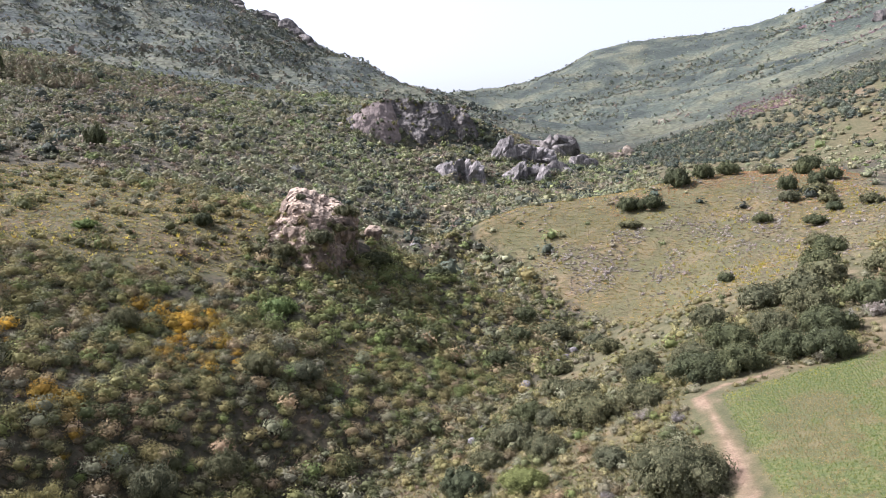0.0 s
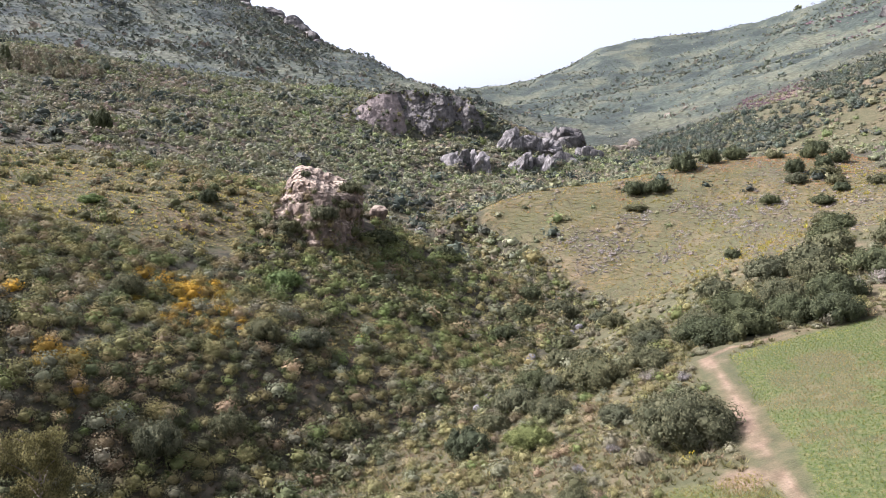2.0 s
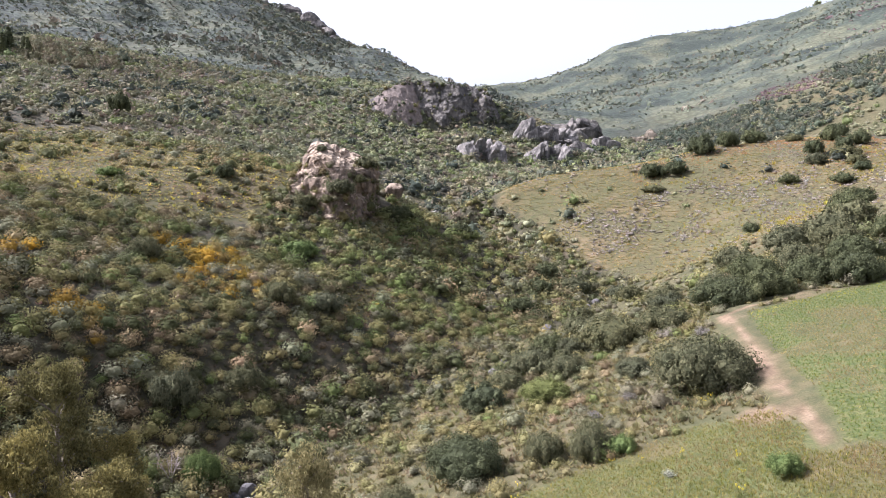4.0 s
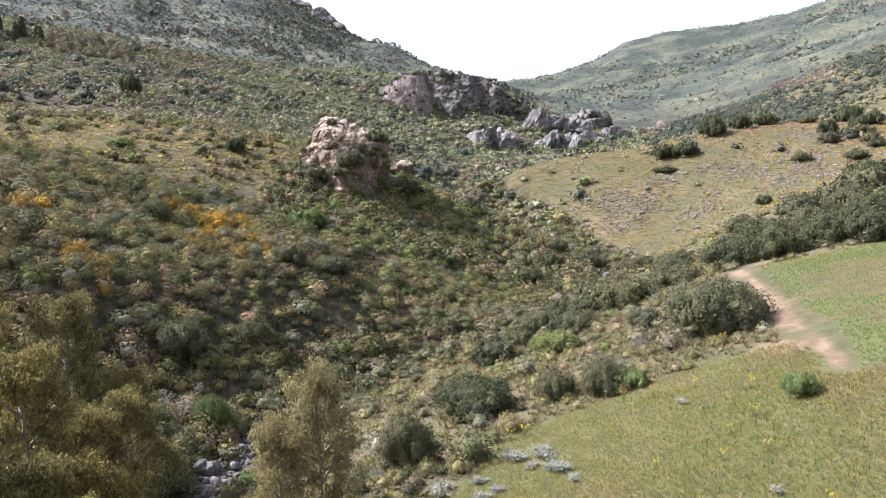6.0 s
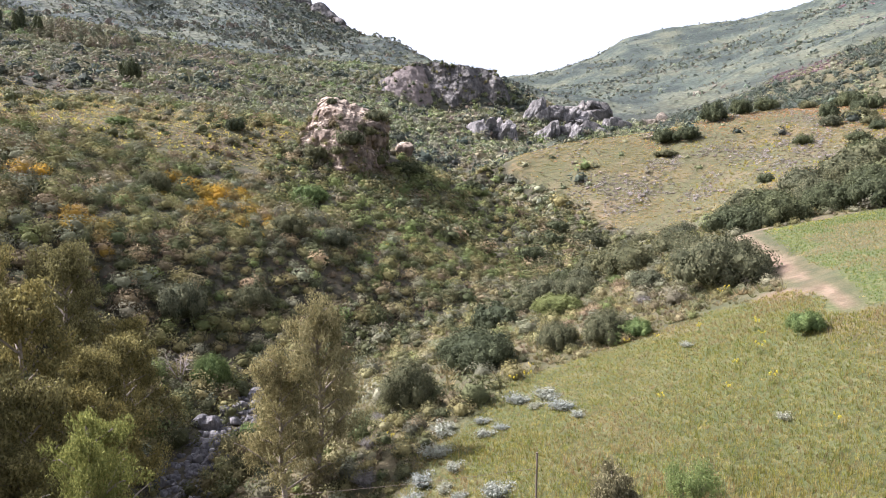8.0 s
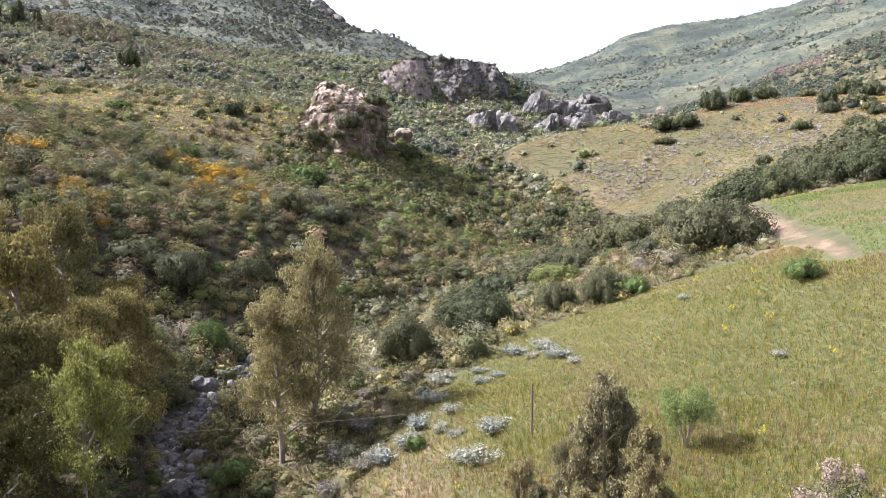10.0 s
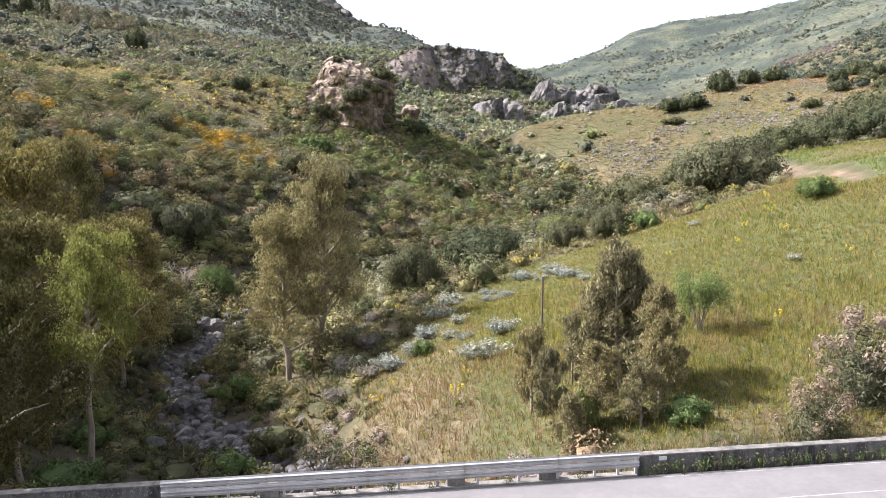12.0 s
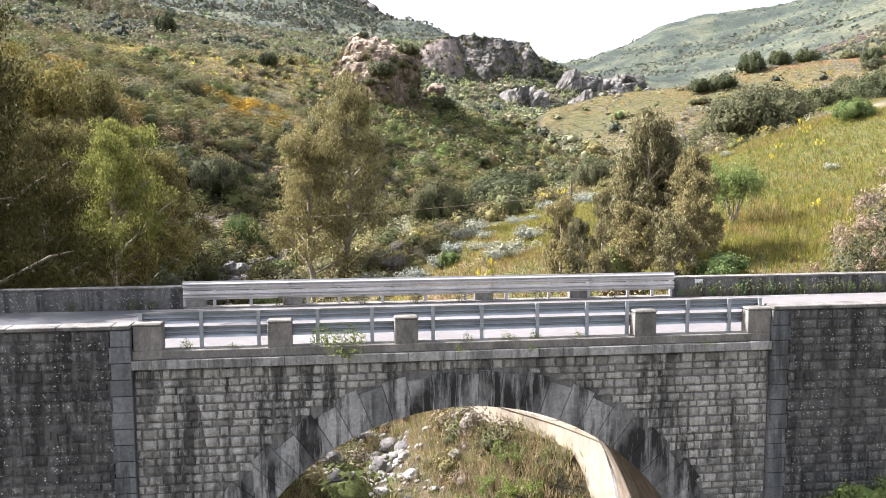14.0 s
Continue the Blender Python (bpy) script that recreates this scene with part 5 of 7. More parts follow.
KNOB = [(-41, 272), (-43, 286), (-39, 298), (-22, 302), (-11, 298), (-7.5, 288), (-7.5, 277), (-11, 265), (-18, 254), (-26, 255), (-34, 263)]
CAP = [(-33, 273), (-34.5, 286), (-31, 295), (-19, 297), (-11.5, 294), (-9, 285), (-9, 275), (-13, 266.5), (-20, 263), (-28, 266)]
OUTCROP_SKIN = []


def rim_reach(ring, at, angles):
    """How far a closed outline lies from a point inside it, by angle."""
    lo, hi = np.zeros(len(angles)), np.full(len(angles), 60.0)
    for _ in range(18):
        mid = (lo + hi) / 2
        within = inside(at[0] + np.cos(angles) * mid, at[1] + np.sin(angles) * mid, ring) > 0
        lo, hi = np.where(within, mid, lo), np.where(within, hi, mid)
    return lo


def outcrop_top(x, y):
    """The rock's surface near a place in plan."""
    v = OUTCROP_SKIN[0]
    near = np.hypot(v[:, 0] - x, v[:, 1] - y) < 1.4
    return float(np.quantile(v[near, 2], 0.9)) if near.any() else float(height(x, y))


def build_outcrop():
    """A knob of broken conglomerate: steep ledged sides, a sheer east face and a pale tilted cap."""
    middle, n, k, m = (-23.0, 279.0), 420, 76, 34
    a = np.linspace(0, 2 * np.pi, n, endpoint=False)
    foot, rim = rim_reach(KNOB, middle, a), rim_reach(CAP, middle, a)
    soft = lambda q: (np.roll(q, 3) + q + np.roll(q, -3) + np.roll(q, 6) + np.roll(q, -6)) / 5
    foot, rim = soft(foot), soft(rim)
    bx, by = middle[0] + np.cos(a) * foot, middle[1] + np.sin(a) * foot
    base = height(bx, by) - 4.5
    def cap(x, y):
        return 53.8 - 0.27 * np.maximum(0, x + 29) - 0.7 * np.maximum(0, -31 - x) - 0.4 * np.maximum(0, 272 - y) - 0.25 * np.maximum(0, y - 288)
    f = np.linspace(0, 1, k)[:, None]
    reach = foot + (rim - foot) * f ** 1.25
    x, y = middle[0] + np.cos(a) * reach, middle[1] + np.sin(a) * reach
    top = cap(middle[0] + np.cos(a) * rim, middle[1] + np.sin(a) * rim) - 2.2
    shoulder = 5.0 * np.exp(-((np.angle(np.exp(1j * (a - 3.35)))) / 0.42) ** 2)
    z = base + (top - shoulder - base) * f
    side = np.stack((x, y, z), -1)
    g = np.linspace(1, 0.02, m)[:, None]
    cx, cy = middle[0] + np.cos(a) * rim * g, middle[1] + np.sin(a) * rim * g
    lid = np.stack((cx, cy, cap(cx, cy) - (2.2 + shoulder) * g ** 3 + 1.5 * rough(cx, cy, 8, 303, 5)), -1)
    v = np.concatenate((side, lid[1:])).reshape(-1, 3)
    rows = k + m - 1
    away = np.concatenate((np.ones(k), np.linspace(1, 0, m)[1:] ** 2))[:, None]
    out = np.stack((np.cos(a) * away, np.sin(a) * away, (1 - away) * np.ones(n)), -1).reshape(-1, 3)
    ledge = np.abs(((v[:, 2] + 4.0 * rough(v[:, 0], v[:, 1], 9, 305, 4)) / 5.2) % 1 - 0.5) * 2
    bulk = 3.0 * solid_noise(v * (1, 1, 0.5), 10, 308, 3)
    crease = -7.0 * np.clip(0.26 - np.abs(solid_noise(v * (1, 1, 0.4), 11, 311, 4)), 0, 1)
    blocky = 1.3 * np.round(2.0 * solid_noise(v, 4.0, 312, 3)) / 2.0
    fine = 1.1 * solid_noise(v, 1.8, 309, 4)
    v = v + out * (bulk + crease + blocky + fine - 0.35 * ledge + 0.9)[:, None]
    v[:, 2] += 0.45 * solid_noise(v, 1.7, 313, 3)
    OUTCROP_SKIN.append(v)
    i = (np.arange(rows - 1)[:, None] * n + np.arange(n)[None]).ravel()
    j = (np.arange(rows - 1)[:, None] * n + (np.arange(n)[None] + 1) % n).ravel()
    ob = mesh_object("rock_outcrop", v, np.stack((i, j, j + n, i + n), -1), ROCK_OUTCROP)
    r = np.random.default_rng(78)
    level = height(v[:, 0], v[:, 1])
    ok = np.flatnonzero((v[:, 2] > level + 0.3) & (v[:, 2] < 46) & (v[:, 1] < 284))
    chance = 1 / (1 + np.maximum(v[ok, 2] - level[ok], 0)) + 0.05 + 0.3 * (ledge[ok] > 0.8)
    pick = r.choice(ok, 230, p=chance / chance.sum())
    tint = pick_tint(r, 230, [DARK_GREEN, OLIVE, GREY_GREEN, BROWN], (0.34, 0.33, 0.2, 0.13))
    scatter("outcrop_shrubs", SHRUBS, v[pick] - (0, 0, 0.5), np.exp(r.normal(-0.1, 0.45, 230)), tint, "small shrubs rooted in the ledges of the outcrop", "scrub")
    return tagged(ob, "tan conglomerate outcrop, paler on faces that point up", "rock outcrop")


def build_cliff():
    """The long grey rock face at the head of the valley, with buttresses and a ragged rim."""
    n, k = 300, 110
    s = np.linspace(-36, 108, n)
    top = np.interp(s, [-36, -13, 6, 32, 62, 73, 79, 86, 97, 108], [99, 115, 123, 122, 119, 116, 107, 91, 80, 73]) + 1.6 * rough(s, s * 0, 11, 91)
    foot = np.interp(s, [-36, -27, 9, 35, 60, 102], [92, 88, 77, 73, 76, 69])
    base_y = np.interp(s, [-36, -15, 20, 45, 60, 80, 108], [645, 652, 664, 660, 668, 662, 672])
    h = np.linspace(0, 1, k)
    S, T = np.meshgrid(s, h, indexing="ij")
    rise = np.clip(T / 0.8, 0, 1)
    z = foot[:, None] - 6 + (top - foot + 6)[:, None] * rise ** 0.92
    ribs = np.abs(rough(S + 0.35 * z, z * 0.3, 40, 92, 5))
    slab = step(S, -40, -8) * (1 - step(S + 0.25 * (z - 95), 14, 22))
    y = base_y[:, None] + rise ** 1.6 * (17 + 10 * slab) - (1 - 0.8 * slab) * (15 * ribs - 4) - 5 * slab + (1 - 0.6 * slab) * (5.5 * rough(S + 0.4 * z, z * 0.7, 14, 96, 4) + 3.0 * rough(S, z, 5, 93, 5)) + np.clip(T - 0.8, 0, 1) / 0.2 * 55
    z = z - np.clip(T - 0.8, 0, 1) / 0.2 * 6 + 1.6 * rough(S, y, 9, 94, 4) * rise
    w = np.stack((S + 1.5 * rough(z, y, 7, 95), y, z), -1).reshape(-1, 3)
    i = (np.arange(n - 1)[:, None] * k + np.arange(k - 1)[None]).ravel()
    r = np.random.default_rng(77)
    pick = r.choice(len(w), 420, p=(lambda q: q / q.sum())((0.3 + (rise > 0.95) + 0.5 * (rise < 0.2)).ravel()))
    tint = pick_tint(r, 420, [DARK_GREEN, OLIVE, (0.06, 0.075, 0.04)], (0.4, 0.25, 0.35))
    scatter("cliff_shrubs", SHRUBS_FAR, w[pick] - (0, 0, 0.5), np.exp(r.normal(0.6, 0.4, 420)), tint, "dark shrubs on the rim and ledges of the cliff", "scrub", LEAF_FAR)
    ob = mesh_object("cliff", w, np.stack((i, i + k, i + k + 1, i + 1), -1), ROCK_CLIFF)
    ob.data.materials.append(ROCK_SLAB)
    ob.data.polygons.foreach_set("material_index", (slab.ravel()[i] + 0.25 * rough(w[i, 0], w[i, 2], 5, 97) > 0.6).astype(np.int32))
    return tagged(ob, "weathered grey rock face streaked dark and buff", "cliff")


BOULDERS = []


def lay_boulder(x, y, r, seed, squash=0.75, sink=0.3):
    """A pale rounded stream boulder, half bedded in the ground."""
    if not BOULDERS:
        for k in range(6):
            v, f = rock_shape(500 + k, 2, 14, 0.16, 0.6)
            ob = mesh_object("boulder", v * 0.97, f, ROCK_PALE if k > 2 else ROCK_STREAM_SHADED)
            tagged(ob, "pale grey limestone boulder in the stream bed", "boulder", "boulders along the stream")
            BOULDERS.append([ob, False])
    q = random.Random(seed)
    slot = BOULDERS[q.randrange(3) + (3 if r < 0.45 else 0)]
    m = Matrix.Translation((x, y, float(height(x, y)) + r * squash * (1 - sink) - 0.1)) @ Euler((q.uniform(-0.3, 0.3), q.uniform(-0.3, 0.3), q.uniform(0, 6.3))).to_matrix().to_4x4() @ Matrix.Diagonal((r * q.uniform(0.85, 1.2), r, r * squash, 1))
    if slot[1]:
        ob = copy_thing(slot[0], m)
        ob.matrix_basis = m
        return ob
    slot[1] = True
    slot[0].matrix_basis = m
    return slot[0]


build_outcrop()
build_cliff()
crag_cluster((62, 592, 57), (20, 13, 19), 311, 6, "pale grey streaked rock among green bushes")
crag_cluster((113, 602, 53.5), (23, 14, 15), 312, 9, "broad grey rock mass with cracked faces")
crag_cluster((104, 640, 75), (8, 6, 13), 313, 4, "slender grey rock pinnacle")
crag_cluster((128, 642, 73), (13, 9, 9), 314, 5, "pale jagged rock above the rock mass")
crag_cluster((143, 618, 57), (13, 9, 9), 320, 5, "low grey rock beside the rock mass")
crag_cluster((164, 718, 84), (21, 11, 10), 315, 6, "dark rock on the saddle", ROCK_CLIFF)
crag_cluster((171, 652, 64), (11, 8, 8), 316, 4, "grey rock in the valley head")
crag_cluster((340, 880, 110), (24, 12, 17), 327, 8, "buff rock outcrop on the far mountain side", ROCK_BUFF)
crag_cluster((238, 745, 73), (24, 11, 9), 318, 6, "rounded buff rock low on the far slope", ROCK_BUFF)
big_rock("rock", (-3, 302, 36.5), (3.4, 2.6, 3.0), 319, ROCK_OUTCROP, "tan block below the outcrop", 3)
big_rock("rock", (17, 385, 22), (3.0, 2.4, 3.4), 321, ROCK_PALE, "pale boulder at the foot of the hill", 3)
feet = []
for cx, cy, cr in ((62, 580, 20), (113, 588, 27), (104, 632, 9), (128, 634, 14), (143, 610, 14), (164, 708, 22), (171, 645, 12), (88, 590, 10), (30, 650, 40), (70, 655, 36)):
    for i in range(int(cr * 1.3)):
        feet.append((cx + rng.uniform(-1.3, 1.3) * cr, cy - abs(rng.normal()) * 7 + 2))
feet = np.array(feet)
feet = np.c_[feet, height(feet[:, 0], feet[:, 1])]
scatter("crag_foot_shrubs", OAKS, feet - (0, 0, 0.4), np.exp(rng.normal(0.85, 0.3, len(feet))), pick_tint(rng, len(feet), [(0.07, 0.09, 0.045), (0.1, 0.12, 0.055), (0.12, 0.15, 0.05)], (0.45, 0.35, 0.2)), "dark green bushes crowding the feet of the rocks", "scrub", LEAF_FAR)
for i in range(13):
    f = i / 12
    x, y = -330 + 230 * f + rng.uniform(-10, 10), 1500 - 190 * f + rng.uniform(-25, 5)
    big_rock("crag", (x, y, float(height(x, y)) + rng.uniform(-2, 3)), (rng.uniform(12, 22), rng.uniform(10, 15), rng.uniform(9, 17)), 330 + i, ROCK_CLIFF, "grey limestone crag on the mountain crest", 3, category="crag")
for i, (x, y, rx, rz) in enumerate(((700, 1000, 20, 12), (820, 1200, 25, 16), (760, 1150, 18, 12), (890, 1500, 22, 14), (905, 1350, 26, 16), (640, 900, 18, 12))):
    big_rock("crag", (x, y, float(height(x, y)) + rz * 0.2), (rx, rx * 0.6, rz), 350 + i, ROCK_CLIFF, "grey rock ribs on the mountain side", 3, category="crag")

for i, (x, y, r) in enumerate(((-23.3, 75.6, 1.5), (-22.1, 71.4, 0.8), (-22.3, 64.1, 0.9), (-16.7, 67.2, 0.7), (-21.4, 69.6, 1.0), (-20.9, 67.8, 0.7), (-24.9, 122.7, 1.6), (-29.4, 110.4, 1.5), (-28.1, 115.3, 1.4), (41.5, 218.4, 2.2), (59.9, 246.8, 1.8), (21.2, 178.1, 1.6), (-17, 68.8, 0.9), (-14.2, 66.7, 0.9),
                               (-30.7, 110.4, 1.4), (25, 186, 1.3), (19, 182.5, 1.2), (56, 240, 1.4), (64, 252, 1.5), (52, 330, 1.8), (47, 333, 1.4), (-24, 119, 1.3))):
    lay_boulder(x, y, r, i)
path = STREAM[4:9]
for i in range(90):
    f = rng.uniform(0, len(path) - 1.001)
    a, b = path[int(f)], path[int(f) + 1]
    w = f - int(f)
    lay_boulder(a[0] + (b[0] - a[0]) * w + rng.normal() * 1.9, a[1] + (b[1] - a[1]) * w + rng.normal() * 1.9, float(np.exp(rng.normal(-0.75, 0.42))), 100 + i, sink=0.45)
for i, (x, y, r) in enumerate(((-5.2, 37.6, 0.75), (-3.6, 39.4, 0.6), (-6.2, 39.6, 0.65), (-7.6, 36.4, 0.5))):
    lay_boulder(x, y, r, 900 + i, sink=0.25)
for i in range(170):
    lay_boulder(-3.6 + rng.normal() * 2.1, 39.5 + rng.normal() * 3.8, float(min(np.exp(rng.normal(-1.6, 0.42)), 0.42)), 300 + i, sink=0.2)
n = 420
x, y = -3.6 + rng.normal(size=n) * 2.0, 39.5 + rng.normal(size=n) * 3.8
pebbles = [rock_shape(540 + k, 1, 10, 0.08, 0.72) for k in range(4)]
scatter("stream_stones", pebbles, np.stack((x, y, height(x, y) + 0.02), -1), np.exp(rng.normal(-2.1, 0.3, n)), np.zeros((n, 3)), "small loose stones of the stream bed", "stones", ROCK_PALE, flat=0.7)

n = 900
f = rng.uniform(0, 4.999, n)
run = np.array(STREAM[3:9], float)[:, :2]
x = np.interp(f, range(6), run[:, 0]) + rng.normal(size=n) * 1.7
y = np.interp(f, range(6), run[:, 1]) + rng.normal(size=n) * 1.7
scatter("stream_bed_stones", pebbles, np.stack((x, y, height(x, y) + 0.03), -1), np.exp(rng.normal(-1.15, 0.4, n)), np.zeros((n, 3)), "grey stones crowding the dry stream bed", "stones", ROCK_STREAM_SHADED, flat=0.75)

# ---- trees and bushes, one by one ----
PLANTS = {}


def stand(make, kind, x, y, m_scale, label, category, group="", turn=0.0, sink=0.1):
    """Builds the first plant of a kind, and copies it after that."""
    if kind not in PLANTS:
        PLANTS[kind] = [make(), False]
    slot = PLANTS[kind]
    m = Matrix.Translation((x, y, float(height(x, y)) - sink)) @ Matrix.Rotation(turn, 4, "Z") @ Matrix.Diagonal((*m_scale, 1))
    ob = copy_thing(slot[0], m) if slot[1] else slot[0]
    ob.matrix_basis = m
    slot[1] = True
    return tagged(ob, label, category, group)


def dome_shape(seed, lumps, count, size, squat=0.88):
    """A dense rounded crown about 1 in radius on z = 0: many small clumps packed over a dome, leafy right down to the ground."""
    r = np.random.default_rng(seed)
    k = np.arange(lumps) + 0.5
    up = 1.0 - 1.12 * k / lumps
    a = k * 2.39996 + r.normal(size=lumps) * 0.25
    flat = np.sqrt(np.clip(1 - up * up, 0, 1))
    swell = 0.74 + 0.1 * r.normal(size=lumps)
    c = np.stack((np.cos(a) * flat * swell, np.sin(a) * flat * swell, (0.3 + 0.62 * swell * up) * squat), -1)
    rad = r.uniform(0.2, 0.33, lumps)
    c[:, 2] = np.maximum(c[:, 2], rad * 0.6)
    v, f = finer(ICO_V, ICO_F, 1)
    pieces = [(v * (0.62, 0.62, 0.48 * squat) * r.uniform(0.93, 1.05, (len(v), 1)) + (0, 0, 0.46 * squat), f)]
    pieces += [(ICO_V * (rad[i] * 0.62 * r.uniform(0.85, 1.1, (12, 1))) + c[i], ICO_F) for i in range(lumps)]
    pick = r.choice(lumps, count, p=rad ** 2 / (rad ** 2).sum())
    way = unit(r.normal(size=(count, 3)) + unit(c[pick] - (0, 0, 0.3)) * 0.9)
    at = c[pick] + way * (rad[pick] * r.uniform(0.7, 1.16, count))[:, None]
    at[:, 2] = np.maximum(at[:, 2], 0.02)
    pieces.append(leaves(at, unit(way + 0.32 * r.normal(size=way.shape)), size, size * 0.6, r))
    return merge(pieces)


def make_bush(seed, leaf, lumps=40, count=4300, size=0.08, squat=0.88):
    def made():
        bush = empty("bush")
        r = np.random.default_rng(seed)
        stems = []
        for i in range(6):
            a = i * 1.05 + r.uniform(-0.3, 0.3)
            out = np.array((math.cos(a), math.sin(a), 0))
            stems.append(tube([(0.05 * out[0], 0.05 * out[1], -0.08), 0.15 * out + (0, 0, 0.22), 0.38 * out + (0, 0, 0.52)], (0.045, 0.03, 0.012), 5))
        mesh_object("trunk", *merge(stems), BARK, bush)
        mesh_object("crown", *dome_shape(seed, lumps, count, size, squat), leaf, bush)
        return bush
    return made


def gum_tree(seed, leaf, limbs, reach, bare_to, count, length, lobes=4, slim=1.0, rough_trunk=0.018, taper=0.75):
    """A eucalyptus of height 1: a slender trunk, rising limbs and hanging clusters of narrow leaves."""
    def made():
        tree = empty("eucalyptus_tree")
        r = np.random.default_rng(seed)
        zs = np.linspace(-0.03, 0.93, 11)
        wob = np.cumsum(r.normal(size=(11, 2)) * 0.008, 0)
        trunk = np.c_[wob, zs]
        wood = [tube(trunk, np.interp(zs, [0, 1], [rough_trunk, 0.003]), 8)]
        ends, dirs = [], []
        for i in range(limbs):
            f = bare_to + (0.95 - bare_to) * (i + 0.5) / limbs
            root = np.array([np.interp(f, zs, trunk[:, 0]), np.interp(f, zs, trunk[:, 1]), f])
            a = i * 2.4 + r.uniform(-0.5, 0.5)
            span = reach * (1.15 - taper * (f - bare_to) / (1 - bare_to)) * r.uniform(0.7, 1.15)
            way = np.array((math.cos(a) * span, math.sin(a) * span, span * r.uniform(0.35, 0.9)))
            pts = [root, root + way * 0.4 + (0, 0, 0.02), root + way * 0.8 + (0, 0, 0.03), root + way + (0, 0, 0.015)]
            wood.append(tube(pts, (0.008, 0.006, 0.004, 0.002), 5))
            for k in range(lobes):
                g = r.uniform(0.45, 1.08)
                ends.append(root + way * g + r.normal(size=3) * reach * 0.13 + (0, 0, 0.01))
                dirs.append(way)
        for k in range(lobes * 2):
            ends.append(trunk[-1] + r.normal(size=3) * (0.045, 0.045, 0.04) * slim - (0, 0, 0.03))
        mesh_object("trunk", *merge(wood), BARK, tree, smooth=True)
        ends = np.array(ends)
        rad = r.uniform(0.024, 0.058, len(ends)) * (reach / 0.2)
        pick = r.integers(len(ends), size=count)
        way = unit(r.normal(size=(count, 3)))
        at = ends[pick] + way * (rad[pick] * r.uniform(0.2, 1.0, count) ** 0.5)[:, None] * (1, 1, 0.9)
        at[:, 2] -= r.exponential(0.035, count) * (r.uniform(size=count) < 0.35)
        at[:, 2] = np.maximum(at[:, 2], 0.03)
        mesh_object("crown", *leaves(at, unit(way + 0.5 * r.normal(size=way.shape)), length, length * 0.42, r, droop=0.6), leaf, tree)
        return tree
    return made


def branchy_tree(seed, leaf, count, length, spread=0.5, bare=False, name="tree", fluff=0.15):
    """A low tree of height 1 with several stems; bare leaves only its twigs."""
    def made():
        tree = empty(name)
        r = np.random.default_rng(seed)
        wood, tips = [], []
        for i in range(7):
            a = i * 0.9 + r.uniform(-0.3, 0.3)
            out = np.array((math.cos(a), math.sin(a), 0)) * spread * r.uniform(0.5, 1)
            top = out + (0, 0, r.uniform(0.7, 1.0))
            pts = [np.array((0.02, 0.02, -0.05)) * (i % 3), out * 0.3 + (0, 0, 0.3), out * 0.7 + (0, 0, 0.6), top]
            wood.append(tube(pts, (0.022, 0.016, 0.01, 0.003), 5))
            for k in range(9 if bare else 4):
                f = r.uniform(0.35, 0.95)
                p = pts[1] + (top - pts[1]) * f
                q = p + unit(r.normal(size=3) + (0, 0, 0.5) + out) * r.uniform(0.15, 0.32)
                wood.append(tube([p, (p + q) / 2 + r.normal(size=3) * 0.015, q], (0.007, 0.005, 0.0015), 4))
                tips += [q, (p + q) / 2]
        mesh_object("trunk", *merge(wood), TWIG if bare else BARK, tree)
        if not bare:
            tips = np.array(tips)
            pick = r.integers(len(tips), size=count)
            way = unit(r.normal(size=(count, 3)))
            at = tips[pick] + way * (r.uniform(0.02, fluff, count))[:, None]
            at[:, 2] = np.maximum(at[:, 2], 0.04)
            mesh_object("crown", *leaves(at, unit(way + 0.5 * r.normal(size=way.shape)), length, length * 0.5, r), leaf, tree)
        return tree
    return made


def make_tamarisk(seed):
    """A feathery shrub: grey-green below, pink blossom sprays above."""
    def made():
        shrub = empty("tamarisk")
        r = np.random.default_rng(seed)
        for a in np.arange(0, 6.2, 0.9):
            mesh_object("branch", *tube([(0, 0, -0.05), (math.cos(a) * 0.3, math.sin(a) * 0.3, 0.45), (math.cos(a) * 0.65, math.sin(a) * 0.65, 0.85)], (0.02, 0.014, 0.004), 5), TWIG, shrub)
        way = unit(r.normal(size=(4200, 3)) + (0, 0, 0.35))
        at = way * r.uniform(0.35, 0.95, (4200, 1)) * (0.8, 0.8, 1.0) + (0, 0, 0.15)
        at[:, 2] = np.maximum(at[:, 2], 0.04)
        mesh_object("foliage", *leaves(at, way, 0.085, 0.03, r, droop=0.2), LEAF_OLIVE, shrub)
        way = unit(r.normal(size=(2600, 3)) + (-0.2, 0, 0.8))
        clump = unit(r.normal(size=(26, 3)) + (0, 0, 0.9)) * (0.8, 0.8, 0.98)
        at = clump[r.integers(26, size=2600)] + way * r.uniform(0.02, 0.2, (2600, 1)) + (0, 0, 0.15)
        at[:, 2] = np.maximum(at[:, 2], 0.1)
        mesh_object("blossom", *leaves(at, way, 0.055, 0.03, r), LEAF_PINK, shrub)
        return shrub
    return made


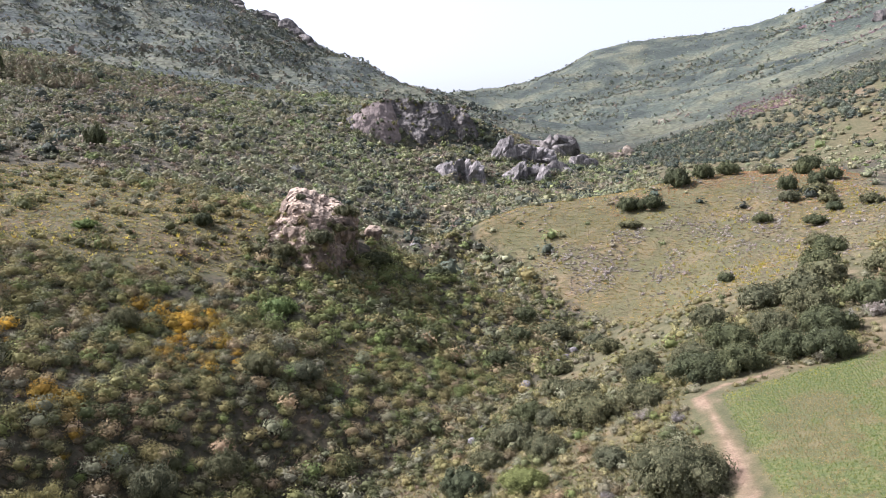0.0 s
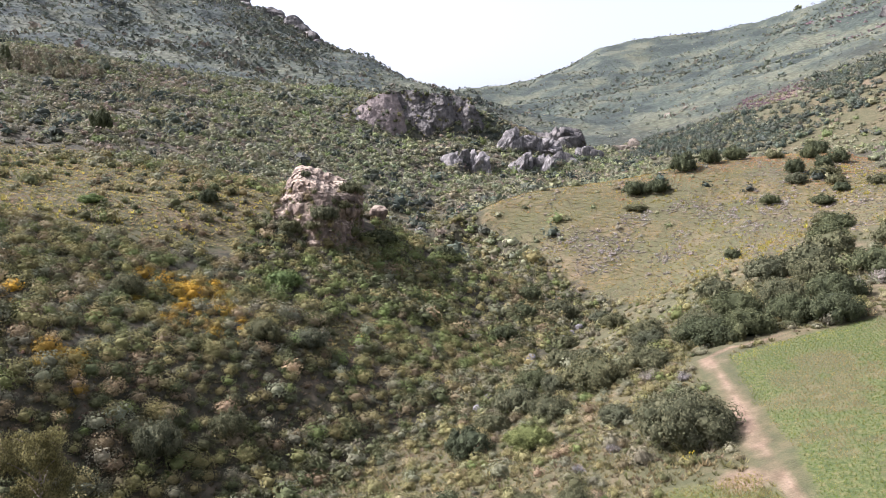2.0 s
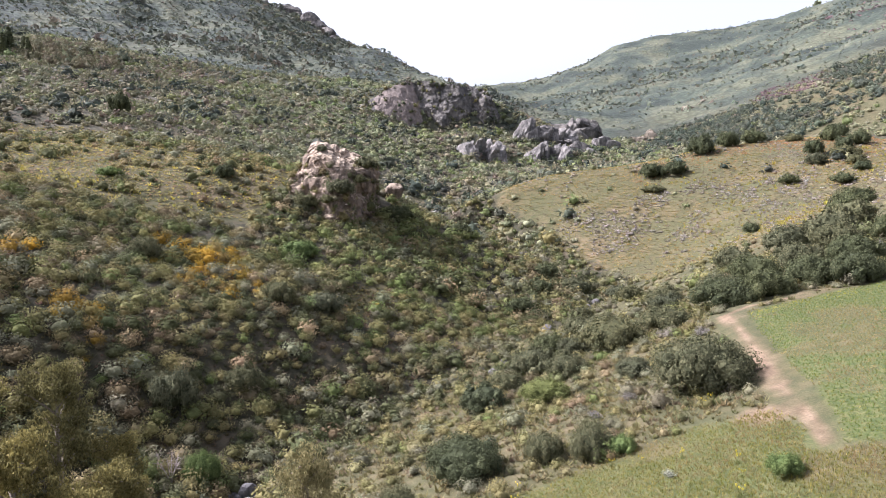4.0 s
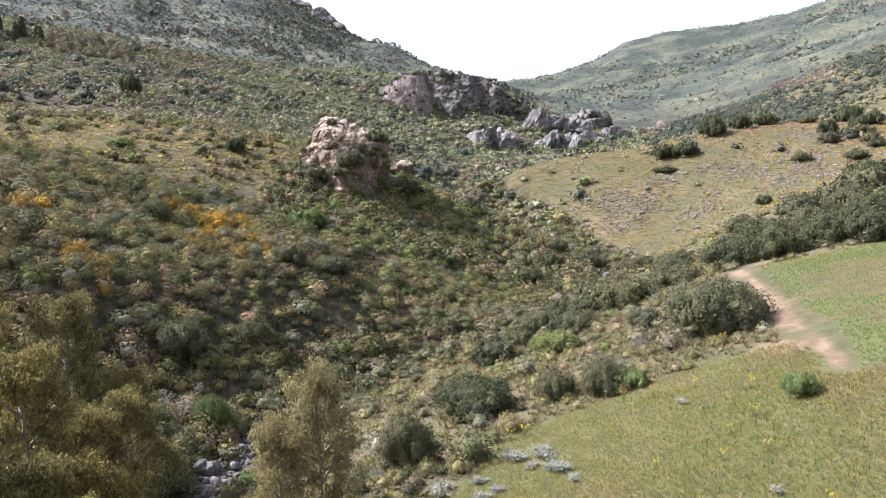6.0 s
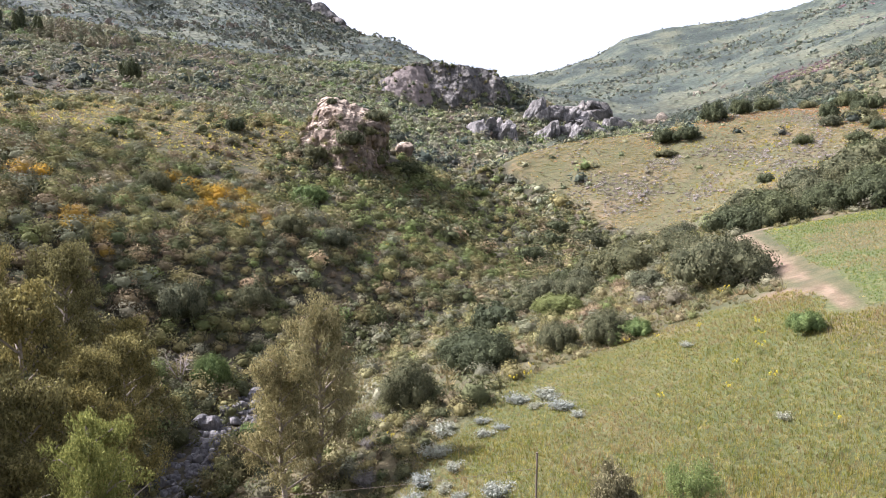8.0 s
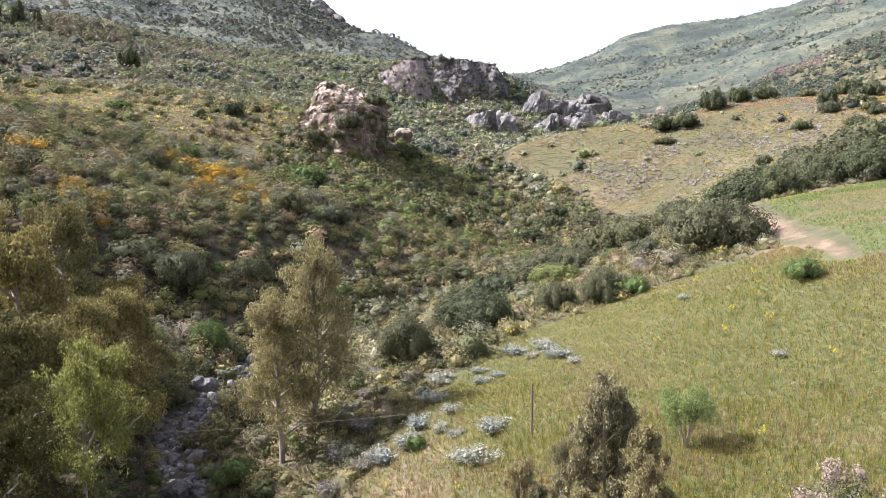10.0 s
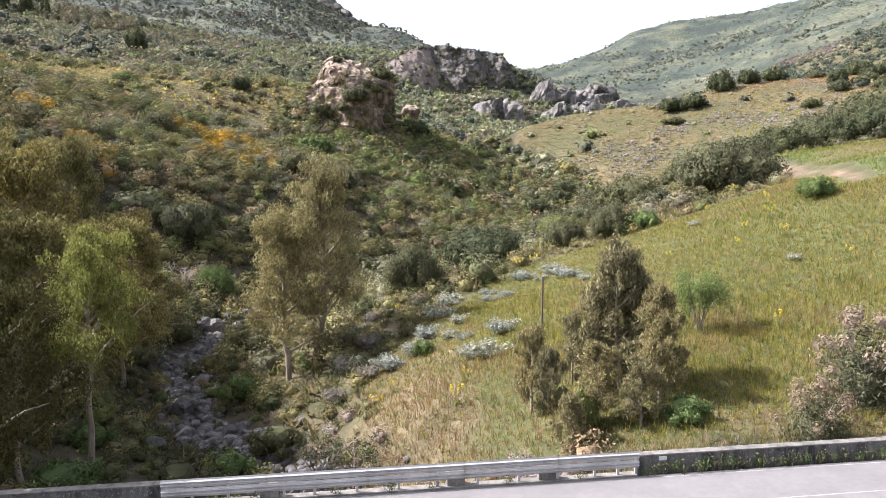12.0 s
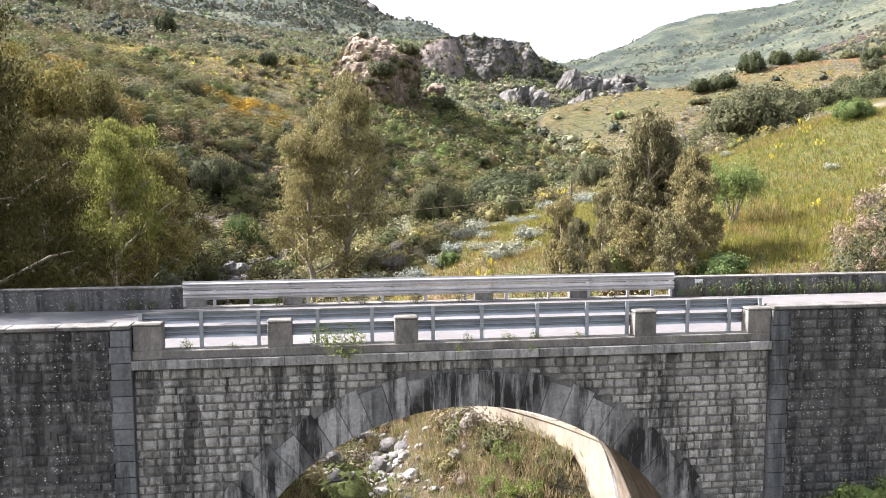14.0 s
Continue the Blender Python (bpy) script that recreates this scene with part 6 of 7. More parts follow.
def make_flower(seed):
    """Giant fennel: a few stalks with round yellow heads over feathery leaves."""
    def made():
        plant = empty("fennel")
        r = np.random.default_rng(seed)
        stalks, heads = [], []
        for i in range(4):
            a, h = r.uniform(0, 6.3), r.uniform(0.65, 1.0)
            top = np.array((math.cos(a) * 0.16, math.sin(a) * 0.16, h))
            stalks.append(tube([(0, 0, -0.05), top * (0.5, 0.5, 0.5), top], (0.016, 0.012, 0.006), 4))
            for k in range(3):
                heads.append(top + r.normal(size=3) * (0.09, 0.09, 0.06))
        mesh_object("stem", *merge(stalks), LEAF_LIME, plant)
        heads = np.array(heads)
        way = unit(r.normal(size=(180, 3)) + (0, 0, 0.4))
        for k in range(4):
            mesh_object("flower_head", *leaves(heads[3 * k] + way[k * 40:k * 40 + 45] * (0.07, 0.07, 0.12), way[k * 40:k * 40 + 45], 0.05, 0.045, r), LEAF_YELLOW, plant)
        way = unit(r.normal(size=(120, 3)) * (1, 1, 0.4) + (0, 0, 0.3))
        mesh_object("foliage", *leaves(way * r.uniform(0.1, 0.32, (120, 1)) + (0, 0, 0.12), way, 0.14, 0.03, r), LEAF_LIME, plant)
        return plant
    return made


def make_silver(seed, leaf):
    def made():
        r = np.random.default_rng(seed)
        v, f = merge([bush_shape(seed, 12, 620, 0.1, 0.42, 0.42, 0.34, 0.8), tuft_shape(seed + 1, 170, 0.5, 0.028, 1.0)])
        return mesh_object("silver_shrub" if leaf is LEAF_SILVER else "grey_shrub", v, f, leaf)
    return made


def make_weed(seed, leaf):
    def made():
        v, f = merge([tuft_shape(seed, 14, 0.9, 0.05, 0.8), bush_shape(seed + 1, 6, 130, 0.17, 0.8, 0.0, 0.5)])
        return mesh_object("weed", v, f, leaf)
    return made


BUSH_KINDS = {
    "big": (LEAF_OLIVE, 1.0, "broad grey-olive evergreen bush at the field edge"), "dk": (LEAF_DARK, 1.0, "dense dark green evergreen bush"),
    "ol": (LEAF_OLIVE, 1.0, "rounded olive-green evergreen bush"), "gr": (LEAF_GREEN, 0.9, "fresh green leafy shrub"), "lm": (LEAF_LIME, 0.9, "pale yellow-green leafy bush"),
    "gy": (LEAF_OLIVE, 1.05, "grey-green rounded wild shrub"), "dg": (LEAF_GREEN, 1.1, "dark glossy green shrub beside the stream"),
}
# kind, x, y, radius, height
BUSHES = [("big", 46.7, 116, 6.6, 7.2), ("dk", 9.0, 107, 4.9, 5.0), ("ol", -0.6, 92, 3.2, 4.8), ("ol", 19.9, 105, 2.4, 3.7), ("ol", 25.6, 101, 2.8, 4.2), ("gr", 29.4, 99.5, 1.8, 2.1),
          ("gr", 41.7, 80, 1.7, 1.9), ("ol", 29, 168, 5.2, 5.6), ("lm", 26, 138, 4.2, 3.9), ("dk", 16, 146, 4.3, 4.6), ("ol", 45, 162, 6.0, 6.4), ("ol", 39, 171, 3.7, 4.2),
          ("ol", 55.6, 159, 4.6, 4.6), ("dk", 70.3, 164, 5.6, 5.8), ("dk", 79, 163, 5.8, 5.2), ("dk", 90, 166, 5.2, 5.6), ("dk", 97, 160, 5.4, 5.8)]
BUSHES += [("gy", 42, 135, 3.4, 2.9), ("ol", 60, 266, 6, 6), ("dk", 113, 246, 2.7, 3.4), ("ol", 115, 203, 6.6, 6.6), ("ol", 106.5, 209, 5.3, 6), ("ol", 92, 210, 5.3, 5.4), ("dk", 118.5, 365, 5.6, 5.2),
           ("dk", 128, 360, 4.8, 4.8), ("dk", 148, 381, 6, 7.4), ("dk", 164, 388, 5, 6), ("dk", 178, 391, 5.6, 5.2), ("ol", 178.6, 329, 4.2, 5), ("ol", 193, 333, 5.6, 5), ("dk", 172, 296, 4.3, 4.2), ("dk", 201, 347, 4.0, 4.6), ("ol", 190, 318, 3.6, 4), ("dk", 212, 354, 4.4, 5), ("dk", 185, 306, 3.4, 4), ("ol", 199, 302, 4, 4.2), ("dk", 208, 372, 4.2, 5), ("ol", 196, 384, 3.8, 4.4), ("dk", 222, 392, 5, 5.6)]
BUSHES += [("gy", -40.7, 138, 4.0, 6.0), ("dg", -32.2, 123, 2.6, 4.6), ("gy", -30.6, 149, 3.2, 4.4), ("ol", -19, 188, 4.0, 4.2), ("ol", -29, 182, 3.7, 4.6), ("dk", -59.8, 271, 3.0, 4.8), ("gy", -61.7, 190, 3.4, 5),
           ("gy", -37.4, 220, 2.4, 3.3), ("gr", -92, 252, 3.5, 3.0), ("dk", -134, 384, 4.4, 7.6), ("gr", -29, 226, 4.8, 4.6), ("dk", -1.6, 278, 5.4, 6), ("dk", 21, 290, 4.2, 4.6), ("ol", 114, 348, 4.6, 3)]
BUSHES += [("ol", 62, 176, 4.2, 4.4), ("ol", 74, 176, 5.0, 5.2), ("dk", 84, 180, 5.6, 6.0), ("ol", 66, 190, 4.4, 4.8), ("ol", 96, 182, 5.2, 5.4), ("dk", 104, 172, 5.6, 6.2), ("ol", 110, 190, 5.6, 5.6), ("dk", 121, 183, 5.8, 6.4),
           ("ol", 125, 210, 6.0, 6.6), ("dk", 133, 226, 5.6, 6.4), ("ol", 140, 205, 5.2, 5.6), ("dk", 150, 250, 5.2, 5.8), ("ol", 158, 270, 4.6, 4.8), ("dk", 160, 315, 3.6, 4.4), ("dk", 186, 345, 4.2, 5),
           ("ol", 33, 152, 4.0, 4.2), ("ol", 22, 158, 3.6, 3.6), ("dk", 36, 183, 4.4, 4.8), ("ol", 50, 186, 4.2, 4.4), ("ol", 47, 200, 4.4, 4.4), ("ol", 54, 228, 3.6, 3.6), ("dk", 36, 235, 4.2, 4.4), ("dk", 46, 258, 4.6, 5),
           ("ol", 70, 232, 4.2, 4.2), ("dk", 52, 282, 4.8, 5), ("ol", 72, 254, 4.0, 4.2)]


def plant_bushes():
    q = random.Random(5)
    for i, (kind, x, y, r, h) in enumerate(BUSHES):
        leaf, wide, label = BUSH_KINDS[kind]
        far = y > 195
        near = y < 125
        shape = "bush %s %d %d" % (leaf.name, i % 3, far + 2 * near)
        made = make_bush(600 + i % 3 * 7 + len(leaf.name), leaf, 30, 1600, 0.125) if far else make_bush(600 + i % 3 * 7 + len(leaf.name), leaf, 56, 9500, 0.055) if near else make_bush(600 + i % 3 * 7 + len(leaf.name), leaf)
        stand(made, shape, x, y, (r * 1.12 * q.uniform(0.93, 1.07), r * 1.12 * q.uniform(0.93, 1.07), h * (1.45 if y > 340 and kind == "dk" else 1.22 if y < 240 else 1.05)), label, "bush", "bushes of the valley", q.uniform(0, 6.3), 0.15)
    for x, y, r in ((-12.2, 269, 3.8), (-19.5, 257.5, 4.4), (-31.5, 261, 4.4), (-27, 268, 2.0), (-36, 264, 3.2), (-33, 257.5, 3.0), (-14, 263, 2.6), (-24.5, 257.5, 2.6)):
        made = make_bush(600 + 14, LEAF_OLIVE, 26, 1500, 0.12)
        ob = stand(made, "ledge bush", x, y, (r, r, r * 1.2), "dark bush clinging to the rock outcrop", "bush", "bushes on the outcrop", q.uniform(0, 6.3))
        ob.location.z = outcrop_top(x, y) - 0.6


def plant_trees():
    q = random.Random(9)
    gum = (("tall", gum_tree(701, LEAF_GUM, 18, 0.27, 0.18, 15000, 0.023, 6)), ("wide", gum_tree(702, LEAF_GUM_SHADED, 20, 0.29, 0.15, 24000, 0.017, 7)))
    # Trees at x < -44, y < 66: unseen, added to shade the grove.
    for i, (x, y, h, wide) in enumerate(((-40, 80, 21, 1.0), (-46, 104, 20, 1.0), (-35, 93, 15.5, 1.1), (-34, 67, 16.5, 1.0), (-51, 91, 19, 1.0), (-46, 65, 22, 1.0), (-37, 46, 17, 1.0), (-24, 36.5, 17, 1.0), (-22.8, 31.6, 17, 0.9), (-33, 54, 11, 1.2), (-43, 72, 20, 1.1), (-38, 104, 14, 1.1), (-30, 79, 12, 1.2), (-58, 104, 18, 1.0), (-32, 63, 12, 1.2), (-31.5, 73, 15, 1.1), (-36, 86, 15, 1.1), (-48, 52, 23, 1.0), (-53, 61, 24, 1.0), (-45, 44, 21, 1.0),
                                         (-55, 74, 19, 1.0), (-26, 50, 13, 1.0))):
        # Near trees take the leaf copy with shade in its colour.
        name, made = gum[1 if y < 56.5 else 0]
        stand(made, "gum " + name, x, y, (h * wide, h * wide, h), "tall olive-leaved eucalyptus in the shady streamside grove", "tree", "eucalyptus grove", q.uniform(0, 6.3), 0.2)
    stand(gum_tree(711, LEAF_LIGHT_GUM, 15, 0.24, 0.42, 19000, 0.016, 7), "light gum", -24.6, 57, (15, 15, 17.4), "slender eucalyptus with bright yellow-green leaves", "tree", turn=0.5)
    made = gum_tree(713, LEAF_GUM_DRY, 26, 0.26, 0.15, 23000, 0.0175, 6, 0.7, taper=0.92)
    stand(made, "slim gum", -12.9, 77, (17, 17, 16.4), "tall narrow eucalyptus with brownish olive leaves", "tree", "eucalyptus pair by the stream", 0.4)
    stand(made, "slim gum", -10.4, 79.4, (19, 19, 19.8), "tall narrow eucalyptus with olive leaves", "tree", "eucalyptus pair by the stream", 2.6)
    made = gum_tree(717, LEAF_GUM_GREY, 20, 0.25, 0.08, 12500, 0.03, 7, 1.4)
    for x, y, h, w, t in ((12.4, 46.3, 8.9, 0.9, 0.2), (7.0, 46.4, 5.4, 0.9, 5.5), (14.2, 44.4, 6.4, 0.9, 2.9), (11.0, 47.2, 6.4, 0.9, 4.4), (13.5, 47.0, 7.0, 0.8, 3.3), (13.8, 42.5, 5.6, 1.0, 1.4), (10.2, 42.2, 4.6, 1.15, 2.2), (7.9, 45.5, 4.0, 0.95, 3.0), (8.2, 40.6, 3.2, 1.2, 4.0), (9.9, 48.4, 4.8, 0.7, 5.0), (12.2, 40.6, 3.8, 1.2, 0.9)):
        stand(made, "low gum", x, y, (h * w, h * w, h), "bushy young eucalyptus with drooping grey-brown leaves", "tree", "young eucalyptus by the road", t)
    stand(make_bush(731, LEAF_LIME, 10, 900, 0.13, 1.0), "lime bush", 9.4, 42.0, (1.3, 1.3, 2.6), "yellow-green leafy shrub among the eucalyptus", "bush")
    stand(make_bush(767, LEAF_GREEN, 14, 2200, 0.085, 0.9), "wall bush", 12.9, 22.9, (1.5, 1.2, 2.4), "dark green leafy bush against the wing wall", "bush")
    stand(branchy_tree(741, LEAF_LIME_SOFT, 6500, 0.05, 0.6, fluff=0.27), "small tree", 20.3, 54.4, (3.0, 3.0, 4.6), "small fresh green tree standing in the grass", "tree")
    stand(branchy_tree(743, TWIG, 0, 0, 0.6, True, "dead_tree"), "dead tree", -36.5, 121, (5, 5, 5), "leafless grey tree leaning over the stream bank", "tree")
    stand(branchy_tree(745, LEAF_OLIVE, 1500, 0.05, 0.6, name="broom_shrub"), "broom", -4.4, 51, (3.6, 3.6, 3.8), "feathery sparse broom shrub above the stream", "bush", "broom shrubs")
    stand(branchy_tree(745, LEAF_OLIVE, 1500, 0.05, 0.6, name="broom_shrub"), "broom", -7.4, 55, (3.0, 3.0, 3.2), "feathery sparse broom shrub above the stream", "bush", "broom shrubs", 1.4)
    for x, y, r, h in ((23.9, 39.6, 3.4, 4.0), (19.6, 36.2, 2.3, 2.7), (28.2, 38.2, 3.2, 3.6), (33, 40.5, 3.0, 3.6), (25.6, 36.4, 2.2, 2.6)):
        stand(make_tamarisk(751), "tamarisk", x, y, (r, r, h), "feathery grey-green tamarisk with faded pink blossom", "bush", "tamarisks by the road", q.uniform(0, 6.3))
    for x, y, r, h, k in ((-15, 60, 2.2, 2.6, 0), (-12, 64, 2.4, 2.6, 1),
                          (-17.5, 76, 2.4, 2.8, 0), (-19, 90, 2.6, 3.0, 1), (-34, 104, 2.2, 2.6, 1), (-22, 103, 2.4, 2.6, 0), (-26.5, 61.5, 2.0, 2.2, 0), (14.5, 40, 1.4, 1.6, 0), (0.5, 66.5, 1.0, 1.6, 0), (-20, 112, 2.2, 2.6, 1), (-17, 53, 2.2, 2.4, 1), (-22, 47, 2.4, 2.6, 0)):
        leaf = (LEAF_GREEN, LEAF_OLIVE)[k]
        stand(make_bush(761 + k, leaf, 12, 1700, 0.1, 0.9), "stream shrub %d" % k, x, y, (r, r, h), ("leafy green shrub by the stream", "grey-green willowy shrub by the stream")[k], "bush", "shrubs along the stream", q.uniform(0, 6.3))


def grow_arch_bank():
    """Tall dry grass and feathery green stems in front of the stream wall, and a fringe hanging over it."""
    def strip(x, y):
        w = to_line(x, y, REVETMENT)
        s, d = bridge_local(x, y)
        return 0.7 * (w > 0.2) * (w < 3.0) * (x < np.interp(y, [30, 34.7, 38.8, 47], [8.2, 5.2, 1.8, 0.8])) * (d > 5.5)
    at, r = sown(-3, 9, 28, 48, 0.19, strip, 31)
    n = len(at)
    c = pick_tint(r, n, [(0.31, 0.265, 0.14), (0.24, 0.215, 0.105), (0.16, 0.185, 0.07), (0.27, 0.215, 0.13)], (0.42, 0.28, 0.15, 0.15), 0.12)
    tall = np.exp(r.normal(-0.5, 0.3, n))
    scatter("bank_reeds", GRASSES, at, np.stack((0.7 + 0 * tall, 0.7 + 0 * tall, tall), -1), c, "tall dry golden grass before the stream wall", "grass", LEAF_GRASS, lean=0.18)
    q = random.Random(17)
    for x, y, h in ((2.2, 34.0, 1.3), (3.4, 33.0, 1.5), (4.4, 32.2, 1.6), (1.2, 33.6, 1.0), (0.4, 32.8, 0.9), (5.4, 31.6, 1.5), (2.0, 31.8, 1.0), (-5.5, 36.0, 0.8), (-2.2, 35.2, 0.7), (3.0, 35.2, 1.2), (-6.4, 41.0, 0.8)):
        stand(branchy_tree(747, LEAF_LIME_SOFT, 1800, 0.075, 0.75, name="leafy_shrub"), "leafy shrub", x, y, (h, h, h), "feathery light green shrub on the stony bank", "bush", "light green shrubs under the arch", q.uniform(0, 6.3))
    for x, y, h in ((6.6, 33.4, 1.1), (7.0, 32.6, 1.2), (6.1, 34.2, 1.0), (5.3, 35.3, 0.8), (7.5, 31.8, 0.9)):
        ob = stand(branchy_tree(749, LEAF_GUM, 1700, 0.08, 0.9, name="hanging_shrub"), "hanging shrub", x, y, (h * 1.2, h * 1.2, h * 0.8), "brownish shrub overhanging the stream wall", "bush", "shrubs on top of the stream wall", q.uniform(0, 6.3))
        ob.location.z = max(ob.location.z, -6.45)


def grow_bank_shrubs():
    """Brown and grey shrubs over the bare bank between stream and meadow."""
    def keep(x, y):
        return 0.6 * (np.abs(inside(x, y, BANK)) < 4) * (inside(x, y, GRASS) < 1.5) * (bridge_local(x, y)[1] > 11) * (to_line(x, y, STREAM[1:9]) > 2.2)
    at, r = sown(-16, 10, 34, 70, 1.25, keep, 41)
    n = len(at)
    c = pick_tint(r, n, [(0.2, 0.16, 0.12), (0.24, 0.21, 0.17), (0.15, 0.155, 0.075), (0.27, 0.215, 0.12), (0.14, 0.17, 0.06)], (0.3, 0.2, 0.22, 0.16, 0.12))
    scatter("bank_shrubs", SHRUBS_NEAR, at - (0, 0, 0.1), np.exp(r.normal(-0.3, 0.35, n)), c, "dry brown and grey shrubs on the stream bank", "scrub")


def build_cable():
    """A thin overhead line from the pole across the stream."""
    f = np.linspace(0, 1, 40)
    z = 3.5 + 1.0 * f - 4 * 2.6 * f * (1 - f)
    v, fc = tube(np.stack((9.85 - 82 * f, 60.1 - 2 * f, z), -1), np.full(40, 0.018), 4)
    return tagged(mesh_object("cable", v, fc, WOOD), "thin dark overhead cable sagging across the stream", "cable")


def build_plate():
    plate = set_at(empty("marker_plate"))
    part("panel", box(bmesh.new(), 10.78, 11.14, DEPTH - 0.2, DEPTH - 0.186, 0.52, 0.7, 0.004), PAINT_WHITE, plate)
    for s in (10.82, 11.1):
        part("bolt", box(bmesh.new(), s - 0.012, s + 0.012, DEPTH - 0.206, DEPTH - 0.2, 0.6, 0.624), STEEL_SHADED, plate)
    return tagged(plate, "small white marker plate fixed to the parapet", "plate")


HEATH = ((77, 341, 10), (89, 330, 11), (101, 322, 11), (112, 300, 9), (90, 316, 10), (81, 316, 8), (129, 338, 8), (137, 328, 9), (143, 315, 8), (163, 320, 10), (159, 309, 10), (140, 297, 9), (111, 338, 8), (122, 312, 6))


def grow_hill_shrubs():
    def keep(x, y):
        best = 0.12 * step(rough(x, y, 26, 62), 0.0, 0.15)
        for px, py, pr in HEATH:
            best = np.maximum(best, 0.8 * (1 - step(np.hypot(x - px, y - py) + 6 * rough(x, y, 7, 66), pr * 0.5, pr * 1.15)))
        return best * step(inside(x, y, GOLD_HILL), 1, 4)
    at, r = sown(60, 220, 230, 395, 1.3, keep, 15)
    n = len(at)
    c = pick_tint(r, n, [(0.27, 0.262, 0.215), (0.22, 0.21, 0.165), (0.16, 0.15, 0.1)], (0.45, 0.35, 0.2), 0.1)
    scatter("hill_grey_shrubs", SHRUBS_FAR, at - (0, 0, 0.1), np.exp(r.normal(-0.3, 0.3, n)), c, "low grey-white shrubs in patches on the hill", "scrub", flat=0.75)
    def flowers(x, y):
        return 0.5 * step(np.maximum(inside(x, y, GOLD_HILL), inside(x, y, GOLD_LEFT)), 0, 5) * step(rough(x, y, 30, 64), 0.05, 0.25)
    at, r = sown(-180, 220, 220, 395, 2.6, flowers, 16)
    n = len(at)
    c = pick_tint(r, n, [(0.34, 0.32, 0.06), (0.25, 0.245, 0.06)], (0.5, 0.5), 0.12)
    scatter("slope_flowers", TUFTS, at, np.exp(r.normal(-0.1, 0.25, n)), c, "scattered yellow flowering stalks in the dry grass", "flowers", LEAF_GRASS, flat=1.3)


def plant_small():
    q = random.Random(11)
    for i in range(9):
        h = q.uniform(11, 17)
        stand(make_conifer(771), "cypress", -316 + i * 4.6 + q.uniform(-3, 3), 606 + q.uniform(-10, 22), (h * 1.6, h * 1.6, h), "dark conifer in a far hillside row", "tree", "conifers on the far slope", q.uniform(0, 6.3), 0.3)
    for x, y in ((5.7, 58.7), (-0.1, 68.4), (3.9, 71.3), (7.4, 78.2), (15.8, 80.5), (12, 86.4), (15, 85.2), (32.9, 66.1), (2.4, 76), (-2.4, 67.9), (4.1, 65.5), (0.9, 71), (32, 88.2), (3.2, 82), (16.9, 77.3), (7.5, 82.5), (7.1, 63.7), (4.6, 60.2), (2.8, 68.2), (13.4, 83.1), (9.3, 79.4)):
        r = q.uniform(0.75, 1.55)
        stand(make_silver(801, LEAF_SILVER), "silver", x, y, (r * 1.5, r * 1.3, r * 1.2), "low silvery white-leaved shrub in the grass", "shrub", "silver shrubs on the slope", q.uniform(0, 6.3), 0.05)
    for x, y, r in ((-4.9, 84.6, 1.5), (-5, 76.7, 1.7), (-6.1, 71.7, 1.9), (-3.9, 89.9, 1.4), (-4.6, 68.5, 1.6), (-7.2, 67, 1.5), (52, 150, 2.4), (56, 141, 1.8), (37, 121, 1.6), (30, 117, 1.4), (118, 176, 4), (124, 172, 3.4), (112, 178, 3)):
        stand(make_silver(803, LEAF_GREY), "grey shrub", x, y, (r, r, r * 1.2), "dry grey shrub on the bank edge", "shrub", "grey shrubs of the bank", q.uniform(0, 6.3), 0.05)
    spots = [(24.6, 74.9), (33.3, 77.6), (38, 82.2), (34.7, 72.2), (25.6, 53.1), (35.6, 62.3), (-2, 61.3), (-3.3, 59.3), (3.3, 54), (2.6, 51.1), (-3.5, 88), (12.1, 92.3), (38.8, 85.5), (34.6, 91.5), (30.2, 94), (13.9, 92.6), (44.6, 108), (43.2, 106.5), (27, 96), (-2.5, 83), (15, 97), (36.4, 79), (30.6, 73)]
    for x, y in spots:
        h = q.uniform(1.0, 1.6)
        stand(make_flower(811), "fennel", x, y, (h, h, h), "tall fennel with round yellow flower heads", "flower", "yellow fennel on the slope", q.uniform(0, 6.3), 0.05)
    for s, d, z, w, h in ((-4.1, 0.1, 0.03, 0.6, 0.62), (-3.3, 0.14, 0.03, 0.45, 0.55), (-3.6, -0.12, -0.24, 0.7, 0.42), (-8.2, 0.25, 0.04, 0.25, 0.3), (-3.7, -0.1, -0.24, 0.3, 0.22), (0.1, 0.2, 0.04, 0.2, 0.26), (1.4, 0.22, 0.04, 0.3, 0.22), (2.2, 0.2, 0.04, 0.22, 0.26), (3.6, 0.2, 0.04, 0.2, 0.22), (-6.9, 0.25, 0.04, 0.2, 0.14), (7.6, -0.1, -0.24, 0.22, 0.14), (2.0, -0.08, -0.24, 0.2, 0.2), (-0.2, -0.08, -0.24, 0.2, 0.24)):
        p = BRIDGE @ Vector((s, d, z))
        ob = stand(make_weed(821, LEAF_LIME_SOFT), "weed", p.x, p.y, (w, w, h), "small green weed rooted in the bridge kerb", "weed", "weeds on the bridge")
        ob.location.z = p.z - 0.03
    for i in range(34):
        s = 10.2 + i * 0.42 + q.uniform(-0.15, 0.15)
        p = BRIDGE @ Vector((s, DEPTH - 0.38 + q.uniform(-0.1, 0.1), 0.0))
        h = q.uniform(0.25, 0.6)
        ob = stand(make_weed(823, LEAF_OLIVE if i % 3 else LEAF_GREEN), "parapet weed %d" % min(i % 3, 1), p.x, p.y, (h * 0.7, h * 0.6, h), "roadside weed at the foot of the parapet", "weed", "weeds along the parapet", q.uniform(0, 6.3))
        ob.location.z = p.z - 0.02
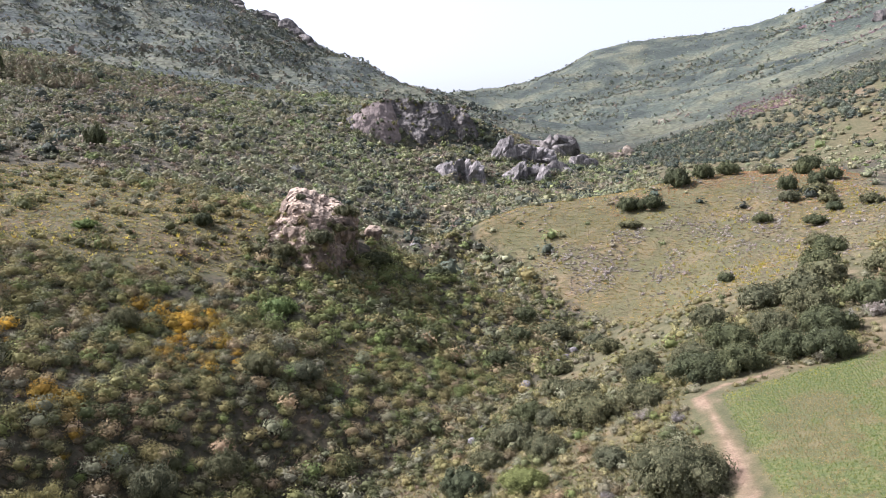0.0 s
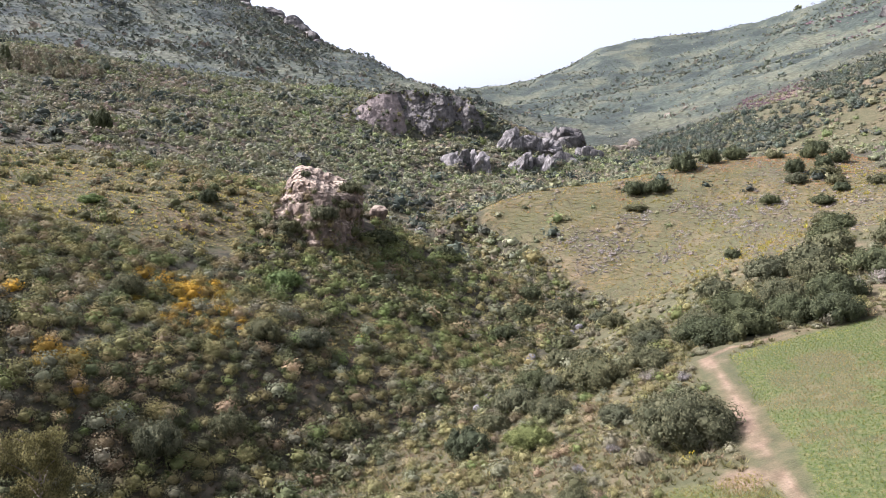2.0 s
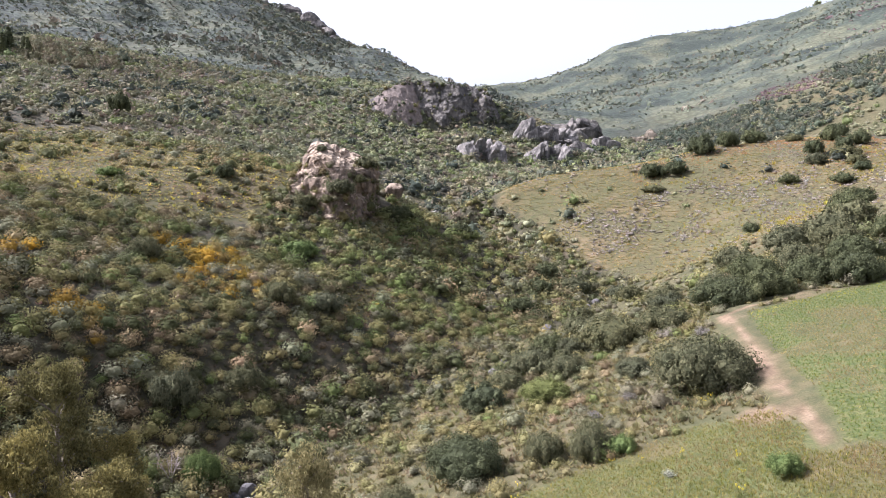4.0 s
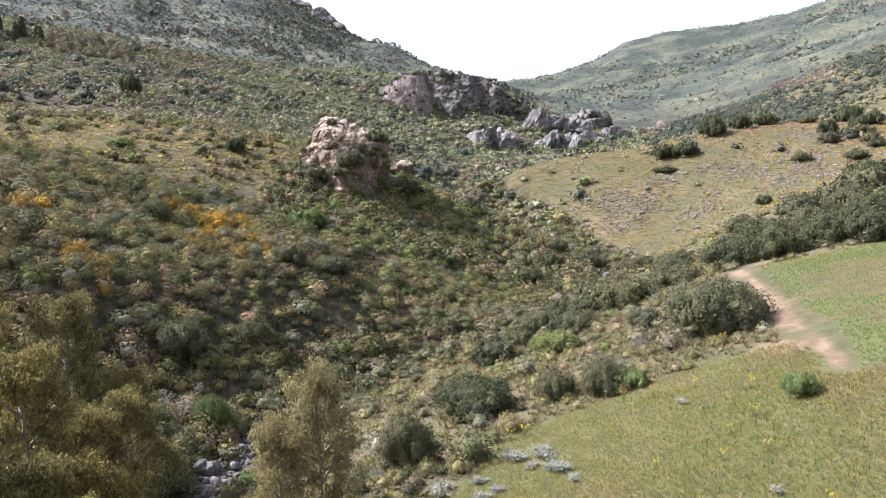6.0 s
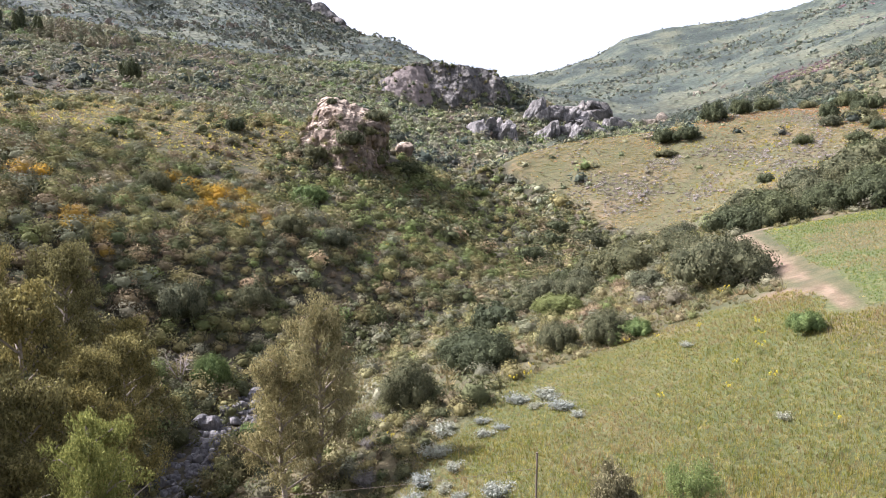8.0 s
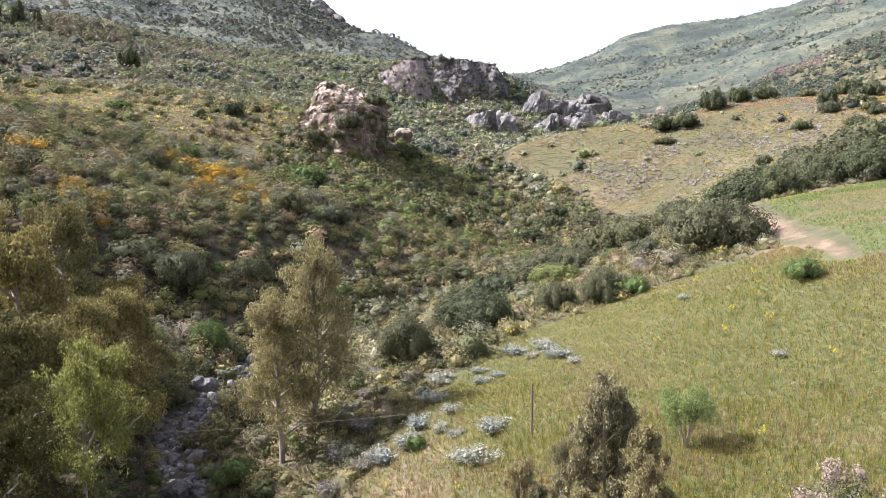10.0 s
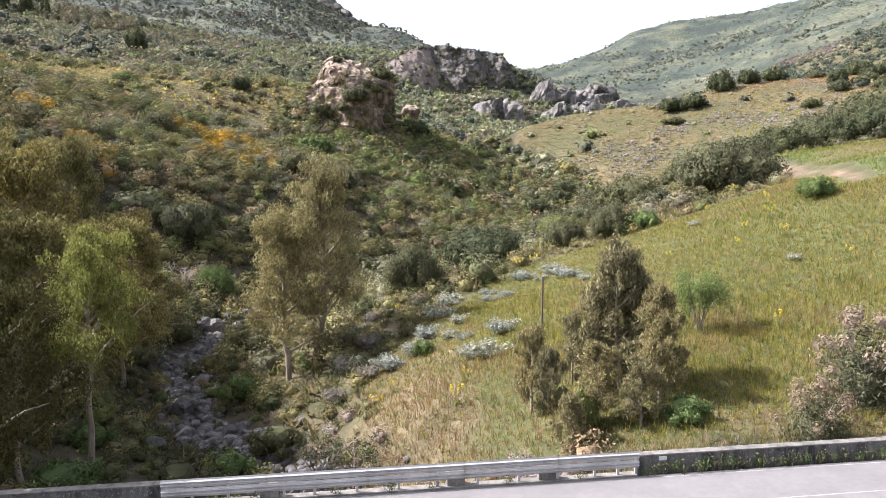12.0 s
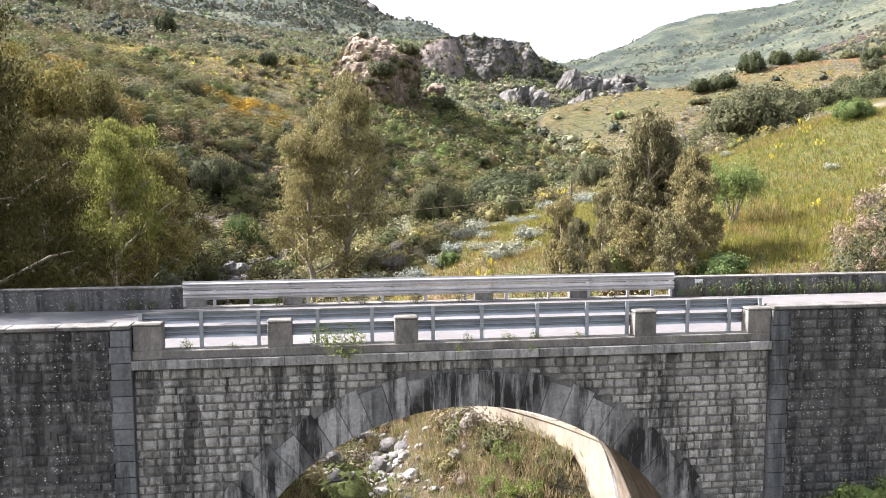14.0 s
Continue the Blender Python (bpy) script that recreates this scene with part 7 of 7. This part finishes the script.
    for s in (-11.6, -11.0, -13.9, -6.2, -0.9, 0.9, 4.0, 7.2, -3.0):
        p = BRIDGE @ Vector((s, DEPTH - 0.4, 0.0))
        ob = stand(make_weed(823, LEAF_GREEN), "parapet weed 1", p.x, p.y, (0.35, 0.35, 0.35), "roadside weed at the foot of the parapet", "weed", "weeds along the parapet", q.uniform(0, 6.3))
        ob.location.z = p.z - 0.02


def make_conifer(seed):
    def made():
        tree = empty("cypress")
        r = np.random.default_rng(seed)
        mesh_object("trunk", *tube([(0, 0, -0.05), (0, 0, 0.5), (0, 0, 0.9)], (0.02, 0.014, 0.004), 5), BARK, tree)
        h = r.uniform(0.04, 1.0, 700)
        a = r.uniform(0, 6.3, 700)
        w = 0.15 * np.sqrt(np.clip(1 - h, 0, 1)) * r.uniform(0.6, 1.1, 700)
        at = np.stack((np.cos(a) * w, np.sin(a) * w, h), -1)
        mesh_object("crown", *leaves(at, unit(np.stack((np.cos(a), np.sin(a), 0.3 + 0 * a), -1)), 0.09, 0.06, r), LEAF_DARK, tree)
        return tree
    return made


def build_pole():
    pole = empty("pole", Matrix.Translation((9.8, 60.1, float(height(9.8, 60.1)))))
    v, f = tube([(0, 0, -0.4), (0.02, 0, 2.2), (0.05, 0, 4.5)], (0.085, 0.08, 0.07), 10)
    mesh_object("shaft", v, f, WOOD, pole, smooth=True)
    part("cap", box(bmesh.new(), -0.04, 0.14, -0.09, 0.09, 4.48, 4.54, 0.01), WOOD, pole)
    return tagged(pole, "weathered wooden pole standing in the grass slope", "pole")


REVETMENT = [(8.0, 30.3), (7.2, 31.6), (6.2, 33.2), (5.2, 34.7), (4.0, 36.1), (2.8, 37.4), (1.8, 38.8), (1.2, 40.6), (0.9, 43), (0.8, 47)]


def build_revetment():
    """A pale curved retaining wall on the stream's east bank just above the bridge."""
    run = np.array(REVETMENT)
    t = np.linspace(0, len(run) - 1, 40)
    x, y = np.interp(t, range(len(run)), run[:, 0]), np.interp(t, range(len(run)), run[:, 1])
    way = unit(np.stack((np.gradient(x), np.gradient(y)), -1))
    out = np.stack((way[:, 1], -way[:, 0]), -1)
    rows = []
    for off, z in ((0.0, -12.5), (0.0, -8.5), (0.06, -6.55), (0.0, -6.5), (0.0, -6.36), (0.42, -6.36), (0.5, -12.5)):
        rows.append(np.c_[x + out[:, 0] * off, y + out[:, 1] * off, np.full(40, z)])
    v = np.stack(rows, 1).reshape(-1, 3)
    k = len(rows)
    i = (np.arange(39)[:, None] * k + np.arange(k - 1)[None]).ravel()
    ob = mesh_object("wall_stream_bank", v, np.stack((i, i + k, i + k + 1, i + 1), -1), PLASTER)
    return tagged(ob, "pale curved concrete wall along the stream bank", "wall", kind="structure")


def grow_stream_grass():
    """Dry and green grass under and beyond the arch and along the banks."""
    def keep(x, y):
        s, d = bridge_local(x, y)
        near = step(16 - np.hypot(x - 1, y - 37), -3, 3) * (d > 3) * (inside(x, y, GRASS) < 1)
        return near * (0.35 + 0.6 * step(rough(x, y, 3, 82), -0.2, 0.15)) * (0.12 + 0.88 * step(np.hypot(x + 4.2, (y - 41) * 0.5), 1.6, 3.2))
    at, r = sown(-14, 16, 24, 56, 0.21, keep, 21)
    n = len(at)
    c = pick_tint(r, n, [(0.29, 0.25, 0.13), (0.21, 0.215, 0.085), (0.14, 0.185, 0.06), (0.25, 0.2, 0.12)], (0.42, 0.26, 0.17, 0.15), 0.12)
    tall = np.exp(r.normal(-0.55, 0.35, n))
    scatter("stream_grass", GRASSES, at, np.stack((0.6 + 0 * tall, 0.6 + 0 * tall, tall), -1), c, "dry golden and green grass beside the stream", "grass", LEAF_GRASS, lean=0.15)
    def shade(x, y):
        s, d = bridge_local(x, y)
        return (d > 10) * (inside(x, y, GRASS) < 0) * (to_line(x, y, STREAM[1:9]) > 1.5) * 0.7
    at, r = sown(-62, 4, 34, 95, 2.0, shade, 22)
    n = len(at)
    # Weighted to dark tones: the grove's shade is partly in the colour.
    c = pick_tint(r, n, [OLIVE, DARK_GREEN, FRESH, (0.06, 0.07, 0.03), BROWN], (0.25, 0.38, 0.12, 0.17, 0.08))
    scatter("undergrowth", SHRUBS, at - (0, 0, 0.1), np.exp(r.normal(-0.05, 0.35, n)), c, "low green undergrowth beneath the eucalyptus grove", "undergrowth", flat=0.9)


plant_trees()
plant_bushes()
plant_small()
build_pole()
build_cable()
build_plate()
grow_hill_shrubs()
build_revetment()
grow_arch_bank()
grow_bank_shrubs()
grow_stream_grass()

# ---- stones of the bridge ----
build_ring(bridge)
build_copings(bridge)
build_spandrel_stones(bridge)
